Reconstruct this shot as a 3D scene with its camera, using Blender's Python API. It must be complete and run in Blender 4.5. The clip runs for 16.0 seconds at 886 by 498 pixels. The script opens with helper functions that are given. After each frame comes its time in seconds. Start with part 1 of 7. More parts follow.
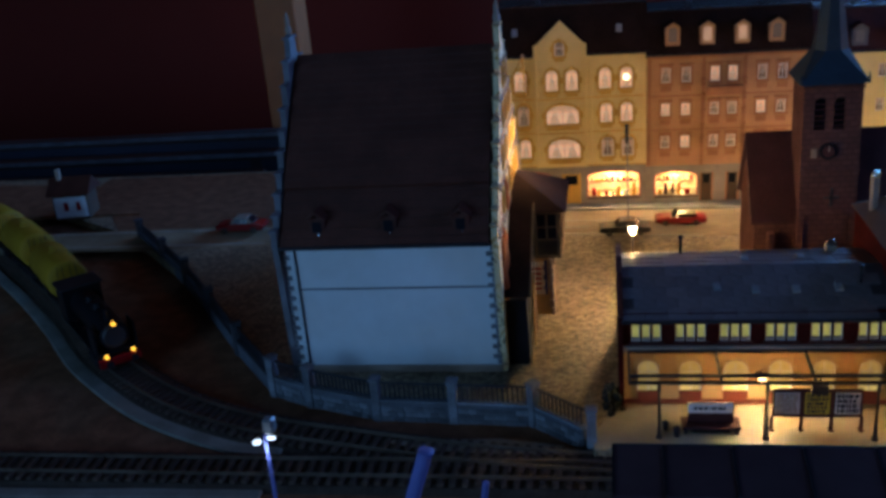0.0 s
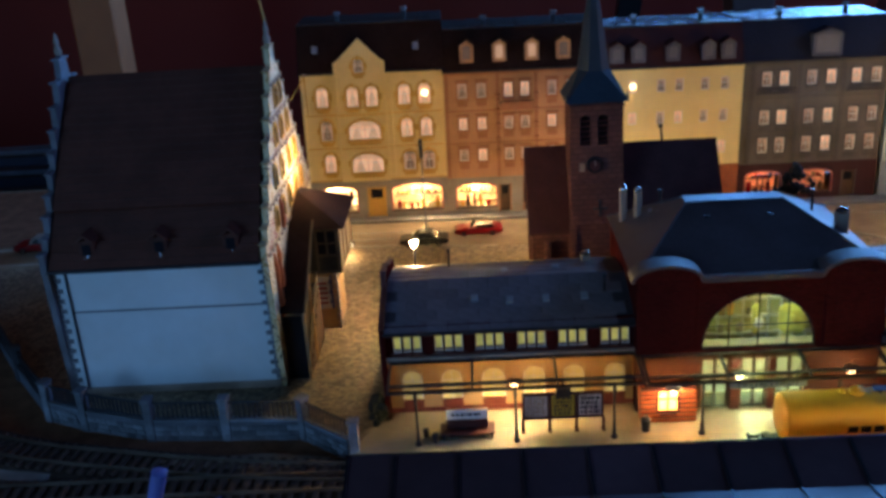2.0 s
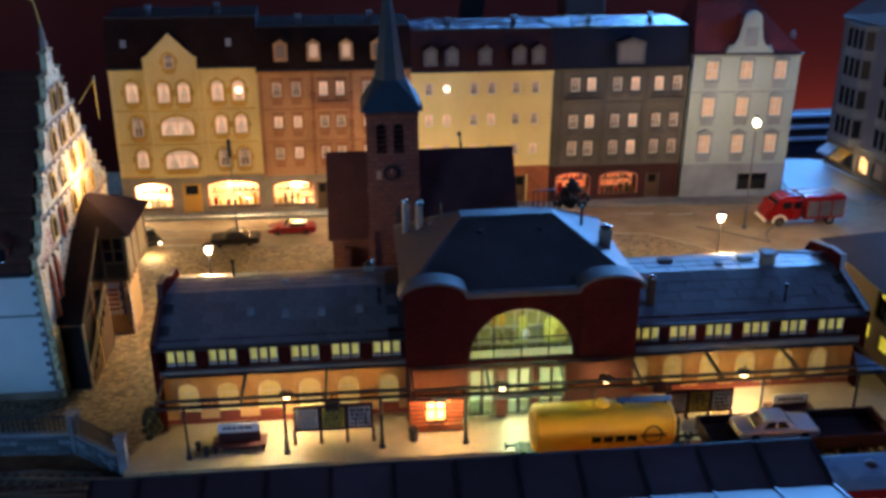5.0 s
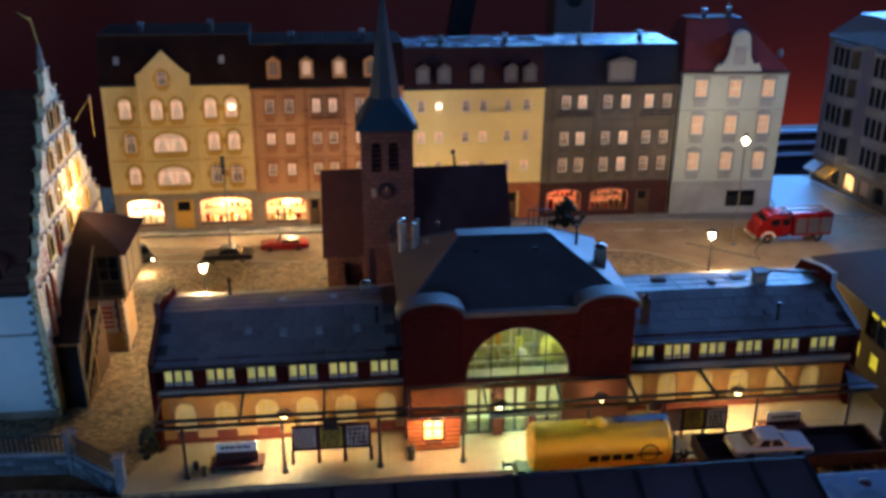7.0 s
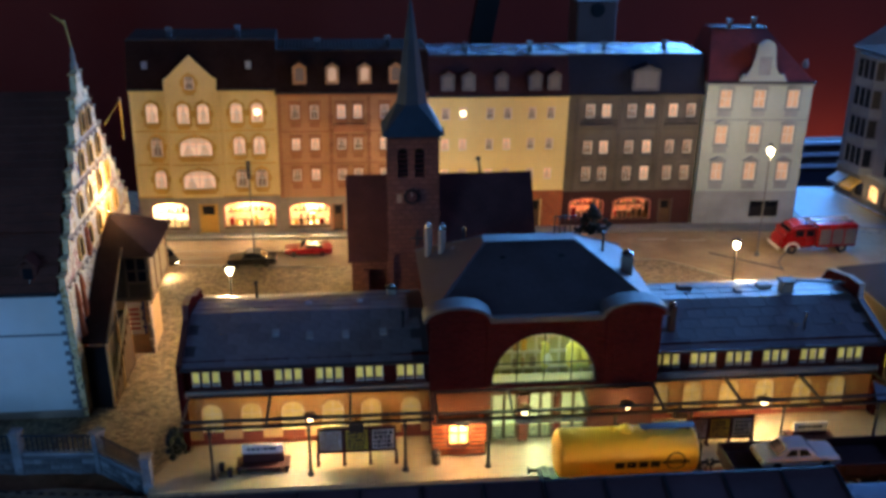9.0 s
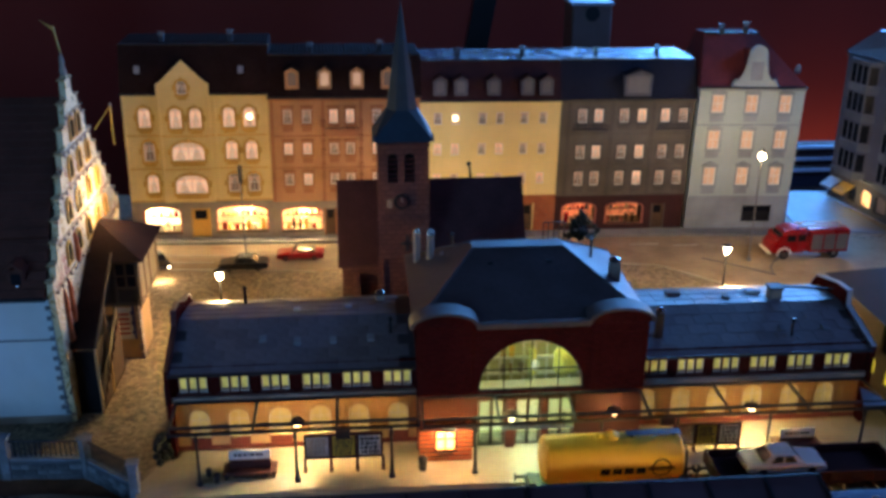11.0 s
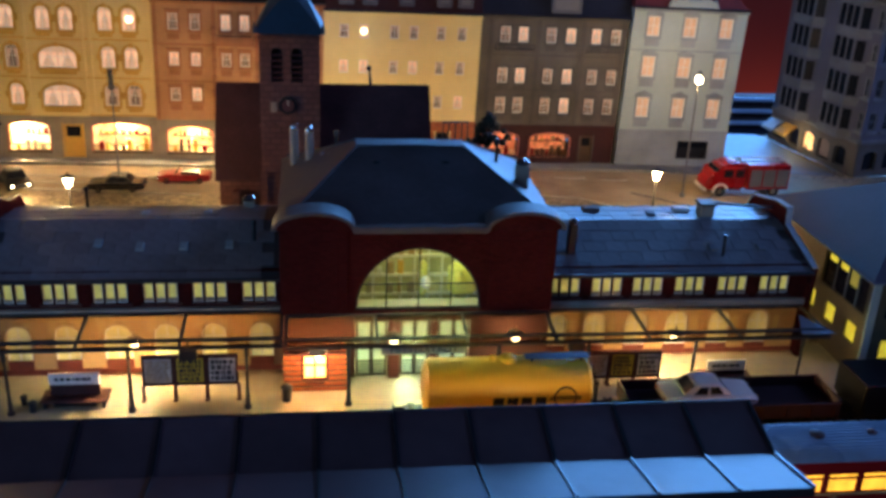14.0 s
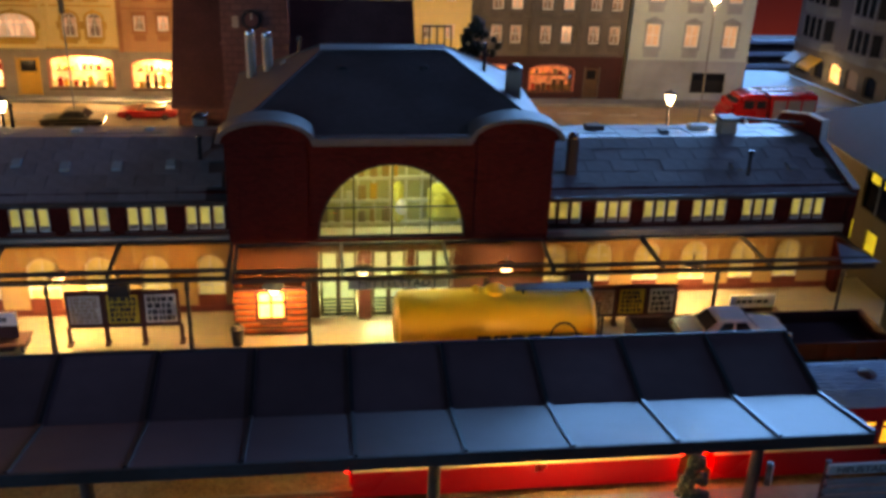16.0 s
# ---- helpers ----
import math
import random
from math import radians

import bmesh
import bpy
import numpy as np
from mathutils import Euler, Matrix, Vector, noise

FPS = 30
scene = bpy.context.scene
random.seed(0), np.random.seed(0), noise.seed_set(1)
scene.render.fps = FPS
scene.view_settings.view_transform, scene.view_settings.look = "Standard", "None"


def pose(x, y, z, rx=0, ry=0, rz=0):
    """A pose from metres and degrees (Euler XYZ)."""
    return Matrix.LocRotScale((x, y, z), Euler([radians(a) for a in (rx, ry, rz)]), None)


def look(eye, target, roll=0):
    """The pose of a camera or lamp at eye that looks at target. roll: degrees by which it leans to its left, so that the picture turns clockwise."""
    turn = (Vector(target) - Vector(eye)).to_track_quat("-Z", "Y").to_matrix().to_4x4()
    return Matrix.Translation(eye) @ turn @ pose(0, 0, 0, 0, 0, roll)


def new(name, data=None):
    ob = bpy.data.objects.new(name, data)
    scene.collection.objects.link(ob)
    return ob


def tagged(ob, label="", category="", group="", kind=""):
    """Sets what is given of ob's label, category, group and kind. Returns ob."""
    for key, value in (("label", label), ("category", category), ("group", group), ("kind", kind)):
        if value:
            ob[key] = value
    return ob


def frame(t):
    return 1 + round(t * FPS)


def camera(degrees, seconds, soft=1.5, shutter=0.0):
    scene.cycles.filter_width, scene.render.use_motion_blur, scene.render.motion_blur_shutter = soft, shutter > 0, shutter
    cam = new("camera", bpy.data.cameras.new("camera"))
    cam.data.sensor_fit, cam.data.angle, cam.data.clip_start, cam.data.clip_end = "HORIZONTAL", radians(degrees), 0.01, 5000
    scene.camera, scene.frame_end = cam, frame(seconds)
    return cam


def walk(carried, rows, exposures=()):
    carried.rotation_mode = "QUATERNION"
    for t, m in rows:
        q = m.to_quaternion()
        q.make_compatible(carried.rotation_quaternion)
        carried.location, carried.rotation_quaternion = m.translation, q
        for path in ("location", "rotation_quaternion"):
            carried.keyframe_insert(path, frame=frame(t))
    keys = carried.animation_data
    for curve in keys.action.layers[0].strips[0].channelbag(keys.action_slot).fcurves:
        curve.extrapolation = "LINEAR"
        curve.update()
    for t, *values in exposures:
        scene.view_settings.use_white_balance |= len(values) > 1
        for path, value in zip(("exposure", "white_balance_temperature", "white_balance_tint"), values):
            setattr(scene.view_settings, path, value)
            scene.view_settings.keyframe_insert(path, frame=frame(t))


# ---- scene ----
cam = camera(49.3, 16.0, soft=3.5)
PATH = [
    (0, (-0.2312, -0.5232, 0.31), (-0.5141, 0.9832, -0.2739), -5.2),
    (0.5, (-0.2116, -0.5223, 0.3108), (-0.4412, 0.9897, -0.2821), -4.8),
    (1, (-0.2034, -0.5207, 0.3116), (-0.3879, 0.9938, -0.2886), -3.9),
    (1.5, (-0.1837, -0.5273, 0.3173), (-0.3206, 0.9938, -0.2813), -3.9),
    (2, (-0.1607, -0.5314, 0.319), (-0.2345, 0.9963, -0.2731), -3.8),
    (2.5, (-0.1427, -0.5338, 0.3247), (-0.1681, 0.9906, -0.2796), -3.4),
    (3, (-0.1279, -0.5338, 0.328), (-0.1066, 0.9848, -0.2911), -2.9),
    (3.5, (-0.1148, -0.5314, 0.3354), (-0.0549, 0.9783, -0.3018), -1.8),
    (4, (-0.1025, -0.5322, 0.3395), (-0.0148, 0.9742, -0.3026), -1.4),
    (4.5, (-0.0918, -0.533, 0.3428), (0.0148, 0.9709, -0.3026), -1.0),
    (7, (-0.1009, -0.5346, 0.3526), (0.05, 0.9733, -0.2747), -0.2),
    (7.5, (-0.1074, -0.5346, 0.3518), (0.0361, 0.9758, -0.2698), -0.0),
    (8, (-0.1107, -0.5346, 0.3526), (0.0205, 0.9783, -0.2665), 0.0),
    (8.5, (-0.1099, -0.5363, 0.3501), (0.018, 0.9791, -0.264), 0.1),
    (11, (-0.1009, -0.5371, 0.3534), (0.0254, 0.9807, -0.2558), 0.2),
    (11.5, (-0.0935, -0.5387, 0.3444), (0.0443, 0.9783, -0.2632), 0.4),
    (12, (-0.0861, -0.5404, 0.3337), (0.0656, 0.9733, -0.2788), 0.5),
    (12.5, (-0.0763, -0.5355, 0.3182), (0.0935, 0.9799, -0.2862), 0.8),
    (13, (-0.0713, -0.5174, 0.3083), (0.1107, 0.9947, -0.3001), 1.3),
    (13.5, (-0.0672, -0.4904, 0.2927), (0.1361, 1.0037, -0.351), 2.2),
    (14, (-0.0549, -0.4699, 0.2747), (0.1599, 1.0258, -0.3624), 2.7),
    (14.5, (-0.0476, -0.4518, 0.2599), (0.1632, 1.0414, -0.3854), 3.0),
    (15, (-0.0402, -0.4362, 0.2452), (0.1706, 1.043, -0.4297), 2.4),
    (15.5, (-0.0344, -0.4256, 0.237), (0.1706, 1.0578, -0.4313), 2.5),
    (16, (-0.0303, -0.4125, 0.2222), (0.1665, 1.0668, -0.4576), 1.9),
]
walk(cam, [(t, look(eye, target, roll)) for t, eye, target, roll in PATH],
     exposures=[(0, -0.42, 6500, 15), (1.5, -0.3, 6500, 14), (3.5, -0.05, 6350, 13), (4.5, -0.05, 6300, 13), (12.5, -0.03, 6300, 13), (14.5, 0.02, 6600, 13), (16, 0.05, 8400, 17)])

# ---------- lamps, room light ----------
MM = 0.001
world = bpy.data.worlds.new("dusk")
scene.world = world
world.use_nodes = True
world.node_tree.nodes["Background"].inputs[0].default_value = (0.10, 0.16, 0.30, 1)
world.node_tree.nodes["Background"].inputs[1].default_value = 0.05


def area_lamp(name, at, target, w, h, power, colour):
    d = bpy.data.lights.new(name, "AREA")
    d.shape, d.size, d.size_y, d.energy, d.color = "RECTANGLE", w, h, power, colour
    ob = new(name, d)
    ob.matrix_world = look(at, target)
    return ob


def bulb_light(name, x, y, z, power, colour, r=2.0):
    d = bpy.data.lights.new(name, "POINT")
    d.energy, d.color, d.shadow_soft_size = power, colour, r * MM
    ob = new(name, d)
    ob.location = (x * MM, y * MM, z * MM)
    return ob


WARM, WARM2, COOL = (1.0, 0.68, 0.31), (1.0, 0.73, 0.36), (0.86, 1.0, 0.62)
# dusk through the window at the back of the room and through the one behind the viewer
area_lamp("window_light_back", (0.77, 1.515, 0.47), (0.60, 0.0, 0.30), 1.36, 0.30, 66.0, (0.12, 0.40, 1.0))
area_lamp("window_light_front", (-0.95, -1.24, 0.30), (-0.40, 0.0, 0.05), 0.8, 0.6, 13.0, (0.21, 0.51, 1.0))
area_lamp("window_light_east", (1.76, -0.15, 0.85), (0.2, 0.1, 0.0), 0.7, 0.5, 20.0, (0.18, 0.36, 1.0))
# added bulbs without a lamp body, to brighten the far red wall
bulb_light("room_bulb", 950, 1400, -330, 1.0, (1.0, 0.50, 0.28), 60)
bulb_light("room_bulb", -600, 1250, 860, 1.7, (1.0, 0.5, 0.3), 60)
# street lamps, bulbs of the layout; the second stands for the black car's headlights
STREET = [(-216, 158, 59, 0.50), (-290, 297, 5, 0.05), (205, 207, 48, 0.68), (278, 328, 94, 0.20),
          # unseen street lamps behind the church, added to light the house fronts
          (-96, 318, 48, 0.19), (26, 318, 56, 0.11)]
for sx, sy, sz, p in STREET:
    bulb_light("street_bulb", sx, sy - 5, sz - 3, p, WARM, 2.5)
# the COOL one stands in for the lobby light reflected on the canopy glass
for sx, sy, sz, p, c in [(-148, -14, 28.3, 0.21, WARM2), (-14, -19, 29, 0.035, COOL), (52, -17, 29, 0.034, WARM2),
                         (145, -10, 23.8, 0.19, WARM2), (-54, -23, 24.5, 0.13, (1.0, 0.50, 0.18))]:
    bulb_light("platform_bulb", sx, sy, sz, p, c, 1.5)
# unseen lamps under the island roof; the third is added for bus and tank
for sx, p in ((-150, 0.01), (-40, 0.035), (50, 0.16)):
    bulb_light("island_bulb", sx, -159, 36, p, WARM, 2)
bulb_light("lobby_bulb", -4, 10, 33, 0.48, (0.60, 1.0, 0.55), 1.0)
# added bulb that brightens the painted gable; no lamp is known there
bulb_light("gable_fill_bulb", -287, 152, 126, 0.13, WARM, 2)
bulb_light("corner_shop_bulb", 452, 474, 2, 0.02, WARM2, 1.5)
bulb_light("hall_bulb", 0, 9, 82, 0.26, (0.82, 1.0, 0.40), 2)
for sx, sy, sz in ((-319, 414, 22), (-227, 418, 20), (-165, 421, 19), (-75, 425, 17)):
    bulb_light("shop_bulb", sx, sy, sz, 0.24, WARM, 2)
for sx, sy in ((119, 433), (156, 435)):
    bulb_light("shop_bulb", sx, sy, 13, 0.022, (1.0, 0.42, 0.2), 2)


# ---------- materials ----------
def tree(name):
    m = bpy.data.materials.new(name)
    m.use_nodes = True
    return m, m.node_tree.nodes, m.node_tree.links, m.node_tree.nodes["Principled BSDF"]


def mat(name, colour, rough=0.7, metal=0.0, grain=300.0, vary=0.25, bump=0.25, spec=0.4, stain=0.35, piece=0.0):
    """A surface with fine grain, larger stains and a slight relief; piece varies it from object to object."""
    m, nodes, links, b = tree(name)
    co = nodes.new("ShaderNodeTexCoord")
    fine = nodes.new("ShaderNodeTexNoise")
    fine.inputs["Scale"].default_value, fine.inputs["Detail"].default_value = grain, 5
    broad = nodes.new("ShaderNodeTexNoise")
    broad.inputs["Scale"].default_value, broad.inputs["Detail"].default_value = grain * 0.11, 3
    for n in (fine, broad):
        links.new(co.outputs["Object"], n.inputs["Vector"])
    mix = nodes.new("ShaderNodeMix")
    mix.data_type = "RGBA"
    c = Vector(colour)
    mix.inputs[6].default_value = (*(c * (1 - vary)), 1)
    mix.inputs[7].default_value = (*[min(1, v * (1 + vary)) for v in c], 1)
    links.new(fine.outputs["Fac"], mix.inputs[0])
    dirt = nodes.new("ShaderNodeMix")
    dirt.data_type, dirt.blend_type = "RGBA", "MULTIPLY"
    ramp = nodes.new("ShaderNodeValToRGB")
    ramp.color_ramp.elements[0].position, ramp.color_ramp.elements[1].position = 0.35, 0.65
    k = 1 - stain
    ramp.color_ramp.elements[0].color = (k, k * 0.97, k * 0.93, 1)
    links.new(broad.outputs["Fac"], ramp.inputs[0])
    dirt.inputs[0].default_value = 1
    links.new(mix.outputs[2], dirt.inputs[6])
    links.new(ramp.outputs[0], dirt.inputs[7])
    out = dirt.outputs[2]
    if piece:
        info = nodes.new("ShaderNodeObjectInfo")
        hsv = nodes.new("ShaderNodeHueSaturation")
        mr = nodes.new("ShaderNodeMapRange")
        mr.inputs[3].default_value, mr.inputs[4].default_value = 1 - piece, 1 + piece
        links.new(info.outputs["Random"], mr.inputs[0])
        links.new(mr.outputs[0], hsv.inputs["Value"])
        links.new(out, hsv.inputs["Color"])
        out = hsv.outputs[0]
    links.new(out, b.inputs["Base Color"])
    b.inputs["Metallic"].default_value = metal
    b.inputs["Specular IOR Level"].default_value = spec
    rr = nodes.new("ShaderNodeMapRange")
    rr.inputs[3].default_value, rr.inputs[4].default_value = max(0.02, rough - 0.12), min(1, rough + 0.12)
    links.new(broad.outputs["Fac"], rr.inputs[0])
    links.new(rr.outputs[0], b.inputs["Roughness"])
    if bump:
        bp = nodes.new("ShaderNodeBump")
        bp.inputs["Strength"].default_value, bp.inputs["Distance"].default_value = bump, 0.0006
        links.new(fine.outputs["Fac"], bp.inputs["Height"])
        links.new(bp.outputs[0], b.inputs["Normal"])
    return m


def brick_mat(name, c1, c2, mortar, w=0.0030, h=0.0012, rough=0.8):
    m, nodes, links, b = tree(name)
    co = nodes.new("ShaderNodeTexCoord")
    sep, com = nodes.new("ShaderNodeSeparateXYZ"), nodes.new("ShaderNodeCombineXYZ")
    add = nodes.new("ShaderNodeMath")
    links.new(co.outputs["Object"], sep.inputs[0])
    links.new(sep.outputs[0], add.inputs[0])
    links.new(sep.outputs[1], add.inputs[1])
    links.new(add.outputs[0], com.inputs[0])
    links.new(sep.outputs[2], com.inputs[1])
    t = nodes.new("ShaderNodeTexBrick")
    t.inputs["Scale"].default_value = 1
    t.inputs["Brick Width"].default_value, t.inputs["Row Height"].default_value = w, h
    t.inputs["Mortar Size"].default_value = h * 0.12
    t.inputs["Color1"].default_value, t.inputs["Color2"].default_value = (*c1, 1), (*c2, 1)
    t.inputs["Mortar"].default_value = (*mortar, 1)
    links.new(com.outputs[0], t.inputs["Vector"])
    n = nodes.new("ShaderNodeTexNoise")
    n.inputs["Scale"].default_value = 45
    links.new(co.outputs["Object"], n.inputs["Vector"])
    mix = nodes.new("ShaderNodeMix")
    mix.data_type, mix.blend_type = "RGBA", "MULTIPLY"
    mix.inputs[0].default_value = 0.5
    links.new(t.outputs[0], mix.inputs[6])
    links.new(n.outputs["Fac"], mix.inputs[7])
    links.new(mix.outputs[2], b.inputs["Base Color"])
    b.inputs["Roughness"].default_value = rough
    b.inputs["Specular IOR Level"].default_value = 0.0
    bp = nodes.new("ShaderNodeBump")
    bp.inputs["Strength"].default_value, bp.inputs["Distance"].default_value = 0.4, 0.0003
    links.new(t.outputs["Fac"], bp.inputs["Height"])
    bp.invert = True
    links.new(bp.outputs[0], b.inputs["Normal"])
    return m


def cobble_mat(name, c1, c2, size=0.0028):
    m, nodes, links, b = tree(name)
    co = nodes.new("ShaderNodeTexCoord")
    v = nodes.new("ShaderNodeTexVoronoi")
    v.inputs["Scale"].default_value = 1 / size
    n = nodes.new("ShaderNodeTexNoise")
    n.inputs["Scale"].default_value = 22
    for q in (v, n):
        links.new(co.outputs["Object"], q.inputs["Vector"])
    sep = nodes.new("ShaderNodeSeparateColor")
    links.new(v.outputs["Color"], sep.inputs[0])
    a = nodes.new("ShaderNodeMix")
    a.data_type = "RGBA"
    a.inputs[6].default_value, a.inputs[7].default_value = (*c1, 1), (*c2, 1)
    links.new(sep.outputs[0], a.inputs[0])
    mix = nodes.new("ShaderNodeMix")
    mix.data_type, mix.blend_type = "RGBA", "MULTIPLY"
    mix.inputs[0].default_value = 0.55
    links.new(a.outputs[2], mix.inputs[6])
    links.new(n.outputs["Fac"], mix.inputs[7])
    links.new(mix.outputs[2], b.inputs["Base Color"])
    b.inputs["Roughness"].default_value = 0.75
    bp = nodes.new("ShaderNodeBump")
    bp.invert = True
    bp.inputs["Strength"].default_value, bp.inputs["Distance"].default_value = 0.8, 0.0006
    links.new(v.outputs["Distance"], bp.inputs["Height"])
    links.new(bp.outputs[0], b.inputs["Normal"])
    return m


def mural_mat(name, base, stops, scale, rough=0.8):
    """Painted plaster: patches of several colours with wavering outlines on a pale ground."""
    m, nodes, links, b = tree(name)
    co = nodes.new("ShaderNodeTexCoord")
    n = nodes.new("ShaderNodeTexNoise")
    n.inputs["Scale"].default_value, n.inputs["Detail"].default_value, n.inputs["Distortion"].default_value = scale, 3, 1.2
    links.new(co.outputs["Object"], n.inputs["Vector"])
    ramp = nodes.new("ShaderNodeValToRGB")
    ramp.color_ramp.interpolation = "CONSTANT"
    els = ramp.color_ramp.elements
    els[0].position, els[0].color = 0.0, (*base, 1)
    els[1].position, els[1].color = stops[0][0], (*stops[0][1], 1)
    for at, colour in stops[1:]:
        els.new(at).color = (*colour, 1)
    links.new(n.outputs["Fac"], ramp.inputs[0])
    fine = nodes.new("ShaderNodeTexNoise")
    fine.inputs["Scale"].default_value = 600
    links.new(co.outputs["Object"], fine.inputs["Vector"])
    mix = nodes.new("ShaderNodeMix")
    mix.data_type, mix.blend_type = "RGBA", "MULTIPLY"
    mix.inputs[0].default_value = 0.35
    links.new(ramp.outputs[0], mix.inputs[6])
    links.new(fine.outputs["Fac"], mix.inputs[7])
    links.new(mix.outputs[2], b.inputs["Base Color"])
    b.inputs["Roughness"].default_value = rough
    return m


def glow(name, colour, strength, uneven=0.5, scale=120.0, base=0.6):
    """A lit pane or lamp: gives off light, a little unevenly."""
    m, nodes, links, b = tree(name)
    co = nodes.new("ShaderNodeTexCoord")
    n = nodes.new("ShaderNodeTexNoise")
    n.inputs["Scale"].default_value, n.inputs["Detail"].default_value = scale, 2
    links.new(co.outputs["Object"], n.inputs["Vector"])
    mr = nodes.new("ShaderNodeMapRange")
    mr.inputs[1].default_value, mr.inputs[2].default_value = 0.3, 0.7
    mr.inputs[3].default_value, mr.inputs[4].default_value = strength * (1 - uneven), strength * (1 + uneven)
    links.new(n.outputs["Fac"], mr.inputs[0])
    b.inputs["Base Color"].default_value = (*[base * c for c in colour], 1)
    b.inputs["Emission Color"].default_value = (*colour, 1)
    b.inputs["Roughness"].default_value = 0.4
    links.new(mr.outputs[0], b.inputs["Emission Strength"])
    return m


def glass(name, colour=(1, 1, 1), rough=0.02):
    m, nodes, links, b = tree(name)
    b.inputs["Base Color"].default_value = (*colour, 1)
    b.inputs["Roughness"].default_value = rough
    b.inputs["Transmission Weight"].default_value = 1
    b.inputs["IOR"].default_value = 1.2
    return m


M_BOARD = mat("brown_scatter", (0.25, 0.115, 0.062), 0.9, grain=700, vary=0.5, bump=0.6, spec=0.1)
M_BALLAST = mat("ballast", (0.075, 0.058, 0.044), 0.9, grain=900, vary=0.7, bump=1.0, spec=0.1)
M_PLAZA = cobble_mat("plaza_cobbles", (0.15, 0.105, 0.062), (0.46, 0.345, 0.20))
# blue window glare on the right-hand roof tops is put into this colour
M_ROOFGLARE = mat("worn_roof_blue_glare", (0.085, 0.125, 0.19), 0.26, grain=260, vary=0.6, bump=0.6, spec=0.16, stain=0.7)
M_ROAD = mat("road_grey", (0.37, 0.275, 0.165), 0.75, grain=260, vary=0.16, bump=0.2, stain=0.35, spec=0.15)
M_MARK = mat("road_marking", (0.52, 0.47, 0.37), 0.6, grain=300, vary=0.1, bump=0)
M_PLATFORM = mat("platform_paving", (0.38, 0.315, 0.20), 0.6, grain=220, vary=0.12, bump=0.2, stain=0.25)
M_KERB = mat("concrete_kerb", (0.24, 0.24, 0.21), 0.8, grain=400, vary=0.25, bump=0.4)
M_BRICK = brick_mat("red_brick", (0.080, 0.012, 0.011), (0.050, 0.008, 0.008), (0.040, 0.013, 0.011))
M_BRICK2 = brick_mat("orange_brick", (0.55, 0.16, 0.06), (0.42, 0.11, 0.05), (0.35, 0.18, 0.10), 0.006, 0.0032)
M_CREAM = mat("cream_plaster", (0.40, 0.26, 0.115), 0.75, grain=180, vary=0.08, bump=0.15, stain=0.2)
M_TRIM = mat("sandstone_trim", (0.34, 0.27, 0.21), 0.75, grain=350, vary=0.15)
M_SLATE = mat("slate_sheet", (0.185, 0.172, 0.186), 0.50, grain=260, vary=0.3, bump=0.25, spec=0.5, stain=0.35, piece=0.13)
M_SLATEDARK = mat("slate_dark", (0.056, 0.051, 0.053), 0.5, grain=320, vary=0.3, bump=0.3, spec=0.5)
M_ROOFBLACK = mat("black_brown_roofing", (0.026, 0.015, 0.013), 0.85, grain=320, vary=0.35, bump=0.35, spec=0.03)
M_ROOFMAROON = mat("maroon_roofing", (0.050, 0.014, 0.014), 0.65, grain=320, vary=0.35, bump=0.35, spec=0.25)
M_ROOFNAVY = mat("blue_black_roofing", (0.011, 0.013, 0.024), 0.55, grain=320, vary=0.35, bump=0.35, spec=0.3)
M_DORMER = mat("dim_grey_render", (0.11, 0.115, 0.135), 0.8, grain=220, vary=0.15)
M_WAGON = mat("wagon_maroon", (0.036, 0.009, 0.010), 0.6, grain=300, vary=0.25, stain=0.4)
M_LEADGREY = mat("lead_grey", (0.070, 0.060, 0.060), 0.6, grain=220, vary=0.25, bump=0.15)
M_ZINC = mat("zinc_grey", (0.20, 0.21, 0.22), 0.36, metal=0.3, grain=200, vary=0.15, bump=0.1)
M_IRON = mat("dark_iron", (0.030, 0.032, 0.036), 0.5, metal=0.3, grain=300, vary=0.3, bump=0.1)
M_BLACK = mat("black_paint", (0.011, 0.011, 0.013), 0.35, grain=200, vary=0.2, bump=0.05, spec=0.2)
M_YELLOW = mat("tank_yellow", (0.82, 0.44, 0.016), 0.48, grain=120, vary=0.05, bump=0.03, stain=0.12, spec=0.5)
# tank yellow again, dirtier, and darkened for the shadow on the curve wagons
M_YELLOWSHADED = mat("dirty_shaded_yellow", (0.42, 0.24, 0.015), 0.6, grain=120, vary=0.15, bump=0.05, stain=0.4, spec=0.3)
M_LEMON = mat("lemon_paint", (0.72, 0.66, 0.16), 0.6, grain=120, vary=0.2, bump=0.05)
M_RED = mat("red_paint", (0.27, 0.007, 0.010), 0.3, grain=120, vary=0.08, bump=0.03, spec=0.22, stain=0.12)
M_OXIDE = mat("oxide_brown", (0.062, 0.015, 0.014), 0.6, grain=300, vary=0.2)
M_WHITECAR = mat("ivory_car_paint", (0.84, 0.79, 0.68), 0.20, grain=100, vary=0.03, bump=0, spec=0.7, stain=0.05)
M_CARGLASS = mat("dark_car_glass", (0.010, 0.012, 0.016), 0.15, grain=50, vary=0.1, bump=0, spec=0.15, stain=0)
M_CHROME = mat("chrome", (0.6, 0.6, 0.6), 0.2, metal=1, grain=100, vary=0.05, bump=0)
M_STEEL = mat("rail_steel", (0.22, 0.17, 0.13), 0.4, metal=0.8, grain=300, vary=0.2, bump=0.1)
M_SLEEPER = mat("sleeper_brown", (0.085, 0.055, 0.038), 0.85, grain=500, vary=0.35, bump=0.4, piece=0.3)
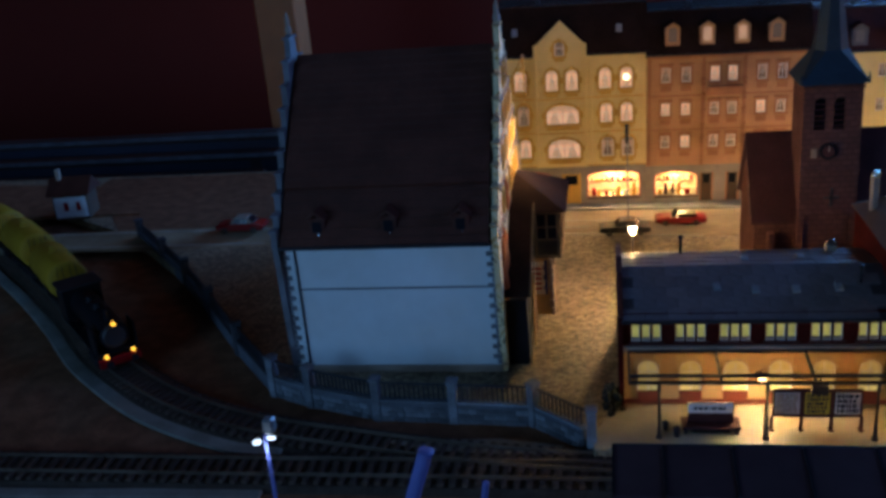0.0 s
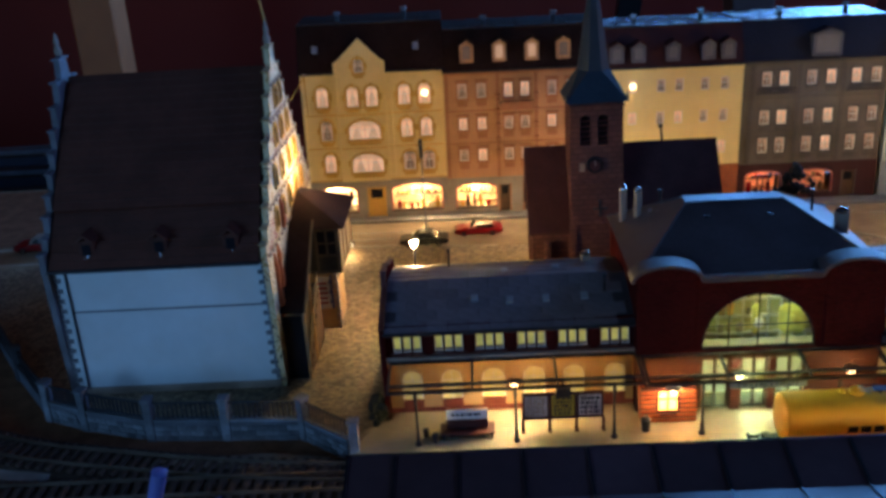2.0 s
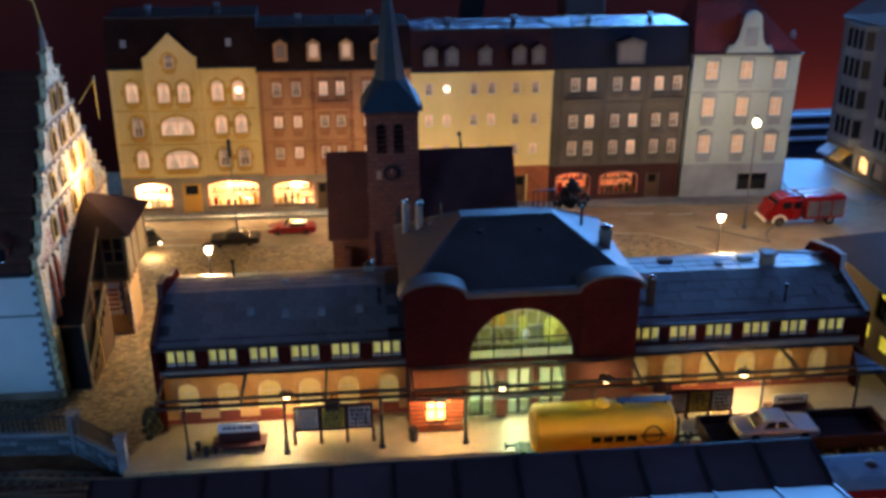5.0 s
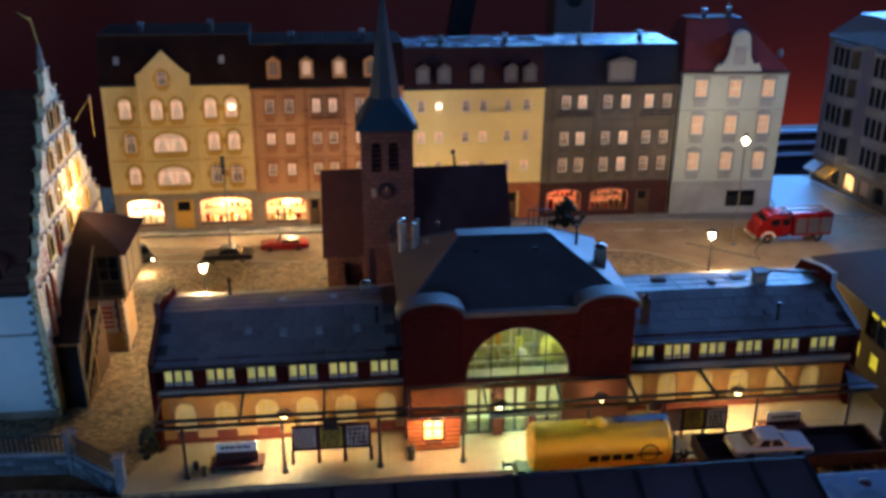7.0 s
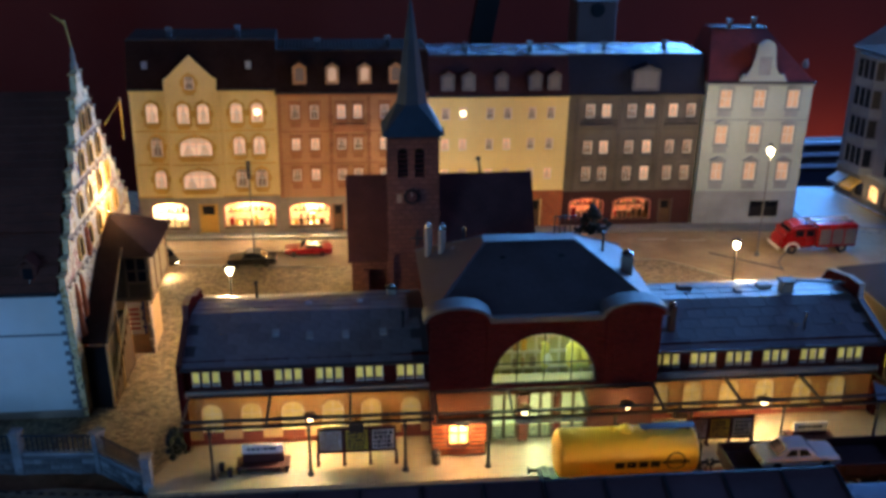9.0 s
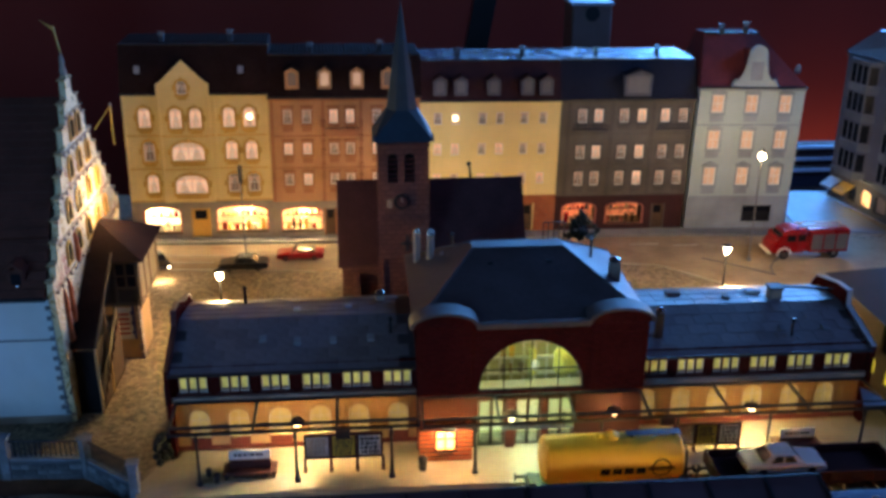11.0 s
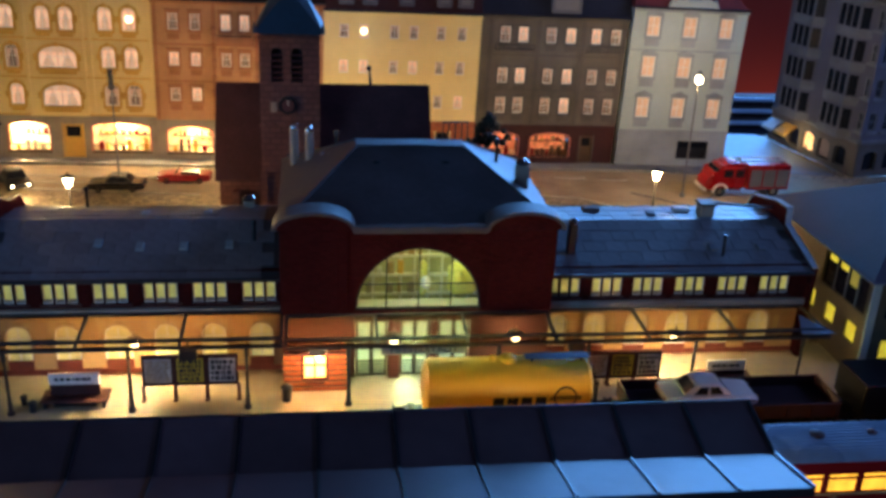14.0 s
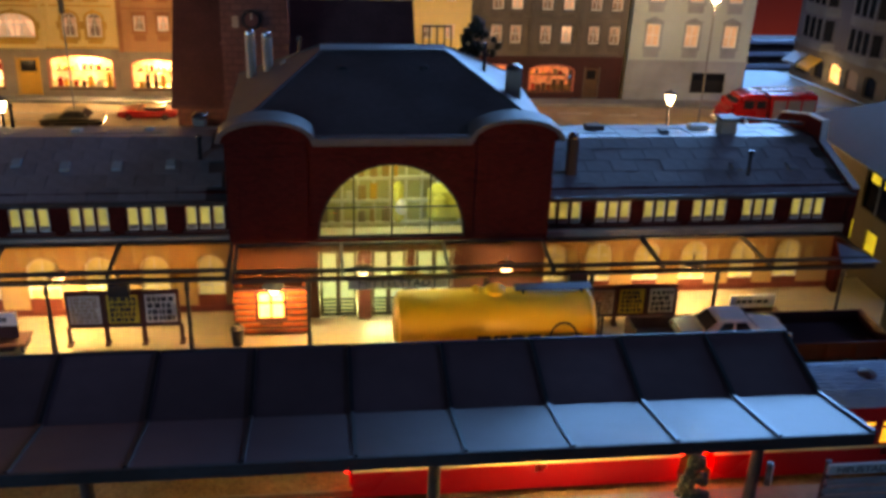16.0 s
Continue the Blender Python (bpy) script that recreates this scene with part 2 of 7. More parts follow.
M_CANROOF = mat("platform_roof_sheet", (0.078, 0.046, 0.050), 0.36, grain=120, vary=0.22, bump=0.08, spec=0.12, stain=0.25, piece=0.15)
M_WHITEWALL = mat("whitewash", (0.60, 0.69, 0.72), 0.85, grain=120, vary=0.06, bump=0.2, stain=0.14)
M_QUOIN = mat("grey_quoin", (0.16, 0.17, 0.19), 0.8, grain=400, vary=0.25)
M_TILE = mat("brown_roof_tile", (0.095, 0.030, 0.019), 0.7, grain=420, vary=0.35, bump=0.5, spec=0.25)
M_TILERED = mat("red_roof_tile", (0.17, 0.030, 0.026), 0.6, grain=420, vary=0.3, bump=0.4)
M_STONE = mat("grey_wall_stone", (0.18, 0.20, 0.225), 0.85, grain=500, vary=0.5, bump=0.8, stain=0.5, piece=0.45)
M_MORTAR = mat("wall_mortar", (0.10, 0.11, 0.13), 0.9, grain=500, vary=0.3, bump=0.4)
# darker copy of the wall stone: the unlit stretch's shade is in the colour
M_WALLSHADED = mat("shaded_wall_stone", (0.055, 0.055, 0.062), 0.9, grain=500, vary=0.35, bump=0.5)
M_SAND = brick_mat("red_sandstone", (0.165, 0.078, 0.062), (0.13, 0.060, 0.050), (0.105, 0.052, 0.044), 0.0075, 0.0042)
M_COPPER = mat("copper_green", (0.018, 0.038, 0.055), 0.6, grain=260, vary=0.25, bump=0.15)
M_YELHOUSE = mat("yellow_render", (0.82, 0.64, 0.27), 0.8, grain=200, vary=0.06, bump=0.12, stain=0.12)
M_YELTRIM = mat("ochre_trim", (0.74, 0.42, 0.08), 0.75, grain=220, vary=0.1)
M_BROWNHOUSE = mat("terracotta_render", (0.56, 0.29, 0.13), 0.8, grain=220, vary=0.12, bump=0.15, stain=0.3)
M_BROWNTRIM = mat("rust_trim", (0.44, 0.18, 0.075), 0.75, grain=220, vary=0.2)
M_CREAMHOUSE = mat("pale_yellow_render", (0.82, 0.66, 0.28), 0.8, grain=160, vary=0.05, bump=0.12, stain=0.12)
M_GREYHOUSE = mat("olive_grey_render", (0.13, 0.118, 0.098), 0.8, grain=220, vary=0.15, bump=0.2, stain=0.35)
M_GREYTRIM = mat("dark_olive_trim", (0.10, 0.090, 0.078), 0.75, grain=220, vary=0.2)
M_WHITEHOUSE = mat("pale_grey_render", (0.39, 0.47, 0.45), 0.8, grain=180, vary=0.06, bump=0.12, stain=0.15)
M_BLUETRIM = mat("grey_blue_trim", (0.30, 0.34, 0.36), 0.75, grain=200, vary=0.12)
M_GREYBASE = mat("grey_plinth", (0.34, 0.29, 0.22), 0.8, grain=260, vary=0.15)
M_WHITEPAINT = mat("white_paint", (0.78, 0.76, 0.72), 0.6, grain=200, vary=0.05, bump=0.05, stain=0.08)
M_WOOD = mat("dark_wood", (0.085, 0.048, 0.026), 0.65, grain=260, vary=0.35, bump=0.2)
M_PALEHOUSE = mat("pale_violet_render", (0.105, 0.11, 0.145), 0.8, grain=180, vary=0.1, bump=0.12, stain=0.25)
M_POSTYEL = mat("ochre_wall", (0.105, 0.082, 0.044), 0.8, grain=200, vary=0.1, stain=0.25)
M_POSTROOF = mat("plum_roof", (0.042, 0.030, 0.045), 0.65, grain=300, vary=0.2)
M_FOLIAGE = mat("dark_foliage", (0.014, 0.022, 0.012), 0.8, grain=600, vary=0.5, bump=0.4)
M_WALLRED = mat("dark_red_wall", (0.25, 0.035, 0.020), 0.85, grain=6, vary=0.12, bump=0.1, stain=0.35)
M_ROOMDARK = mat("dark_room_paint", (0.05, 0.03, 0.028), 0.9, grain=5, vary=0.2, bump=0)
M_PALEBLUE = mat("pale_blue_board", (0.42, 0.52, 0.62), 0.6, grain=100, vary=0.1)
# paving with the blue light that falls on it put into the colour
M_SQUAREGLARE = mat("dim_blue_paving_glare", (0.19, 0.225, 0.27), 0.6, grain=100, vary=0.15)
M_TEAL = mat("pale_yellow_wall", (0.62, 0.60, 0.34), 0.7, grain=60, vary=0.25, bump=0.1, stain=0.4)
M_PINKFRAME = mat("pink_shop_frame", (0.62, 0.20, 0.13), 0.6, grain=200, vary=0.1)
# gravel with the golden lamp light put into its colour
M_GRAVELLIT = mat("gravel_lit_golden", (0.24, 0.15, 0.075), 0.9, grain=800, vary=0.7, bump=1.0, spec=0.1)
M_POSTBLUE = mat("blue_post_paint", (0.10, 0.13, 0.36), 0.45, grain=200, vary=0.15, bump=0.05)
M_BAY = mat("dark_green_timber", (0.045, 0.042, 0.026), 0.7, grain=260, vary=0.3, bump=0.2)
M_DOORRED = mat("dark_red_door", (0.14, 0.030, 0.018), 0.6, grain=300, vary=0.2)
M_NAVY = mat("navy_panel", (0.020, 0.028, 0.055), 0.6, grain=40, vary=0.2, bump=0)
M_NAVE = mat("maroon_slate", (0.062, 0.022, 0.020), 0.7, grain=420, vary=0.35, bump=0.4, spec=0.2)
M_PLASTER = mat("orange_plaster", (0.065, 0.021, 0.013), 0.8, grain=180, vary=0.15, bump=0.15, stain=0.25)
# wood whose orange stands in for warm light falling on the cabinet
M_CABINET = mat("orange_lit_wood", (0.55, 0.17, 0.05), 0.6, grain=30, vary=0.2, bump=0.05)
M_TOWER = mat("brown_tower_wood", (0.13, 0.085, 0.075), 0.7, grain=40, vary=0.2, bump=0.05)
M_BUSROOF = mat("blue_grey_roof_paint", (0.24, 0.34, 0.46), 0.28, grain=150, vary=0.15, bump=0.1, spec=0.7)
M_GLASS = glass("canopy_glass", (0.70, 0.58, 0.48), 0.10)
M_CLEAR = glass("window_glass", (0.95, 1.0, 0.95), 0.02)
L_UPPER = glow("lit_frosted_pane", (0.80, 0.74, 0.20), 0.31, 0.35, 160)
L_ARCH = glow("lit_arched_pane", (0.80, 0.70, 0.27), 0.36, 0.5, 90)
L_PINK = glow("lit_curtain_pane", (1.0, 0.63, 0.40), 0.42, 0.2, 120, 0.3)
L_CURTAIN = glow("pink_lit_curtain", (1.0, 0.62, 0.42), 0.62, 0.2, 200, 0.5)
L_CURTAINDIM = glow("dim_pink_curtain", (0.9, 0.6, 0.46), 0.20, 0.2, 200, 0.5)
L_DIM = glow("dim_curtain_pane", (0.70, 0.48, 0.36), 0.07, 0.4, 150, 0.2)
L_DORMER = glow("dim_dormer_pane", (0.50, 0.47, 0.50), 0.05, 0.4, 150, 0.2)
L_BRIGHT = glow("bright_room_pane", (1.0, 0.78, 0.42), 5.0, 0.3, 200)
L_SHOP = glow("lit_shop_back", (1.0, 0.60, 0.24), 1.25, 0.75, 130)
L_SHOPHOT = glow("bright_shop_back", (1.0, 0.74, 0.40), 2.8, 0.4, 45)
L_SHOPRED = glow("lit_shop_back_red", (1.0, 0.34, 0.14), 0.38, 0.95, 200)
L_BULB = glow("lamp_globe", (1.0, 0.80, 0.46), 20.0, 0.05, 10)
L_LOBBYGLINT = glow("white_lobby_glint", (0.92, 1.0, 0.78), 7.0, 0.05, 10)
L_WHITELAMP = glow("blue_white_lamp", (0.65, 0.84, 1.0), 2.6, 0.1, 10)
L_HEAD = glow("loco_headlight", (1.0, 0.52, 0.05), 2.4, 0.05, 10)
L_RED = glow("tail_lamp_red", (1.0, 0.03, 0.02), 8.0, 0.05, 10)
L_KIOSK = glow("kiosk_window", (1.0, 0.58, 0.16), 4.2, 0.2, 300)
L_COACH = glow("lit_coach_window", (1.0, 0.48, 0.04), 1.5, 0.25, 200)
L_POSTDIM = glow("dim_office_pane", (0.75, 0.66, 0.10), 0.16, 0.3, 200)
L_POST = glow("lit_office_pane", (0.85, 0.70, 0.05), 0.62, 0.3, 200)
M_MURAL = mural_mat("painted_facade", (0.80, 0.66, 0.36), [(0.36, (0.10, 0.06, 0.035)), (0.39, (0.78, 0.64, 0.36)), (0.52, (0.55, 0.36, 0.13)), (0.56, (0.80, 0.68, 0.40)), (0.61, (0.42, 0.09, 0.05)), (0.645, (0.70, 0.55, 0.30)), (0.69, (0.16, 0.10, 0.06))], 55)
P_WHITE = mat("poster_white", (0.62, 0.62, 0.60), 0.6, grain=700, vary=0.15, bump=0)
P_YEL = mat("poster_yellow", (0.62, 0.50, 0.05), 0.6, grain=700, vary=0.15, bump=0)
P_DARK = mat("poster_ink", (0.03, 0.03, 0.04), 0.6, grain=300, vary=0.1, bump=0)
P_BLUE = mat("poster_blue", (0.035, 0.055, 0.22), 0.6, grain=300, vary=0.1, bump=0)
P_ORANGE = mat("poster_orange", (0.62, 0.14, 0.03), 0.6, grain=500, vary=0.2, bump=0)


# ---------- mesh helpers (millimetres) ----------
def box(bm, x0, x1, y0, y1, z0, z1, bevel=0.0, turn=None):
    vs = [bm.verts.new((x, y, z)) for x in (x0, x1) for y in (y0, y1) for z in (z0, z1)]
    fs = [bm.faces.new([vs[i] for i in q]) for q in ((0, 1, 3, 2), (4, 6, 7, 5), (0, 4, 5, 1), (2, 3, 7, 6), (0, 2, 6, 4), (1, 5, 7, 3))]
    if turn:
        for v in vs:
            v.co = turn @ v.co
    if bevel:
        bmesh.ops.bevel(bm, geom=list({e for f in fs for e in f.edges}), offset=bevel, segments=1, affect="EDGES", profile=0.5)
    return vs


def poly(bm, pts, faces):
    vs = [bm.verts.new(p) for p in pts]
    for f in faces:
        bm.faces.new([vs[i] for i in f])
    return vs


def extrude(bm, pts, d):
    """A closed outline of 3D points, pushed by the vector d."""
    n = len(pts)
    a = [bm.verts.new(p) for p in pts]
    b = [bm.verts.new(Vector(p) + Vector(d)) for p in pts]
    bm.faces.new(a)
    bm.faces.new(b[::-1])
    for i in range(n):
        j = (i + 1) % n
        bm.faces.new((a[j], a[i], b[i], b[j]))


def rod(bm, p0, p1, r0, r1=None, seg=8, caps=True):
    r1 = r0 if r1 is None else r1
    p0, p1 = Vector(p0), Vector(p1)
    q = (p1 - p0).to_track_quat("Z", "Y")
    ring = []
    for p, r in ((p0, r0), (p1, r1)):
        ring.append([bm.verts.new(p + q @ Vector((r * math.cos(a), r * math.sin(a), 0))) for a in [2 * math.pi * i / seg for i in range(seg)]])
    for i in range(seg):
        j = (i + 1) % seg
        bm.faces.new((ring[0][i], ring[0][j], ring[1][j], ring[1][i]))
    if caps:
        bm.faces.new(ring[0][::-1])
        bm.faces.new(ring[1])


def lathe(bm, at, prof, seg=12):
    """prof: (radius, height) from bottom to top round a vertical axis at at."""
    rings = []
    for r, z in prof:
        rings.append([bm.verts.new((at[0] + r * math.cos(2 * math.pi * i / seg), at[1] + r * math.sin(2 * math.pi * i / seg), at[2] + z)) for i in range(seg)])
    for a, b in zip(rings, rings[1:]):
        for i in range(seg):
            j = (i + 1) % seg
            bm.faces.new((a[i], a[j], b[j], b[i]))
    bm.faces.new(rings[0][::-1])
    bm.faces.new(rings[-1])


def ball(bm, at, r, seg=10, squash=1.0):
    rings = 6
    lathe(bm, at, [(max(0.02, r * math.sin(math.pi * k / rings)), -r * squash * math.cos(math.pi * k / rings)) for k in range(rings + 1)], seg)


def inside(p, ring):
    x, y, hit_ = p[0], p[1], False
    for (x0, y0), (x1, y1) in zip(ring, ring[1:] + ring[:1]):
        if (y0 > y) != (y1 > y) and x < (x1 - x0) * (y - y0) / (y1 - y0) + x0:
            hit_ = not hit_
    return hit_


def slab(bm, outline, holes, y0, y1):
    """An upright wall in x and z with openings of any shape, from y0 (front) to y1 (back)."""
    from mathutils.geometry import delaunay_2d_cdt
    pts, edges = [], []
    for ring in [outline] + holes:
        s = len(pts)
        pts += [Vector(p) for p in ring]
        edges += [(s + i, s + (i + 1) % len(ring)) for i in range(len(ring))]
    v2, e2, f2 = delaunay_2d_cdt(pts, edges, [], 0, 1e-4)[:3]
    fr = [bm.verts.new((p[0], y0, p[1])) for p in v2]
    bk = [bm.verts.new((p[0], y1, p[1])) for p in v2]
    for f in f2:
        c = sum((v2[i] for i in f), Vector((0, 0))) / len(f)
        if inside(c, outline) and not any(inside(c, h) for h in holes):
            bm.faces.new([fr[i] for i in f])
            bm.faces.new([bk[i] for i in f][::-1])
    for e in list(bm.edges):
        if len(e.link_faces) == 1 and e.verts[0].co.y == y0 and e.verts[1].co.y == y0:
            a, b = e.verts
            try:
                ia, ib = fr.index(a), fr.index(b)
            except ValueError:
                continue
            bm.faces.new((a, b, bk[ib], bk[ia]))
    for v in list(bm.verts):
        if not v.link_faces:
            bm.verts.remove(v)


def rect(x0, x1, z0, z1):
    return [(x0, z0), (x1, z0), (x1, z1), (x0, z1)]


def arched(x0, x1, z0, z1, rise=None, n=8):
    """An opening with a round or flat-arched head that reaches z1."""
    c, w = (x0 + x1) / 2, (x1 - x0) / 2
    rise = w if rise is None else rise
    return [(x0, z0), (x1, z0)] + [(c + w * math.cos(math.pi * i / n), z1 - rise + rise * math.sin(math.pi * i / n)) for i in range(n + 1)]


def finish(bm, smooth=False):
    bmesh.ops.recalc_face_normals(bm, faces=bm.faces)
    bmesh.ops.scale(bm, vec=(MM, MM, MM), verts=bm.verts)
    me = bpy.data.meshes.new("mesh")
    bm.to_mesh(me)
    bm.free()
    if smooth:
        me.shade_smooth()
        me.set_sharp_from_angle(angle=radians(35))
    return me


def part(name, bm, material, parent, label="", smooth=False):
    me = finish(bm, smooth)
    me.materials.append(material)
    ob = new(name, me)
    ob.parent = parent
    if label:
        ob["label"] = label
    return ob


def shared(name, me, parent, m=None):
    """One more object on a mesh that others use too; m in millimetres."""
    ob = new(name, me)
    ob.parent = parent
    if m is not None:
        m = m.copy()
        m.translation = m.translation * MM
        ob.matrix_basis = m
    return ob


def thing(name, label, category, x=0, y=0, z=0, rz=0, group="", kind=""):
    ob = new(name)
    ob.empty_display_size = 0.01
    ob.location, ob.rotation_euler = (x * MM, y * MM, z * MM), (0, 0, radians(rz))
    return tagged(ob, label, category, group, kind)


def solo(name, bm, material, label, category, group="", kind="", smooth=False):
    me = finish(bm, smooth)
    me.materials.append(material)
    return tagged(new(name, me), label, category, group, kind)


def B():
    return bmesh.new()


def boxes(*rows):
    bm = B()
    for r in rows:
        box(bm, *r)
    return bm


# ---------- room and ground ----------
def room():
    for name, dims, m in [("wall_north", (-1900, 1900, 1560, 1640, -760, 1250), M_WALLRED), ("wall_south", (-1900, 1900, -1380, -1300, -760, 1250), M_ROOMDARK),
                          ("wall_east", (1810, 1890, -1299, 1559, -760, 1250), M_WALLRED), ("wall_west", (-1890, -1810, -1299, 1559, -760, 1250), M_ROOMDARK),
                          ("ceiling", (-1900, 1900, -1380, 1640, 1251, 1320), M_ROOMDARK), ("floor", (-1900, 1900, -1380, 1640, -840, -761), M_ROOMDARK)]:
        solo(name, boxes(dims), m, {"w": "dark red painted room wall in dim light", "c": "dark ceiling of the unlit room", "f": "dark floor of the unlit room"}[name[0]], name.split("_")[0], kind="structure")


room()
for n, x0, x1, y, z0, z1 in (("window_1", 90, 1450, 1530, 320, 620), ("window_2", -1350, -550, -1290, 0, 600)):
    w = thing(n, "dusk-blue window of the dark room", "window", kind="structure")
    for q in ((x0 - 40, x0, y, y + 25, z0 - 40, z1 + 40), (x1, x1 + 40, y, y + 25, z0 - 40, z1 + 40), (x0, x1, y, y + 25, z0 - 40, z0), (x0, x1, y, y + 25, z1, z1 + 40)):
        part("window_frame", boxes(q), M_WHITEPAINT, w)
w = thing("window_3", "dusk-blue window of the dark room", "window", kind="structure")
for q in ((-540, -500, 560, 1140), (200, 240, 560, 1140), (-500, 200, 560, 600), (-500, 200, 1100, 1140)):
    part("window_frame", boxes((1780, 1805, *q)), M_WHITEPAINT, w)
def lie(x, y):
    """Height of the town's ground, which falls a little to the back and towards the far end of the row."""
    return -0.018 * max(0, x + 250) - 0.016 * max(0, y) * min(1, max(0, (x + 500) / 250))


def flat(name, pts, lift, thick, m, label, cat, step=25):
    """A sheet of the given outline that follows the town's ground, with its top lift above it."""
    from mathutils.geometry import delaunay_2d_cdt
    n = len(pts)
    xs, ys = [p[0] for p in pts], [p[1] for p in pts]
    grid = [(x, y) for x in range(int(min(xs) // step) * step, int(max(xs)) + step, step) for y in range(int(min(ys) // step) * step, int(max(ys)) + step, step) if inside((x, y), pts)]
    v2, e2, f2 = delaunay_2d_cdt([Vector(p) for p in list(pts) + grid], [(i, (i + 1) % n) for i in range(n)], [], 0, 1e-4)[:3]
    bm = B()
    up = [bm.verts.new((p[0], p[1], lie(p[0], p[1]) + lift)) for p in v2]
    for f in f2:
        c = sum((v2[i] for i in f), Vector((0, 0))) / len(f)
        if inside(c, pts):
            bm.faces.new([up[i] for i in f])
    rim = [e for e in bm.edges if len(e.link_faces) == 1]
    low = {}
    for e in rim:
        for v in e.verts:
            if v not in low:
                low[v] = bm.verts.new((v.co.x, v.co.y, v.co.z - thick))
    for e in rim:
        p, q = e.verts
        bm.faces.new((p, q, low[q], low[p]))
    for v in list(bm.verts):
        if not v.link_faces:
            bm.verts.remove(v)
    return solo(name, bm, m, label, cat, kind="structure")


def deck(name, pts, z0, z1, m, label, cat):
    bm = B()
    extrude(bm, [(x, y, z0) for x, y in pts], (0, 0, z1 - z0))
    return solo(name, bm, m, label, cat, kind="structure")


solo("ground", boxes((-1500, 1000, -900, -46.5, -40, -9), (-1500, -247.5, -46.4, 560, -40, -9), (-247.4, 1000, -46.4, 560, -90, -60)), M_BOARD, "dark brown scatter-covered base of the model railway", "ground", kind="structure")
# raised town ground, cut off along the wall and the railway
flat("town_ground", [(-1000, 530), (-705, 330), (-605, 222), (-508, 92), (-462, 34), (-381, 4), (-281, -1), (-247, -29), (-243, -46), (420, -46), (760, -46), (760, 555), (-1000, 555)], -0.6, 16, M_PLAZA, "cobbled ground of the model town square", "ground")
deck("platform", [(-244, -45), (252, -45), (252, 22), (-224, 22), (-224, -1), (-236, -10), (-245, -30)], -16, 0.2, M_PLATFORM, "pale sandy paved station platform", "platform")
flat("road", [(-900, 298), (-560, 296), (-302, 322), (-150, 314), (0, 322), (118, 326), (179, 318), (201, 300), (228, 272), (262, 244), (514, 215), (514, 375), (352, 396), (235, 401), (-100, 390), (-334, 386), (-560, 352), (-735, 352), (-900, 330)], -0.3, 2, M_ROAD, "grey town road with pale worn surface", "road")
flat("earth_bank", [(-735, 352.4), (-560, 352.4), (-520, 361), (-580, 545), (-840, 545), (-840, 515)], -0.2, 2, M_BOARD, "dark brown earth bank beyond the road", "bank")
flat("pavement", [(-350, 386), (-100, 390.5), (235, 401.5), (365, 395), (370, 407), (365, 424), (235, 424), (-100, 412), (-350, 402)], 1.6, 4, M_KERB, "stone pavement along the row of houses", "pavement")
# the blue light on this patch of ground is in the sheet's colour
flat("back_square", [(368, 412), (466, 402), (456, 524), (450, 554), (392, 554)], 0.2, 3, M_SQUAREGLARE, "paved square behind the houses, blue light in its colour", "pavement")
deck("loading_slab", [(-372, -30), (-300, -26), (-262, -33), (-255, -42), (-300, -42), (-345, -39)], -9.2, -5.8, M_TRIM, "worn pale concrete loading slab beside the track", "slab")
flat("grass_bank", [(-980, 420), (-850, 400), (-735, 402), (-842, 512), (-980, 530)], 1.4, 3, M_BOARD, "dark brown grass bank beside the road", "bank")
# thin pale lines on the road
for x0, x1, y0, y1 in [(-900, -560, 343, 345), (-900, -560, 303, 305), (-302, -152, 356, 357.5), (62, 134, 352, 353.5), (170, 200, 376, 377.5), (215, 240, 372, 373.5), (-334, -250, 338, 339.5)]:
    flat("road_marking", [(x0, y0), (x1, y0), (x1, y1), (x0, y1)], 0.1, 0.4, M_MARK, "thin pale painted line on the road", "marking")
# pale kerb along the cobbles and dark joints in the road
for line, m, w, lab in (([(-300, 321), (-225, 318), (-150, 313)], M_MARK, 0.7, "pale kerb line between the road and the cobbles"), ([(112, 326.5), (146, 323), (179, 318.5), (201, 300), (228, 272), (258, 246)], M_MARK, 0.8, "pale kerb line between the road and the cobbles"),
                        ([(232, 336), (262, 313), (290, 290)], M_MORTAR, 0.8, "dark joint across the road"), ([(288, 288), (293, 309), (303, 325), (318, 340)], M_MORTAR, 0.6, "dark joint across the road")):
    side = []
    for i, (x, y) in enumerate(line):
        p, q = line[max(0, i - 1)], line[min(len(line) - 1, i + 1)]
        d = math.hypot(q[0] - p[0], q[1] - p[1])
        side.append(((q[1] - p[1]) / d * w, -(q[0] - p[0]) / d * w))
    flat("road_line", [(x + a, y + b) for (x, y), (a, b) in zip(line, side)] + [(x - a, y - b) for (x, y), (a, b) in list(zip(line, side))[::-1]], 0.15, 0.5, m, lab, "marking")
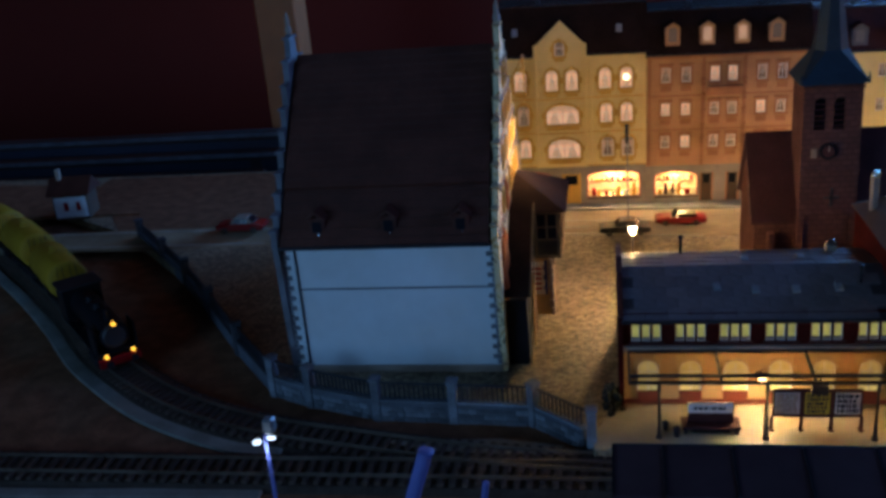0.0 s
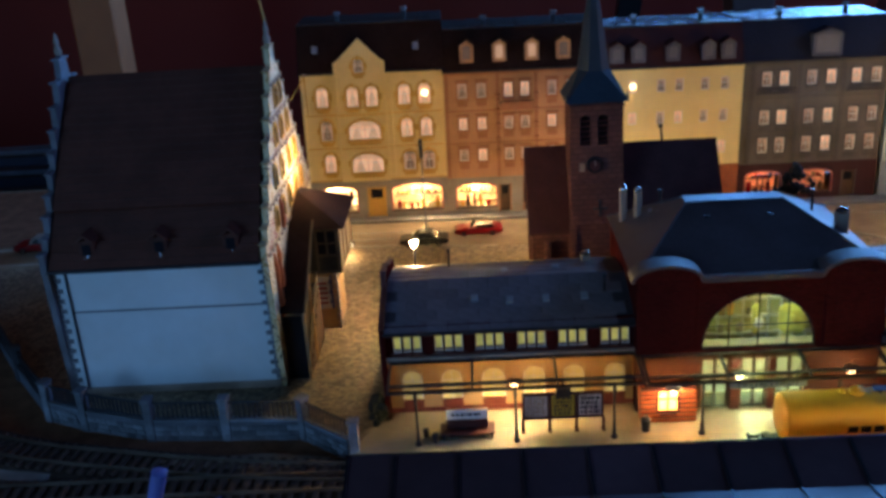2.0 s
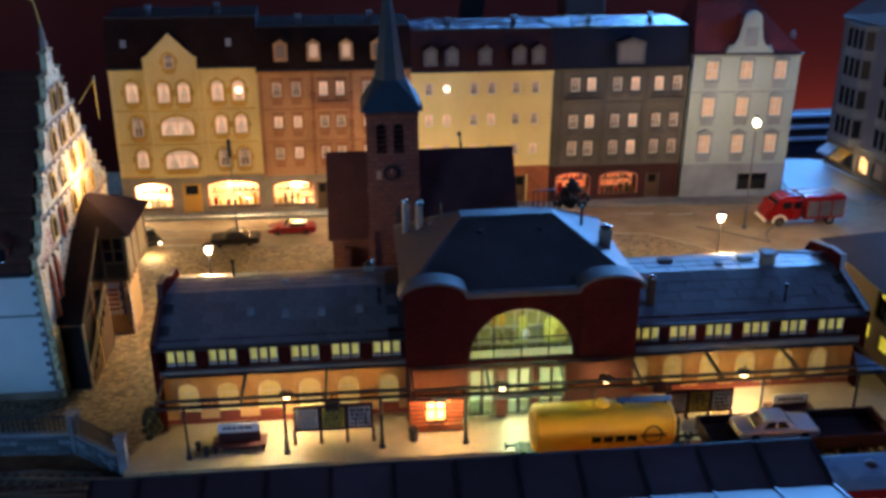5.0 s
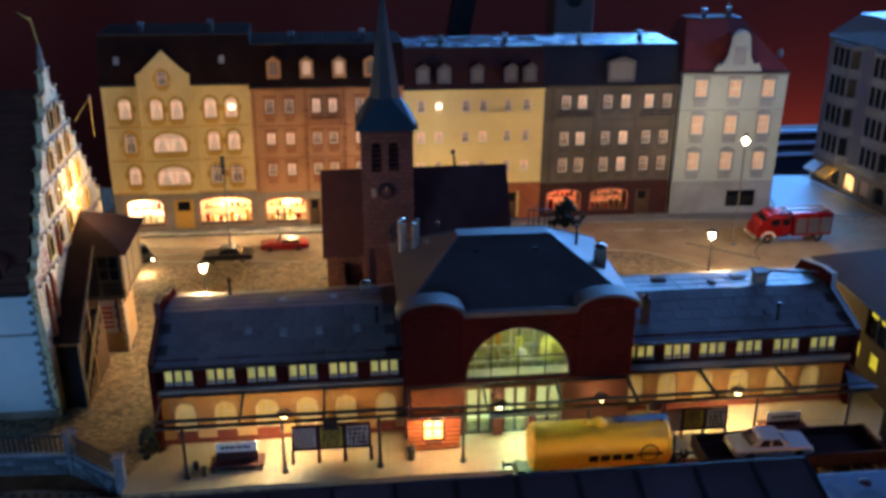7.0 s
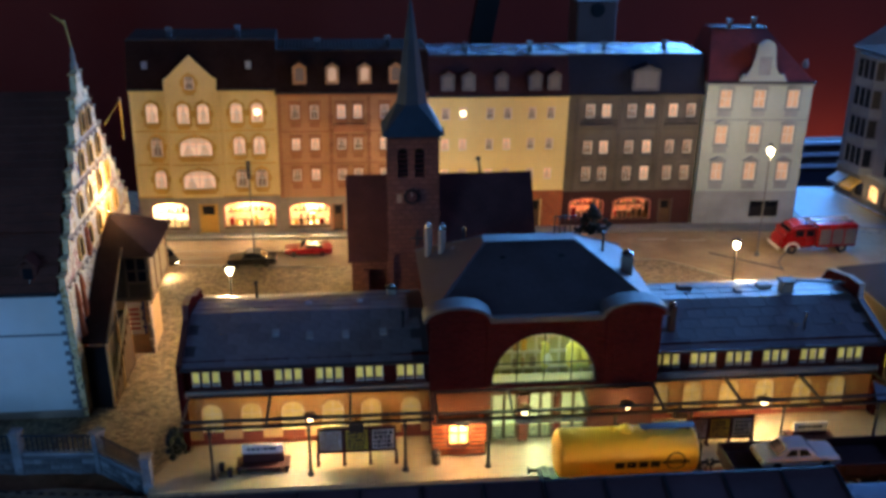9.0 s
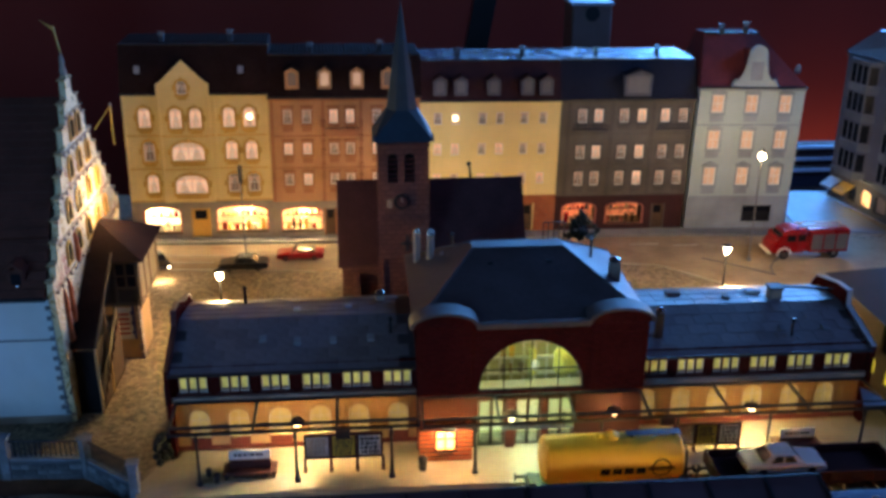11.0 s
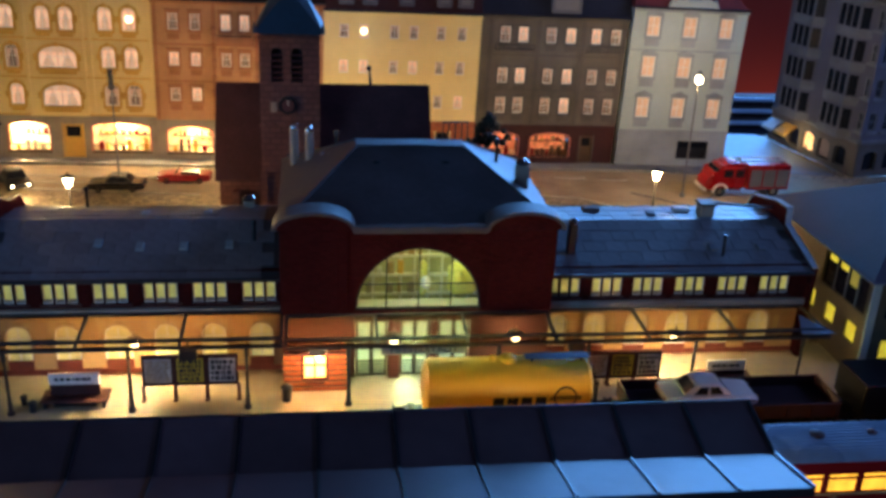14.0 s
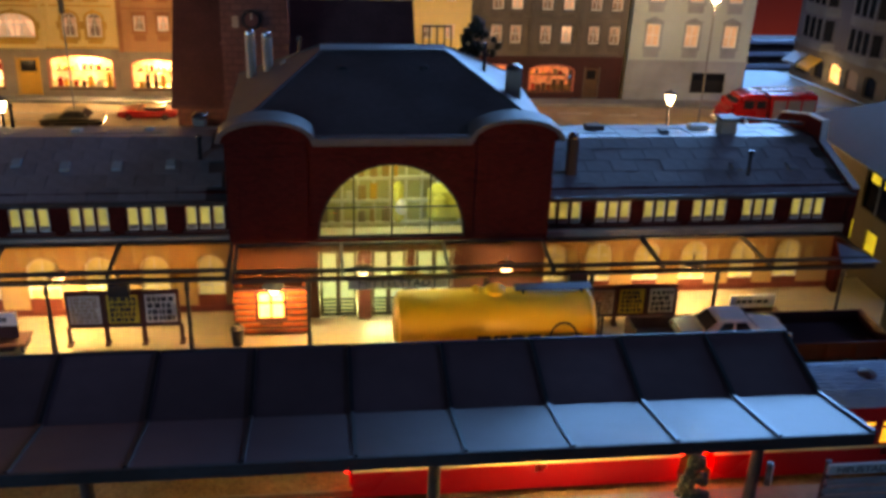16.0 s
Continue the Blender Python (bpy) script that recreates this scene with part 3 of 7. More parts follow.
# far side of the room: long dark tables with pale edges
for i, (x0, x1, y0, z) in enumerate([(-1780, -640, 800, -12), (-1780, -680, 770, -34), (-1780, -720, 740, -56), (420, 1780, 900, -62), (420, 1780, 870, -90), (420, 1780, 840, -118), (420, 1780, 825, -134), (420, 1780, 885, -76)]):
    t = thing("layout_table", "long dark table with a pale edge in the dim room", "table", group="tables at the back")
    part("tabletop", boxes((x0, x1, y0, y0 + 24, z - 12, z, 2)), M_ROOMDARK, t)
    part("apron", boxes((x0 + 10, x1 - 10, y0 + 6, y0 + 9, z - 200, z - 12.1)), M_NAVY, t, "dark navy front panel")
    part("edge_strip", boxes((x0, x1, y0 - 4, y0 - 0.5, z - 6, z - 1)), M_MORTAR if x0 < 0 else M_PALEBLUE, t, "bluish edge strip")
    for lx in (x0 + 60, x1 - 60):
        part("leg", boxes((lx - 8, lx + 8, y0 + 4, y0 + 20, -760, z - 12.05)), M_ROOMDARK, t)


# ---------- tracks ----------
def curve_points(pts, step):
    """Points at even steps along a smooth line through pts, with the heading."""
    p = [Vector((*q, 0)) for q in pts]
    p = [2 * p[0] - p[1]] + p + [2 * p[-1] - p[-2]]
    fine = []
    for i in range(1, len(p) - 2):
        for k in range(40):
            t = k / 40
            fine.append(0.5 * (2 * p[i] + (p[i + 1] - p[i - 1]) * t + (2 * p[i - 1] - 5 * p[i] + 4 * p[i + 1] - p[i + 2]) * t * t + (3 * p[i] - p[i - 1] - 3 * p[i + 1] + p[i + 2]) * t ** 3))
    fine.append(p[-2])
    out, left = [], 0.0
    for a, b in zip(fine, fine[1:]):
        d = (b - a).length
        while left <= d and d > 0:
            out.append((a + (b - a) * (left / d), math.atan2(b.y - a.y, b.x - a.x)))
            left += step
        left -= d
    return out


def ribbon(bm, line, prof):
    """Sweeps a cross-section (across, height) along line."""
    rings = []
    for p, a in line:
        n = Vector((-math.sin(a), math.cos(a), 0))
        rings.append([bm.verts.new(p + n * u + Vector((0, 0, w))) for u, w in prof])
    for r0, r1 in zip(rings, rings[1:]):
        for i in range(len(prof)):
            j = (i + 1) % len(prof)
            bm.faces.new((r0[i], r0[j], r1[j], r1[i]))
    bm.faces.new(rings[0])
    bm.faces.new(rings[-1][::-1])


SL = boxes((-1.4, 1.4, -14.5, 14.5, 0, 2.0))
SLEEPER = finish(SL)
SLEEPER.materials.append(M_SLEEPER)


def track(name, pts, z, near, label, bed_m=None):
    t = thing(name, label, "track", kind="structure")
    line = curve_points(pts, 6)
    bm = B()
    top = 4.5 if bed_m else 2.6
    ribbon(bm, line, [(-21, -0.4), (-16, top), (16, top), (21, -0.4)])
    bed = part("ballast_bed", bm, bed_m or M_BALLAST, t)
    bed.location.z = z * MM
    for s in (-1, 1):
        bm = B()
        ribbon(bm, line, [(s * 8.25 - 0.5, 4.4), (s * 8.25 - 0.5, 6.6), (s * 8.25 + 0.5, 6.6), (s * 8.25 + 0.5, 4.4)])
        part("rail", bm, M_STEEL, t).location.z = z * MM
    if bed_m:
        return
    rest = B()
    for p, a in curve_points(pts, 7.2):
        m = Matrix.Translation((p.x, p.y, z + 2.3)) @ Matrix.Rotation(a, 4, "Z")
        if near[0] < p.x < near[1]:
            shared("sleeper", SLEEPER, t, m)
        else:
            box(rest, -1.4, 1.4, -14.5, 14.5, 0, 2, turn=m)
    if len(rest.verts):
        tagged(part("sleepers", rest, M_SLEEPER, t), kind="stuff")
    else:
        rest.free()


ZT = -9.0
track("track_1", [(-1100, -63), (-600, -62), (-240, -61), (300, -60), (880, -60)], ZT, (-620, -100), "model railway track with brown sleepers along the platform")
track("track_2", [(-1100, -126), (-500, -124), (0, -122), (880, -122)], ZT, (-300, 0), "second track in gravel tinted golden for lamp light, beside the island platform", M_GRAVELLIT)
track("track_curve", [(-1000, 420), (-850, 320), (-745, 226), (-672, 150), (-602, 74), (-533, 20), (-466, -12), (-390, -31), (-310, -46), (-215, -55)], ZT + 0.2, (-640, -230), "curved model railway track joining the station line")


def strip(name, pts, m, w, h, label):
    bm = B()
    ribbon(bm, curve_points(pts, 8), [(-w, 0), (-w, h), (w, h), (w, 0)])
    ob = solo(name, bm, m, label, "kerb", kind="structure")
    ob.location.z = -9.1 * MM
    return ob


strip("concrete_kerb", [(-1040, 440), (-900, 330), (-770, 215), (-688, 133), (-657, 98), (-616, 56), (-545, 0), (-472, -35), (-430, -41)], M_KERB, 5, 2.6, "pale concrete kerb following the curved track")
strip("concrete_kerb", [(-1000, -89), (-596, -88), (-508, -86), (-425, -85)], M_KERB, 4, 2.4, "pale concrete kerb along the straight track")
# island platform
deck("island_platform", [(-260, -180), (190, -180), (190, -143), (-260, -141)], -9.2, -0.6, M_QUOIN, "grey island platform under the dark roof", "platform")


# ---------- station ----------
def window_part(parent, x0, x1, z0, z1, y, pane_mat, frame_mat, arch=None, bars=(1, 1), depth=2.0, fw=0.9, name="window", label=""):
    """A framed window set in an opening: frame, then pane under it."""
    ring = (lambda a, b, c, d: arched(a, b, c, d, arch)) if arch is not None else rect
    outer = ring(x0, x1, z0, z1)
    bm = B()
    hole = ring(x0 + fw, x1 - fw, z0 + fw, z1 - fw) if arch is None else arched(x0 + fw, x1 - fw, z0 + fw, z1 - fw, max(0.2, arch - fw * 0.3))
    slab(bm, outer, [hole], y + 0.4, y + 1.2)
    for k in range(1, bars[0]):
        x = x0 + (x1 - x0) * k / bars[0]
        box(bm, x - 0.25, x + 0.25, y + 0.5, y + 1.0, z0 + fw, z1 - fw - (arch or 0) * 0.15)
    for k in range(1, bars[1]):
        z = z0 + (z1 - z0) * k / bars[1]
        box(bm, x0 + fw, x1 - fw, y + 0.5, y + 1.0, z - 0.25, z + 0.25)
    w = part(name, bm, frame_mat, parent, label)
    bm = B()
    slab(bm, outer, [], y + 1.3, y + 1.6)
    part("pane", bm, pane_mat, w)
    return w


def station():
    st = thing("station_building", "red brick model station with lit windows and slate roofs", "station")
    # wings: lower arcade wall, upper band of small windows, ledge between
    wings = [("l", -226, -73, 7, -5, 6, [-221.6, -195.9, -170.6, -144.9, -119.6, -93.8], [(-218, -205), (-193, -180), (-167.5, -153), (-141.5, -128), (-116.5, -103.5), (-91, -78)], (44, 74.5), (84, 68)),
             ("r", 73, 229, 15, -9, 14, [75.6, 100.2, 124.3, 149.4, 175, 200.6], [(76, 89), (99, 112), (124, 137), (148.5, 162), (175, 188), (199, 212)], (55, 68.5), (90, 65))]
    random.seed(4)
    sheet = boxes((0, 12.6, 0, 9.75, 0, 0.4))
    SHEET = finish(sheet)
    SHEET.materials.append(M_SLATE)
    for side, xa, xb, oy, oz, ly, groups, arches, fold, back in wings:
        bm = B()
        lower = [arched(a, b, 6, 32 + oz * 0.5) for a, b in arches]
        slab(bm, rect(xa, xb, 0, 44 + oz), lower, ly, ly + 3)
        part("wall", bm, M_CREAM, st, "cream plaster arcade wall")
        bm = B()
        slab(bm, rect(xa, xb, 44.05 + oz, 67 + oz), [rect(g + 0.5 + k * 6.1, g + 5.3 + k * 6.1, 49 + oz, 60 + oz) for g in groups for k in range(3)], -4 + oy, 1 + oy)
        part("upper_wall", bm, M_BRICK, st)
        part("ledge", boxes((xa - 1, xb + 1, -7 + oy, -4.05 + oy, 42.5 + oz, 46.5 + oz, 0.5)), M_TRIM, st, "grey stone ledge")
        part("base_band", boxes((xa, xb, ly - 0.8, ly - 0.02, 0, 3.4)), M_DOORRED, st, "dark red base band")
        for i, (a, b) in enumerate(arches):
            window_part(st, a, b, 6, 32 + oz * 0.5, ly, L_ARCH, M_WHITEPAINT, arch=(b - a) / 2, bars=(2, 3), fw=0.7)
            bm = B()
            slab(bm, arched(a - 1.3, b + 1.3, 9.1, 33.6 + oz * 0.5), [arched(a + 0.01, b - 0.01, 9.1, 32 + oz * 0.5)], ly - 0.5, ly - 0.03)
            part("window_surround", bm, M_CREAM, st, "cream plaster arch surround")
            part("door_leaf" if i % 3 == 1 else "window_apron", boxes((a, b, ly - 0.6, ly + 0.3, 0, 9 if side == "l" else 6.5, 0.1)), M_DOORRED, st)
        for g in groups:
            for k in range(3):
                wn = window_part(st, g + 0.5 + k * 6.1, g + 5.3 + k * 6.1, 49 + oz, 60 + oz, -4 + oy, L_UPPER, M_WHITEPAINT, bars=(1, 1), fw=0.4)
                part("lower_panel", boxes((g + 0.9 + k * 6.1, g + 4.9 + k * 6.1, -3.5 + oy, -2.9 + oy, 49.4 + oz, 51.4 + oz)), M_TRIM, wn)
            part("sill", boxes((g - 1, g + 19.5, -5.2 + oy, -4.02 + oy, 47.6 + oz, 48.9 + oz)), M_OXIDE, st)
        # gabled end wall with a curved parapet
        xo, d = (xa, -3) if side == "l" else (xb, 3)
        e = 66 + oz
        fy, fz = fold
        by, bz = back
        sl = (fz - e + 1.5) / (fy + 9 - oy)
        prof = [(-9 + oy, 0), (-9 + oy, e + 0.5), (fy - 9, e + 1.5 + sl * (fy - oy)), (fy - 8, e + 12 + sl * (fy - oy)), (fy - 3, fz + 10.5), (fy + 8, fz + 10), (fy + 24, bz + 9.5), (by + 4, bz + 6), (by + 12, e + 3), (by + 20, e), (by + 20, 0)]
        bm = B()
        extrude(bm, [(xo, y, z) for y, z in prof], (d, 0, 0))
        part("gable_wall", bm, M_BRICK, st)
        for (y0, z0), (y1, z1) in zip(prof[1:-1], prof[2:-1]):
            bm = B()
            extrude(bm, [(xo - d * 0.1, y0, z0 + 0.03), (xo - d * 0.1, y1, z1 + 0.03), (xo - d * 0.1, y1, z1 + 0.8), (xo - d * 0.1, y0, z0 + 0.8)], (d * 1.2, 0, 0))
            # blue light reflected by the right-hand copings is put into their colour
            part("parapet_coping", bm, M_BLUETRIM if side == "r" else M_OXIDE, st)
        part("back_wall", boxes((xa, xb, by + 14, by + 18, 0, e)), M_BRICK, st)
        # roof: sloping front, flat top, sloping back
        ey = -9 + oy
        bm = B()
        extrude(bm, [(xa, ey, e - 1.5), (xa, fy, fz), (xa, by, bz), (xa, by + 20, e), (xa, by + 20, e - 3), (xa, ey, e - 3)], (xb - xa, 0, 0))
        part("roof", bm, M_SLATEDARK, st)
        part("gutter", boxes((xa - 1, xb + 1, ey - 2, ey - 0.05, e - 3, e - 0.8, 0.4)), M_IRON, st)
        L = math.hypot(fy - ey, fz - e + 1.5)
        tilt = math.degrees(math.atan2(fz - e + 1.5, fy - ey))
        nrow = round(L / 10)
        for r in range(nrow):
            x = xa + 0.3 - (r % 2) * 6.4
            while x < xb - 1:
                if x >= xa and x + 12.6 <= xb:
                    f = (0.4 + r * (L - 0.6) / nrow) / L
                    m = pose(x, ey + (fy - ey) * f, e - 1.4 + (fz - e + 1.5) * f, tilt, 0, 0) @ pose(0, 0, random.uniform(0.05, 0.25), random.uniform(-0.5, 0.5), random.uniform(-0.5, 0.5), 0)
                    shared("roof_sheet", SHEET, st, m)
                x += 12.95
        for r in range(3):
            x = xa + 0.3
            while x + 12.6 <= xb:
                m = pose(x, fy + 0.3 + r * 10.7, fz + 0.3 + (r * 10.7 + 0.3) * (bz - fz) / (by - fy), math.degrees(math.atan2(bz - fz, by - fy)) + random.uniform(-0.7, 0.7), random.uniform(-0.8, 0.8), 0)
                shared("roof_sheet", SHEET, st, m)
                x += 12.95
    # central hall
    bm = B()
    slab(bm, rect(-73, 73, 38.5, 88), [arched(-34, 34, 41, 77.5, 35, 20)], -5, 0)
    part("front_wall", bm, M_BRICK, st)
    bm = B()
    slab(bm, rect(-73, 73, 0, 38.4), [rect(-34, -16, 0, 35), rect(-9.5, 7, 0, 35), rect(11, 29, 0, 35)], -5, 0)
    part("ground_floor_wall", bm, M_PLASTER, st, "orange plaster wall round the doors")
    for a, b in ((-73, -38), (38, 73)):
        part("pilaster", boxes((a - 0.5, b, -7, -5.03, 42, 88, 0.4)), M_BRICK, st)
        c = (a + b) / 2
        bm = B()
        ring = [(c + 19.5 * math.cos(math.pi * i / 12), 88.05 + 8.6 * math.sin(math.pi * i / 12)) for i in range(13)]
        slab(bm, ring, [], -7, -2)
        part("pediment", bm, M_BRICK, st)
        bm = B()
        arc = [(c + 21.5 * math.cos(math.pi * i / 14), 88.8 + 10.2 * math.sin(math.pi * i / 14)) for i in range(15)]
        inner = [(c + 19.6 * math.cos(math.pi * i / 14), 88.3 + 8.8 * math.sin(math.pi * i / 14)) for i in range(15)]
        extrude(bm, [(x, -9, z) for x, z in arc + inner[::-1]], (0, 15, 0))
        part("curved_cornice", bm, M_LEADGREY, st, "dull lead-grey arched cornice", smooth=True)
        part("panel", boxes((a + 5, b - 5, -7.6, -7.05, 50, 82, 0.2)), M_BRICK, st)
    part("cornice", boxes((-35.5, 35.5, -8, -3, 86.5, 90.5, 0.6)), M_LEADGREY, st)
    part("side_wall", boxes((-73, -70, -4.9, 110, 0, 88)), M_BRICK, st)
    part("side_wall", boxes((70, 73, -4.9, 110, 0, 88)), M_BRICK, st)
    part("back_wall", boxes((-69.9, 69.9, 107, 110, 0, 88)), M_BRICK, st)
    part("hall_floor", boxes((-69.9, 69.9, 0.1, 106.9, 0.1, 0.8)), M_PLATFORM, st)
    part("hall_back", boxes((-69.9, 69.9, 62, 63.5, 0.9, 85.9)), M_TEAL, st, "pale green back wall inside the hall")
    for x in range(-62, 63, 8):
        part("hall_column", boxes((x - 0.6, x + 0.6, 58, 60.9, 0.9, 85.8, 0.2)), M_WHITEPAINT, st)
    for z in (30, 42, 54, 66):
        part("hall_gallery", boxes((-69, 69, 57, 60, z, z + 1.6)), M_WHITEPAINT, st)
    part("hall_stall", boxes((19, 36, 26, 36, 39, 58, 3)), M_LEMON, st, "pale lemon stall inside the hall")
    part("hall_stall", boxes((2, 7, 26, 32, 39, 60, 2)), M_LEMON, st, "pale lemon stall inside the hall")
    for i, (x, y, z, r) in enumerate(((6, 26, 47, 3), (24, 22, 50, 3.4))):
        bm = B()
        lathe(bm, (x, y, z - 3), [(r * 0.3, 0), (r, 2), (r * 0.9, 6), (r * 0.3, 8)], 10)
        part("hall_lantern", bm, M_LEMON if i % 2 else M_WHITEPAINT, st, smooth=True)
    part("lobby_back", boxes((-42, 42, 24, 25, 0.9, 37)), M_WHITEPAINT, st, "white lobby wall behind the doors")
    part("lobby_ceiling", boxes((-42, 42, 0.1, 23.9, 37, 38.4)), M_WHITEPAINT, st)
    for sx in (-42, 41):
        part("lobby_side", boxes((sx, sx + 1, 0.1, 23.9, 0.9, 36.9)), M_TEAL, st)
    random.seed(9)
    for x in range(-56, 8, 6):
        for z in (32, 44, 56, 68):
            if random.random() < 0.6:
                part("hall_parcel", boxes((x, x + random.uniform(1.5, 4), 57.2, 59, z - 0.3, z + random.uniform(4, 9), 0.2)), random.choice((M_CREAM, M_TRIM, M_WHITEPAINT, M_YELTRIM)), st)
    part("hall_ceiling", boxes((-69.9, 69.9, 0.1, 106.9, 86, 87.9)), M_WHITEPAINT, st)
    # the great arched window
    w = B()
    slab(w, arched(-34, 34, 41, 77.5, 35, 20), [arched(-32.9, 32.9, 42.1, 76.4, 34, 20)], -4.2, -2.6)
    for x in (-17.5, 0, 17.5):
        box(w, x - 0.35, x + 0.35, -3.8, -2.9, 42, 42 + 34.4 * math.sqrt(max(0, 1 - (x / 34) ** 2)))
    box(w, -32, 32, -3.8, -2.9, 55.6, 56.3)
    big = part("arched_window", w, M_IRON, st, "large arched hall window with thin dark bars", smooth=False)
    bm = B()
    slab(bm, arched(-33, 33, 42, 76.6, 34.2, 20), [], -3.3, -3.1)
    part("pane", bm, M_CLEAR, big).visible_shadow = False
    # doors below
    for a, b in ((-33.5, -16.5), (-9.2, 6.5), (11.5, 28.5)):
        d = window_part(st, a, b, 0.5, 34.5, -4, M_CLEAR, M_WOOD, bars=(2, 1), fw=1.2, name="door")
        part("stile", boxes(((a + b) / 2 - 1.1, (a + b) / 2 + 1.1, -4.4, -3.0, 0.5, 33.3, 0.2)), M_WOOD, d)
        part("head_rail", boxes((a + 1, b - 1, -4.2, -3.1, 20, 21.2)), M_WOOD, d)
        for ch in d.children:
            ch.visible_shadow = ch.name.split(".")[0] != "pane"
        for z in (1.6, 3.5, 5.4, 7.3, 9.2):
            part("push_bar", boxes((a + 1, b - 1, -4.6, -4.0, z, z + 0.8)), M_IRON, d)
    part("door_pier", boxes((-15.8, -9.7, -7, -5.05, 0, 35, 0.4)), M_DOORRED, st)
    part("door_pier", boxes((7.2, 10.8, -7, -5.05, 0, 35, 0.4)), M_DOORRED, st)
    # hip roof with a short flat ridge
    bm = B()
    e = [(-75, -6, 88.2), (75, -6, 88.2), (75, 112, 88.2), (-75, 112, 88.2)]
    r = [(-31, 64, 112), (31, 64, 112), (31, 76, 112), (-31, 76, 112)]
    poly(bm, e + r, [(0, 1, 5, 4), (1, 2, 6, 5), (2, 3, 7, 6), (3, 0, 4, 7), (4, 5, 6, 7), (3, 2, 1, 0)])
    part("hip_roof", bm, M_SLATEDARK, st)
    for p0, p1 in zip(e[:2] + e[2:], r):
        bm = B()
        rod(bm, p0, p1, 0.8, seg=6)
        part("hip_ridge", bm, M_LEADGREY, st)
    part("ridge_cap", boxes((-31.5, 31.5, 63.5, 76.5, 112.02, 112.8, 0.2)), M_SLATEDARK, st)
    # chimneys
    for x, y, z1 in ((-67, 92, 113.5), (-58, 86, 114)):
        bm = B()
        rod(bm, (x, y, 88), (x, y, z1), 2.5, seg=14)
        c = part("chimney", bm, M_TRIM, st, "pale round flue", smooth=True)
        bm = B()
        lathe(bm, (x, y, z1), [(2.7, 0), (2.9, 1.0), (2.2, 2.6), (0.6, 3.4)], 12)
        part("cowl", bm, M_CHROME, c, "shiny metal flue cowl", smooth=True)
    for x, y, z in ((-50, 82, 97), (-46, 76, 98), (-42, 84, 100)):
        bm = B()
        lathe(bm, (x, y, z), [(1.6, 0), (1.6, 3), (2.2, 3.2), (1.8, 5), (0.4, 6)], 10)
        part("roof_vent", bm, M_ZINC, st, smooth=True)
    for x, y, z0, z1, w_, m in [(63, 47, 88, 107, 3.5, M_TRIM), (90, 25, 56, 79, 2.4, M_LEADGREY), (-94, 80, 66, 73.5, 3.2, M_TRIM)]:
        c = part("chimney", boxes((x - w_, x + w_, y - w_, y + w_, z0, z1, 0.4)), m, st)
        bm = B()
        lathe(bm, (x, y, z1), [(w_ * 1.15, 0), (w_ * 1.2, 1.2), (w_ * 0.7, 2.6), (0.4, 3.2)], 10)
        part("cowl", bm, M_CHROME, c, "shiny metal chimney cowl", smooth=True)
    ch = part("chimney", boxes((180, 188.5, 60, 68, 58, 76, 0.3)), M_TRIM, st)
    part("chimney_cap", boxes((179, 189.5, 59, 69, 76.05, 77.6, 0.3)), M_LEADGREY, ch)
    for x, y, z in [(-187, 82, 66), (-88, 27, 66), (180, 21, 58), (-42, 92, 98), (52, 70, 100)]:
        bm = B()
        rod(bm, (x, y, z), (x, y, z + 13), 0.9, seg=8)
        rod(bm, (x, y, z + 13), (x, y, z + 15), 1.6, 1.2, seg=8)
        part("vent_pipe", bm, M_BLACK, st, smooth=True)
    for x, y, z, tl in [(-170, 25, 68.0, 18), (-148, 22, 67.2, 18), (-125, 22, 67.2, 18), (-101, 23, 67.4, 18), (176, 28, 61.2, 15), (206, 28, 61.2, 15), (150, 66, 68.0, -4), (-150, 58, 73.0, -9), (-116, 62, 72.2, -9)]:
        bm = B()
        box(bm, -2.2, 2.2, -3.2, 3.2, 0, 1.5, bevel=0.3)
        bmesh.ops.transform(bm, matrix=pose(x, y, z + 0.4, tl, 0, 0), verts=bm.verts)
        part("skylight", bm, M_BLUETRIM if x < 0 else M_QUOIN, st, "pale grey skylight")
    for x, y, m in ((173, 76, M_WHITEPAINT), (115, 77, M_TRIM)):
        part("roof_hatch", boxes((x - 5, x + 5, y - 3, y + 3, 66, 69.6, 0.4)), m, st, "small pale roof hatch")
    bm = B()
    rod(bm, (189.6, 64, 76.8), (228.6, 66, 72.5), 0.9, seg=6)
    part("stay_pipe", bm, M_IRON, st, smooth=True)
    for x, y in ((-20.5, 48), (19, 48)):
        part("roof_hatch", boxes((x - 1.8, x + 1.8, y, y + 2.5, 105, 108.2, 0.3)), M_IRON, st)
    return st


station()


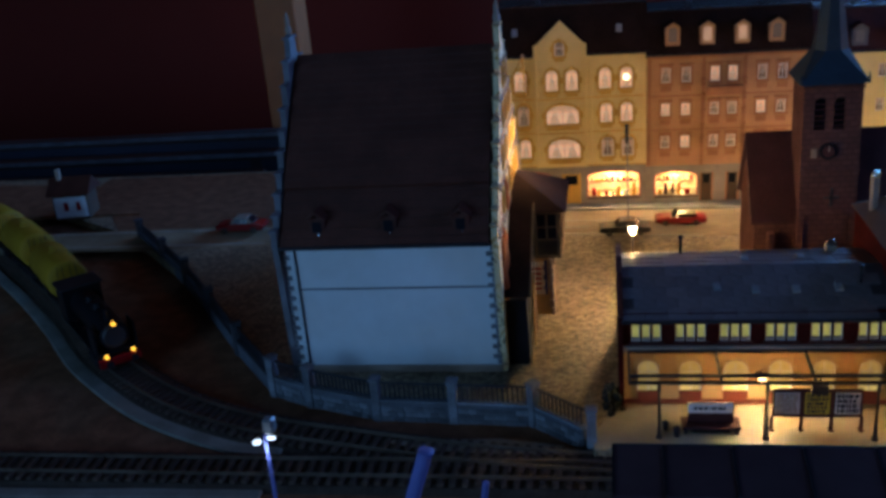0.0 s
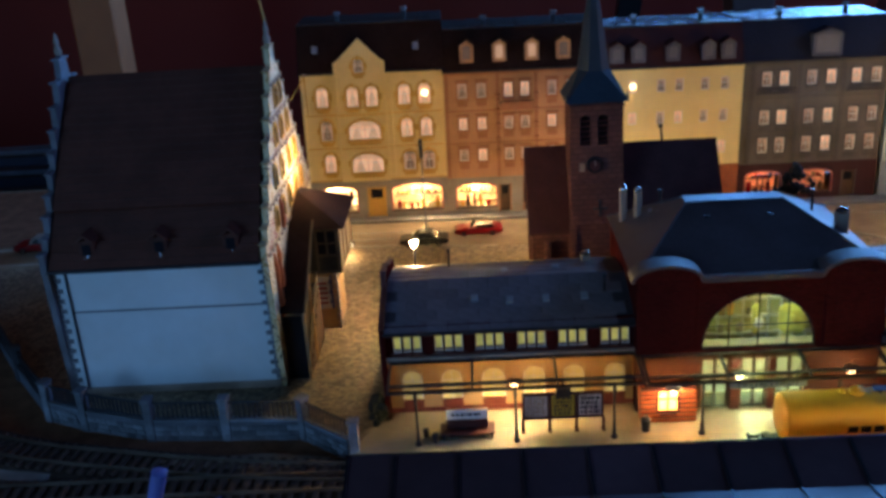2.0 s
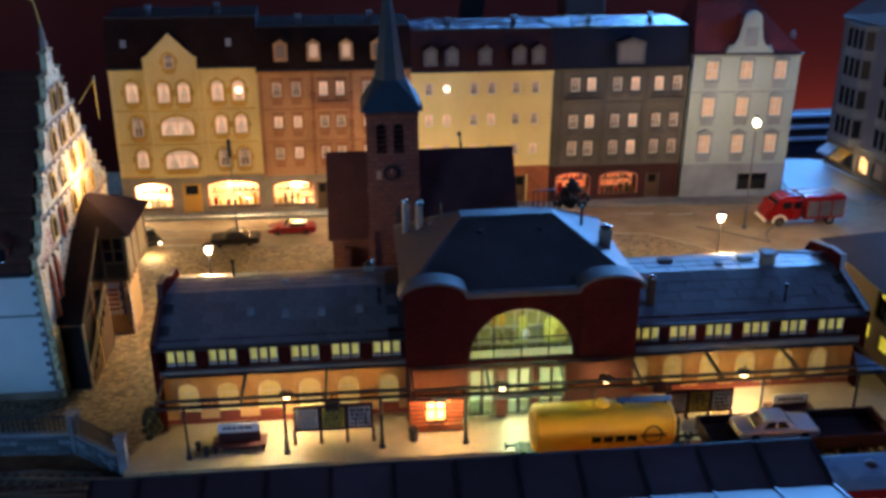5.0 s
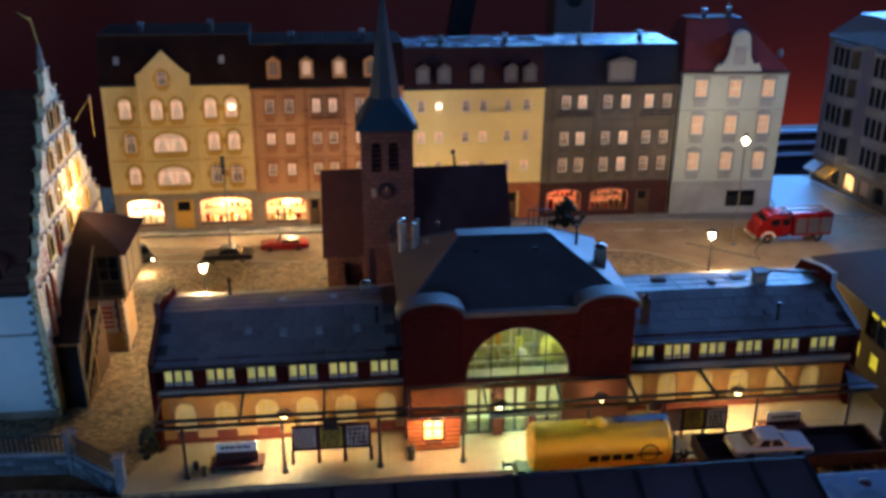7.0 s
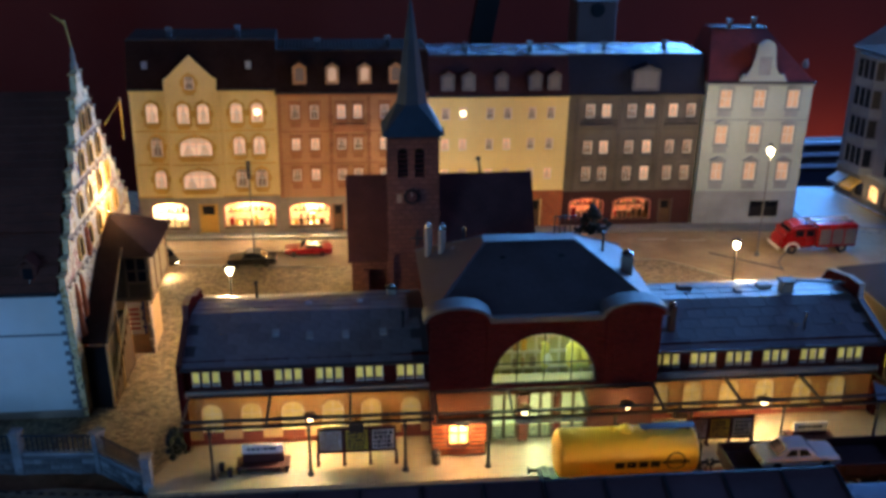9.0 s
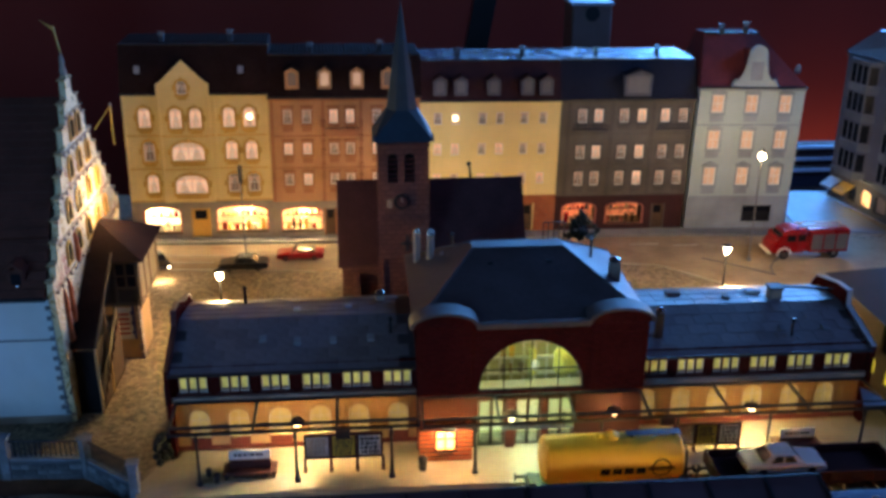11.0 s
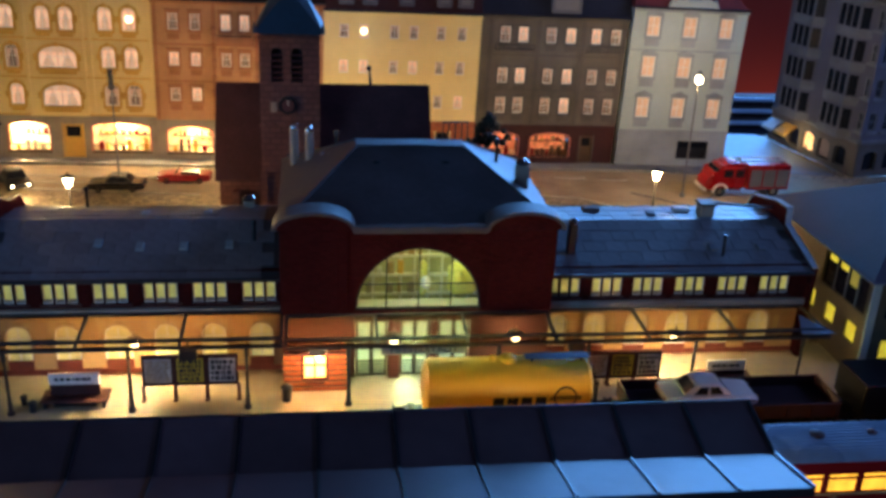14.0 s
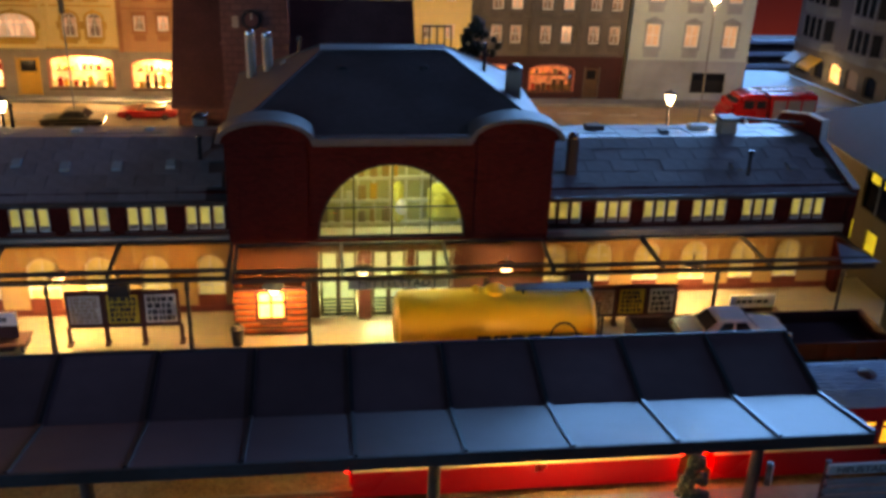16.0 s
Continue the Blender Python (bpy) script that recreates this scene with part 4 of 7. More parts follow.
def station_canopy(xa, xb, zf, zb, posts, label, yb=-7.3, yf=-33):
    c = thing("platform_canopy", label, "canopy", group="glazed canopies of the station")
    for y, z, n in ((yf, zf, "front_beam"), (yf + 4.5, zf + 1.9, "purlin"), (yb - 0.4, zb, "wall_beam")):
        part(n, boxes((xa, xb, y - 0.8, y + 0.8, z - 1.0, z + 1.0, 0.2)), M_IRON, c)
    n = max(1, round((xb - xa) / 49))
    for i in range(n + 1):
        x = xa + 0.7 + (xb - xa - 1.4) * i / n
        bm = B()
        extrude(bm, [(x - 0.7, yb, zb + 1.2), (x - 0.7, yf, zf + 1.6), (x - 0.7, yf, zf + 0.2), (x - 0.7, yb, zb - 1.2)], (1.4, 0, 0))
        part("rafter", bm, M_IRON, c)
        if i < n:
            x2 = xa + 0.7 + (xb - xa - 1.4) * (i + 1) / n
            bm = B()
            extrude(bm, [(x + 0.8, yb, zb + 0.3), (x + 0.8, yf - 1, zf + 1.0), (x + 0.8, yf - 1, zf + 1.3), (x + 0.8, yb, zb + 0.6)], (x2 - x - 1.6, 0, 0))
            part("glass_pane", bm, M_GLASS, c, "smoky glass roof pane")
    for px in posts:
        bm = B()
        lathe(bm, (px, yf, 0.2), [(2.0, 0), (2.0, 1.5), (1.2, 2.2), (1.0, 8), (0.8, 9), (0.8, zf - 6), (1.3, zf - 5), (1.0, zf - 1.2)], 10)
        part("post", bm, M_IRON, c, smooth=True)


station_canopy(-224, -72, 36, 39, (-207, -148, -90), "dark iron canopy with smoky glass over the platform", yb=-0.6)
station_canopy(-71, 71, 34.6, 39.6, (-38.5, 40), "dark iron canopy with glass before the entrance hall")
station_canopy(72, 227, 31.8, 33, (90, 150, 212), "dark iron canopy with smoky glass over the far platform end", yb=7.4, yf=-28)
# opaque blue triangle painted for the reflection on the end glass pane
es = thing("canopy_end_glare", "blue triangle for the reflection on the canopy end glass", "canopy sheet")
bm = B()
extrude(bm, [(219, -6, 34.0), (230, -28.5, 33.6), (210, -28.5, 33.6)], (0, 0, 0.4))
part("sheet", bm, M_SQUAREGLARE, es)
# low rail on the central canopy edge
r = thing("canopy_railing", "thin dark railing along the canopy edge", "railing")
part("rail", boxes((14, 80, -33.4, -32.6, 38.9, 39.5)), M_IRON, r)
for x in (14.5, 30, 46, 62, 79.5):
    part("upright", boxes((x - 0.3, x + 0.3, -33.3, -32.7, 35.6, 38.9)), M_IRON, r)


def canopy_lamp(x, y, z, m, r=3.4):
    t = thing("platform_lamp", "small lit lamp with a shade hanging under the canopy", "lamp", group="platform lamps")
    bm = B()
    lathe(bm, (x, y, z), [(r * 1.4, 0), (r * 1.3, 0.5), (r * 0.8, 1.2), (0.7, 1.8), (0.5, 5.0)], 18)
    part("shade", bm, M_TRIM, t, "shallow pale dish shade", smooth=True)
    bm = B()
    ball(bm, (x, y, z - 1.6), r * 0.72, 12, 0.8)
    ob = part("bulb", bm, m, t, "glowing bulb", smooth=True)
    ob.visible_shadow = False


# lamp at x -14 is made up, for lobby light reflected on the glass
for x, y, z, m in ((-148, -14, 30.5, L_BULB), (-14, -17, 31.5, L_LOBBYGLINT), (52, -17, 31.5, L_BULB), (145, -10, 26, L_BULB)):
    canopy_lamp(x, y, z, m)


# ---------- row of town houses ----------
def town_house(name, label, x, y, rz, w, eave, base_h, wall_m, trim_m, base_m, roof_m, windows, shops, doors, roof_top, dormers, gable=None, mans=16, deep=90, bands=(), pil=(), flat_m=None, balconies=(), k=1.0, kz=1.0, hips=(0, 0)):
    """Front in x and z, set back along y; windows: (x, z0, z1, width, arch, pane)."""
    h = thing(name, label, "house", x, y, lie(x, y), rz, group="row of town houses")
    h.scale, h.rotation_euler.y = (k, k, kz), radians(1.0)
    holes = [arched(cx - ww / 2, cx + ww / 2, z0, z1, a) if a else rect(cx - ww / 2, cx + ww / 2, z0, z1) for cx, z0, z1, ww, a, m in windows]
    shop_holes = [arched(a, b, z0, z1, 5) for a, b, z0, z1, m in shops]
    door_holes = [rect(a, b, z0, z1) for a, b, z0, z1, m in doors]
    top = [(w, eave), (0, eave)]
    gx = (min(p[0] for p in gable), max(p[0] for p in gable)) if gable else (1e9, 1e9)
    front = lambda cx: -3.4 if gx[0] < cx < gx[1] else 0.0
    bm = B()
    slab(bm, [(0, base_h), (w, base_h)] + top, [q for q in holes if max(p[1] for p in q) < eave], 0, 3)
    part("wall", bm, wall_m, h)
    if gable:
        bm = B()
        slab(bm, [(gx[0], base_h + 0.1), (gx[1], base_h + 0.1)] + gable, [q for q, wn in zip(holes, windows) if gx[0] < wn[0] < gx[1]], -3.4, -0.05)
        part("gable_bay", bm, wall_m, h, "projecting gabled bay")
    bm = B()
    slab(bm, [(0, 0), (w, 0), (w, base_h), (0, base_h)], shop_holes + door_holes, -0.6, 3)
    part("ground_floor_wall", bm, base_m, h)
    part("side_wall", boxes((0, 2, 3.05, deep, 0, eave)), wall_m, h)
    part("side_wall", boxes((w - 2, w, 3.05, deep, 0, eave)), wall_m, h)
    part("back_wall", boxes((2.05, w - 2.05, deep - 2, deep, 0, eave)), wall_m, h)
    part("floor_slab", boxes((2.05, w - 2.05, 3.05, deep - 2.05, base_h, base_h + 1)), base_m, h)
    part("cornice", boxes((-0.6, w + 0.6, -2.4, -0.02, eave - 2.4, eave, 0.3)), trim_m, h) if not gable else None
    for z in bands:
        part("string_course", boxes((0, w, -0.9, -0.02, z, z + 1.3, 0.2), *([(gx[0], gx[1], -4.2, -3.42, z, z + 1.3, 0.2)] if gable and z > base_h + 1 else [])), trim_m, h)
    for a, b in pil:
        part("pilaster", boxes((a, b, -1.6, -0.95, base_h, eave - 2.5, 0.2)), trim_m, h)
    for (cx, z0, z1, ww, a, m) in windows:
        yo = front(cx)
        spot = m is L_BRIGHT
        wn = window_part(h, cx - ww / 2, cx + ww / 2, z0, z1, 0.3 + yo, L_PINK if spot else m, M_WHITEPAINT, arch=a if a else None, bars=(3 if ww > 20 else 2, 2), fw=0.8)
        bm = B()
        cz, ch = z1 - 1.2 - (a or 0) * 0.55, (z1 - z0) * 0.74
        for s_ in (-1, 1):
            for k in range(2 if ww > 20 else 1):
                hw_ = ww / 2 / (2 if ww > 20 else 1)
                mid_ = cx if ww <= 20 else cx + (k - 0.5) * ww / 2
                e_ = mid_ + s_ * (hw_ - 0.9)
                extrude(bm, [(e_, yo + 1.52, cz), (mid_ + s_ * 0.35, yo + 1.52, cz), (mid_ + s_ * hw_ * 0.62, yo + 1.52, cz - ch * 0.7), (mid_ + s_ * hw_ * 0.55, yo + 1.52, cz - ch), (e_, yo + 1.52, cz - ch)], (0, 0.06, 0))
        if wall_m is M_WHITEHOUSE:
            bm.free()
        else:
            part("curtain", bm, L_CURTAINDIM if m is L_DIM else L_CURTAIN, wn, "pale pink curtain")
        if spot:
            bm = B()
            ball(bm, (cx, yo + 1.3, (z0 + z1) / 2), 3.0)
            part("room_bulb", bm, L_BRIGHT, wn, "bright bulb behind the pane", smooth=True)
        if wall_m is M_WHITEHOUSE:
            bm = B()
            extrude(bm, [(cx - ww / 2 - 3, -2.2, z1 + 2.2), (cx + ww / 2 + 3, -2.2, z1 + 2.2), (cx, -2.2, z1 + 6.4)], (0, 2.1, 0))
            part("pediment", bm, trim_m, wn)
            part("apron_panel", boxes((cx - ww / 2 - 0.6, cx + ww / 2 + 0.6, -0.8, -0.04, z0 - 9, z0 - 2.4, 0.3)), trim_m, wn)
        elif wall_m is M_YELHOUSE:
            part("keystone", boxes((cx - 1.4, cx + 1.4, yo - 1.9, yo - 1.05, z1 - 0.4, z1 + 3.4, 0.3)), trim_m, wn)
            for s_ in (-1, 1):
                e_ = cx + s_ * (ww / 2 + 2.9)
                part("window_ear", boxes((e_ - 0.9, e_ + 0.9, yo - 1.5, yo - 0.05, (z0 + z1) / 2 - 3, (z0 + z1) / 2 + 3, 0.4)), trim_m, wn)
            part("apron_swag", boxes((cx - ww / 2, cx + ww / 2, yo - 1.2, yo - 0.05, z0 - 5.2, z0 - 2.6, 0.5)), trim_m, wn)
        elif wall_m is M_BROWNHOUSE:
            part("window_hood", boxes((cx - ww / 2 - 2.2, cx + ww / 2 + 2.2, -2.4, -0.05, z1 + 2.2, z1 + 3.6, 0.3)), trim_m, wn)
            part("apron_panel", boxes((cx - ww / 2 - 0.6, cx + ww / 2 + 0.6, -0.8, -0.04, z0 - 8, z0 - 3, 0.3)), trim_m, wn)
        elif wall_m is M_GREYHOUSE:
            part("apron_panel", boxes((cx - ww / 2 - 0.6, cx + ww / 2 + 0.6, -0.8, -0.04, z0 - 7, z0 - 2.4, 0.3)), trim_m, wn)
        bm = B()
        if a:
            slab(bm, arched(cx - ww / 2 - 2.0, cx + ww / 2 + 2.0, z0 - 1.5, z1 + 2.2, a + 1), [arched(cx - ww / 2 + 0.05, cx + ww / 2 - 0.05, z0 + 0.05, z1 - 0.05, a)], yo - 1.0, yo - 0.03)
        else:
            slab(bm, rect(cx - ww / 2 - 1.6, cx + ww / 2 + 1.6, z0 - 1.4, z1 + 2.0), [rect(cx - ww / 2 + 0.05, cx + ww / 2 - 0.05, z0 + 0.05, z1 - 0.05)], yo - 0.9, yo - 0.03)
        part("surround", bm, trim_m, wn)
        part("sill", boxes((cx - ww / 2 - 2, cx + ww / 2 + 2, yo - 1.8, yo - 1.05, z0 - 2.2, z0 - 0.9)), trim_m, wn)
    random.seed(int(abs(x)) + 7)
    for a, b, z0, z1, m in shops:
        s = part("shop_window", boxes((a - 1, b + 1, -1.2, -0.65, z0 - 1.6, z0 - 0.1)), M_WOOD, h)
        bm = B()
        slab(bm, arched(a - 1.2, b + 1.2, z0 - 0.1, z1 + 1.2, 5.5), [arched(a + 0.1, b - 0.1, z0, z1 - 0.1, 5)], -1.3, -0.65)
        part("window_frame", bm, M_PINKFRAME, s)
        part("shop_back", boxes((a - 4, b + 4, 26, 27, 0.5, base_h - 0.1)), m, s, "lit interior wall of the shop")
        part("shop_floor", boxes((a - 4, b + 4, 3.1, 25.9, z0 - 2, z0 - 1)), M_PLATFORM, s)
        k = a + 4
        while k < b - 4:
            g = random.uniform(2, 4.5)
            part("shop_parcel", boxes((k, k + g, 6, 10, z0 - 0.9, z0 + random.uniform(3, 11), 0.4)), random.choice((M_OXIDE, M_RED, M_WHITEPAINT, M_WOOD, M_YELTRIM)), s)
            k += g + random.uniform(1.5, 5)
        part("shop_shelf", boxes((a + 1, b - 1, 16, 19, z0 + 9.6, z0 + 10.2)), M_WOOD, s)
        k = a + 3
        while k < b - 4:
            g = random.uniform(1.5, 4)
            part("shop_parcel", boxes((k, k + g, 16.3, 18.5, z0 + 10.25, z0 + 10.3 + random.uniform(2, 6), 0.3)), random.choice((M_RED, M_PINKFRAME, M_CREAM, M_YELTRIM, M_GREYTRIM)), s)
            k += g + random.uniform(0.8, 4)
    for a, b, z0, z1, m in doors:
        d = part("door", boxes((a, b, 1.5, 2.5, z0, z1)), m, h)
        part("door_pane", boxes((a + 2, b - 2, 1.2, 1.45, z0 + (z1 - z0) * 0.62, z1 - 2)), M_CARGLASS, d)
        for q in (a - 1.2, b + 0.05):
            part("door_jamb", boxes((q, q + 1.15, -1.1, -0.65, z0, z1 + 1)), trim_m, d)
        part("doorstep", boxes((a - 1, b + 1, -5, -0.7, 0, 2.0)), M_KERB, d)
    # mansard roof with a low upper slope
    bm = B()
    z1 = roof_top
    e0, e1 = -2.5, deep + 2
    ra, rb = -1 + hips[0], w + 1 - hips[1]
    poly(bm, [(-1, e0, eave), (w + 1, e0, eave), (w + 1, e1, eave), (-1, e1, eave), (ra, e0 + mans, z1), (rb, e0 + mans, z1), (rb, e1 - mans, z1), (ra, e1 - mans, z1)],
         [(0, 1, 5, 4), (1, 2, 6, 5), (2, 3, 7, 6), (3, 0, 4, 7), (4, 5, 6, 7), (3, 2, 1, 0)])
    part("roof", bm, roof_m, h)
    n = 6
    for k in range(n):
        xk = ra + (rb - ra) * k / n
        x1k, zk = xk + (rb - ra) / n - 0.3, z1 + 0.9 + 0.25 * (k % 2)
        ridge = [(xk + 0.3 + (x1k - xk - 0.3) * i / 14, zk + (0.55 if i % 2 else -0.1)) for i in range(15)]
        bm = B()
        extrude(bm, [(x1k, e0 + mans + 1.2, z1 + 0.05), (xk + 0.3, e0 + mans + 1.2, z1 + 0.05)] + [(px, e0 + mans + 1.2, pz) for px, pz in ridge], (0, e1 - e0 - 2 * mans - 2.2, 0))
        part("roof_sheet", bm, flat_m or M_ROOFGLARE, h, "worn ribbed top roof sheet")
    part("roof_ridge", boxes((ra, rb, e0 + mans - 0.6, e0 + mans + 1.1, z1 + 0.05, z1 + 1.6, 0.3)), M_IRON, h)
    for xa, xb in (((-1.4, gx[0] - 0.3), (gx[1] + 0.3, w + 1.4)) if gable else ((-1.4, w + 1.4),)):
        part("roof_edge", boxes((xa, xb, e0 - 1.4, e0 + 0.5, eave + 0.02, eave + 1.6, 0.3)), M_IRON, h)
    for cx, z0, z1d, ww, pane in dormers:
        yb = e0 + mans * (z0 - eave) / (roof_top - eave)
        bm = B()
        slab(bm, [(cx - ww / 2, z0), (cx + ww / 2, z0), (cx + ww / 2, z1d - 4), (cx, z1d), (cx - ww / 2, z1d - 4)], [arched(cx - ww / 2 + 2.6, cx + ww / 2 - 2.6, z0 + 3, z1d - 5, 2)], yb - 3, yb - 1)
        d = part("dormer", bm, wall_m if wall_m not in (M_CREAMHOUSE, M_GREYHOUSE) else M_DORMER, h)
        part("cheek", boxes((cx - ww / 2, cx - ww / 2 + 1, yb - 0.98, yb + 14, z0, z1d - 4), (cx + ww / 2 - 1, cx + ww / 2, yb - 0.98, yb + 14, z0, z1d - 4)), wall_m if wall_m not in (M_CREAMHOUSE, M_GREYHOUSE) else M_DORMER, d)
        bm = B()
        for s in (-1, 1):
            extrude(bm, [(cx + s * (ww / 2 + 1.2), yb - 4, z1d - 5), (cx, yb - 4, z1d), (cx, yb - 4, z1d + 1.2), (cx + s * (ww / 2 + 1.2), yb - 4, z1d - 3.8)], (0, 18, 0))
        part("dormer_roof", bm, roof_m, d)
        bm = B()
        slab(bm, arched(cx - ww / 2 + 2.6, cx + ww / 2 - 2.6, z0 + 3, z1d - 5, 2), [], yb - 1.6, yb - 1.2)
        part("pane", bm, pane, d)
    for a, b, z in balconies:
        bal = part("balcony", boxes((a, b, -6, -1.65, z - 1.5, z)), trim_m, h)
        part("balcony_railing", boxes((a, b, -6.4, -5.9, z + 4.5, z + 5.3), *[(a + i * (b - a) / 9 - 0.3, a + i * (b - a) / 9 + 0.3, -6.3, -6.0, z, z + 4.5) for i in range(10)]), M_OXIDE if wall_m is M_BROWNHOUSE else M_IRON, bal)
    for f_, cy, hc in ((0.28, 0.30, 6.5), (0.74, 0.34, 8)):
        cx, cy = ra + (rb - ra) * f_, deep * cy
        c = part("chimney", boxes((cx - 2.2, cx + 2.2, cy - 2.2, cy + 2.2, roof_top + 0.1, roof_top + hc, 0.4)), M_LEADGREY, h)
        bm = B()
        for q in (-1.1, 1.1):
            lathe(bm, (cx + q * 1.4, cy, roof_top + hc), [(1.1, 0), (1.0, 1.4), (2.0, 2.4), (1.7, 3.6), (0.5, 4.4)], 10)
        part("chimney_pot", bm, M_ZINC, c, smooth=True)
    return h


P, D, T = L_PINK, L_DIM, L_BRIGHT


def rows(xs, spans, w, arch, panes):
    out = []
    for (z0, z1), ps in zip(spans, panes):
        for x, p in zip(xs, ps):
            out.append((x, z0, z1, w, arch, p))
    return out


yel = rows((20, 49.5, 68, 99, 118.5), ((114, 134),), 11.5, 5, [(P, P, P, P, T)])
yel += [(22, 81, 101, 11, 5, D), (59, 82, 101, 31, 9, P), (100, 82, 101, 11.5, 5, P), (119, 82, 101, 11.5, 5, P)]
yel += [(23, 49, 68, 11, 5, P), (60, 49, 68, 31, 9, P), (101, 49, 68, 11.5, 5, D), (120, 49, 68, 11.5, 5, D), (57, 147, 160, 9, 4.5, D)]
# top sheets in roof black stand for the window glare missing here
hy = town_house("yellow_house", "yellow rendered town house with a gable and lit shop windows", -337, 400, 2.4, 137, 146, 40, M_YELHOUSE, M_YELTRIM, M_GREYBASE, M_ROOFBLACK, yel,
                [(12, 46, 8, 34, L_SHOPHOT), (82, 131, 8, 34, L_SHOP)], [(58, 74, 2, 32, M_YELTRIM)], 190,
                [], flat_m=M_ROOFBLACK, gable=[(82, 157), (79, 158), (58, 179), (36, 158), (33, 157)], bands=(40, 73, 106), k=1.02, kz=1.025)
for x in (16, 112):
    bm = B()
    box(bm, -2.6, 2.6, -0.6, 0.5, -3.6, 3.6, bevel=0.3)
    bmesh.ops.transform(bm, matrix=pose(x, 5.6, 168.5, -20, 0, 0), verts=bm.verts)
    part("skylight", bm, M_BLUETRIM, hy)
for x in (33.2, 79.4):
    part("bay_pilaster", boxes((x, x + 2.4, -4.5, -3.42, 41, 146, 0.3)), M_YELHOUSE, hy)
for x in (0.2, 84.5, 134):
    part("pilaster", boxes((x, x + 2.6, -1.1, -0.05, 41, 143, 0.3)), M_YELHOUSE, hy)
bm = B()
extrude(bm, [(34, 0, 155), (58, 0, 178), (81, 0, 155), (79, 0, 150), (58, 0, 170), (36, 0, 150)], (0, 35, 0))
part("gable_roof", bm, M_ROOFBLACK, hy)
bro = rows((17.5, 36, 62, 78, 104, 122), ((117, 131), (86, 98), (55, 67)), 8.4, 0, [(D, D, P, P, D, D), (P, P, D, D, P, D), (D, P, D, D, D, P)])
# black top sheets here too, in place of the missing window glare
ht = town_house("terracotta_house", "terracotta town house with rust trims and a lit ground-floor shop", -197.3, 406, 2.4, 146.5, 142, 38, M_BROWNHOUSE, M_BROWNTRIM, M_GREYBASE, M_ROOFBLACK, bro,
           [(9, 48, 8, 32, L_SHOP), (92, 131, 8, 32, L_SHOP)], [(52, 62, 2, 30, M_WOOD), (76, 86, 2, 30, M_WOOD)], 180,
           [(23, 151, 172, 13, D), (54, 151, 172, 13, P), (85, 151, 172, 13, P), (115, 151, 172, 13, D)], bands=(72, 104), pil=((50, 53), (87, 90), (1, 4), (142, 145)), flat_m=M_ROOFBLACK, balconies=((54, 86, 109),), k=1.021, kz=1.03)
for x in (51.5, 88.5):
    for z in (58, 70, 84, 98, 112):
        bm = B()
        lathe(bm, (x, -2.4, z), [(0.6, 0), (2.2, 2.5), (1.2, 5), (2.6, 7.5), (0.6, 9.5)], 8)
        part("carved_ornament", bm, M_BROWNTRIM, ht, smooth=True)
part("parapet", boxes((54, 86, -7.0, -6.45, 106, 112.5, 0.3)), M_BROWNTRIM, ht)
cre = rows((17.5, 35, 62, 79.5, 104, 123), ((114, 126), (83, 95), (52, 64)), 8.0, 0, [(D, T, D, D, D, D), (P, P, D, P, D, D), (P, D, P, D, D, P)])
town_house("pale_yellow_house", "plain pale yellow town house over an orange brick ground floor", -47.6, 412, 2.4, 140.5, 137, 40, M_CREAMHOUSE, M_CREAMHOUSE, M_BRICK2, M_ROOFMAROON, cre,
           [(16, 50, 8, 30, L_DIM)], [(104, 117, 2, 30, M_WOOD), (66, 82, 2, 30, M_WOOD)], 173.5,
           [(19, 143, 162, 13, L_DORMER), (39.5, 143, 162, 13, L_DORMER), (72, 143, 162, 13, L_DORMER), (105.5, 143, 162, 13, L_DORMER), (124.5, 143, 162, 13, L_DORMER)], k=1.028, kz=1.036)
gre = rows((22, 38.5, 64.5, 83, 107, 125.5), ((114, 128), (77, 91), (49, 64)), 9.4, 0, [(D, P, D, P, P, D), (D, P, D, P, D, D), (D, D, D, P, D, D)])
town_house("olive_house", "dark olive grey town house with oriels above a red-lit shop", 97.2, 418, 1.9, 136.5, 137, 38, M_GREYHOUSE, M_GREYTRIM, M_ROOFMAROON, M_ROOFNAVY, gre,
           [(8, 42, 8, 30, L_SHOPRED), (54, 92, 8, 30, L_SHOPRED)], [(103, 115, 2, 28, M_WOOD)], 173.5, [(75.5, 141, 166, 27, L_DORMER)], bands=(38, 70, 102), pil=((6, 10), (50, 54), (92, 96), (130, 134)), balconies=((12, 48, 108), (98, 132, 108)), k=1.035, kz=1.042)
whi = rows((20, 55, 90), ((123, 141), (86, 105), (48, 67)), 12.6, 0, [(P, P, P), (P, P, P), (P, P, P)])
hw = town_house("pale_grey_house", "pale grey town house with blue-grey trims and a curved gable", 241, 420, 0, 109, 148, 35, M_WHITEHOUSE, M_BLUETRIM, M_BLUETRIM, M_TILERED, whi,
                [], [(60, 92, 8, 26, M_BLACK)], 196, [], bands=(35, 110), mans=30, deep=80, hips=(8, 46), flat_m=M_TILERED, k=1.03, kz=1.05)
bm = B()
prof = [(30, 149), (80, 149), (79, 154), (73, 158), (69, 164), (67, 174), (66, 180)] + [(55 + 11 * math.cos(math.pi * i / 8), 180 + 10 * math.sin(math.pi * i / 8)) for i in range(1, 8)] + [(44, 180), (43, 174), (41, 164), (37, 158), (31, 154)]
prof = [(55 + (x - 55) * 0.82, z) for x, z in prof]
slab(bm, prof, [rect(48.5, 61.5, 156, 174)], -2.6, 2)
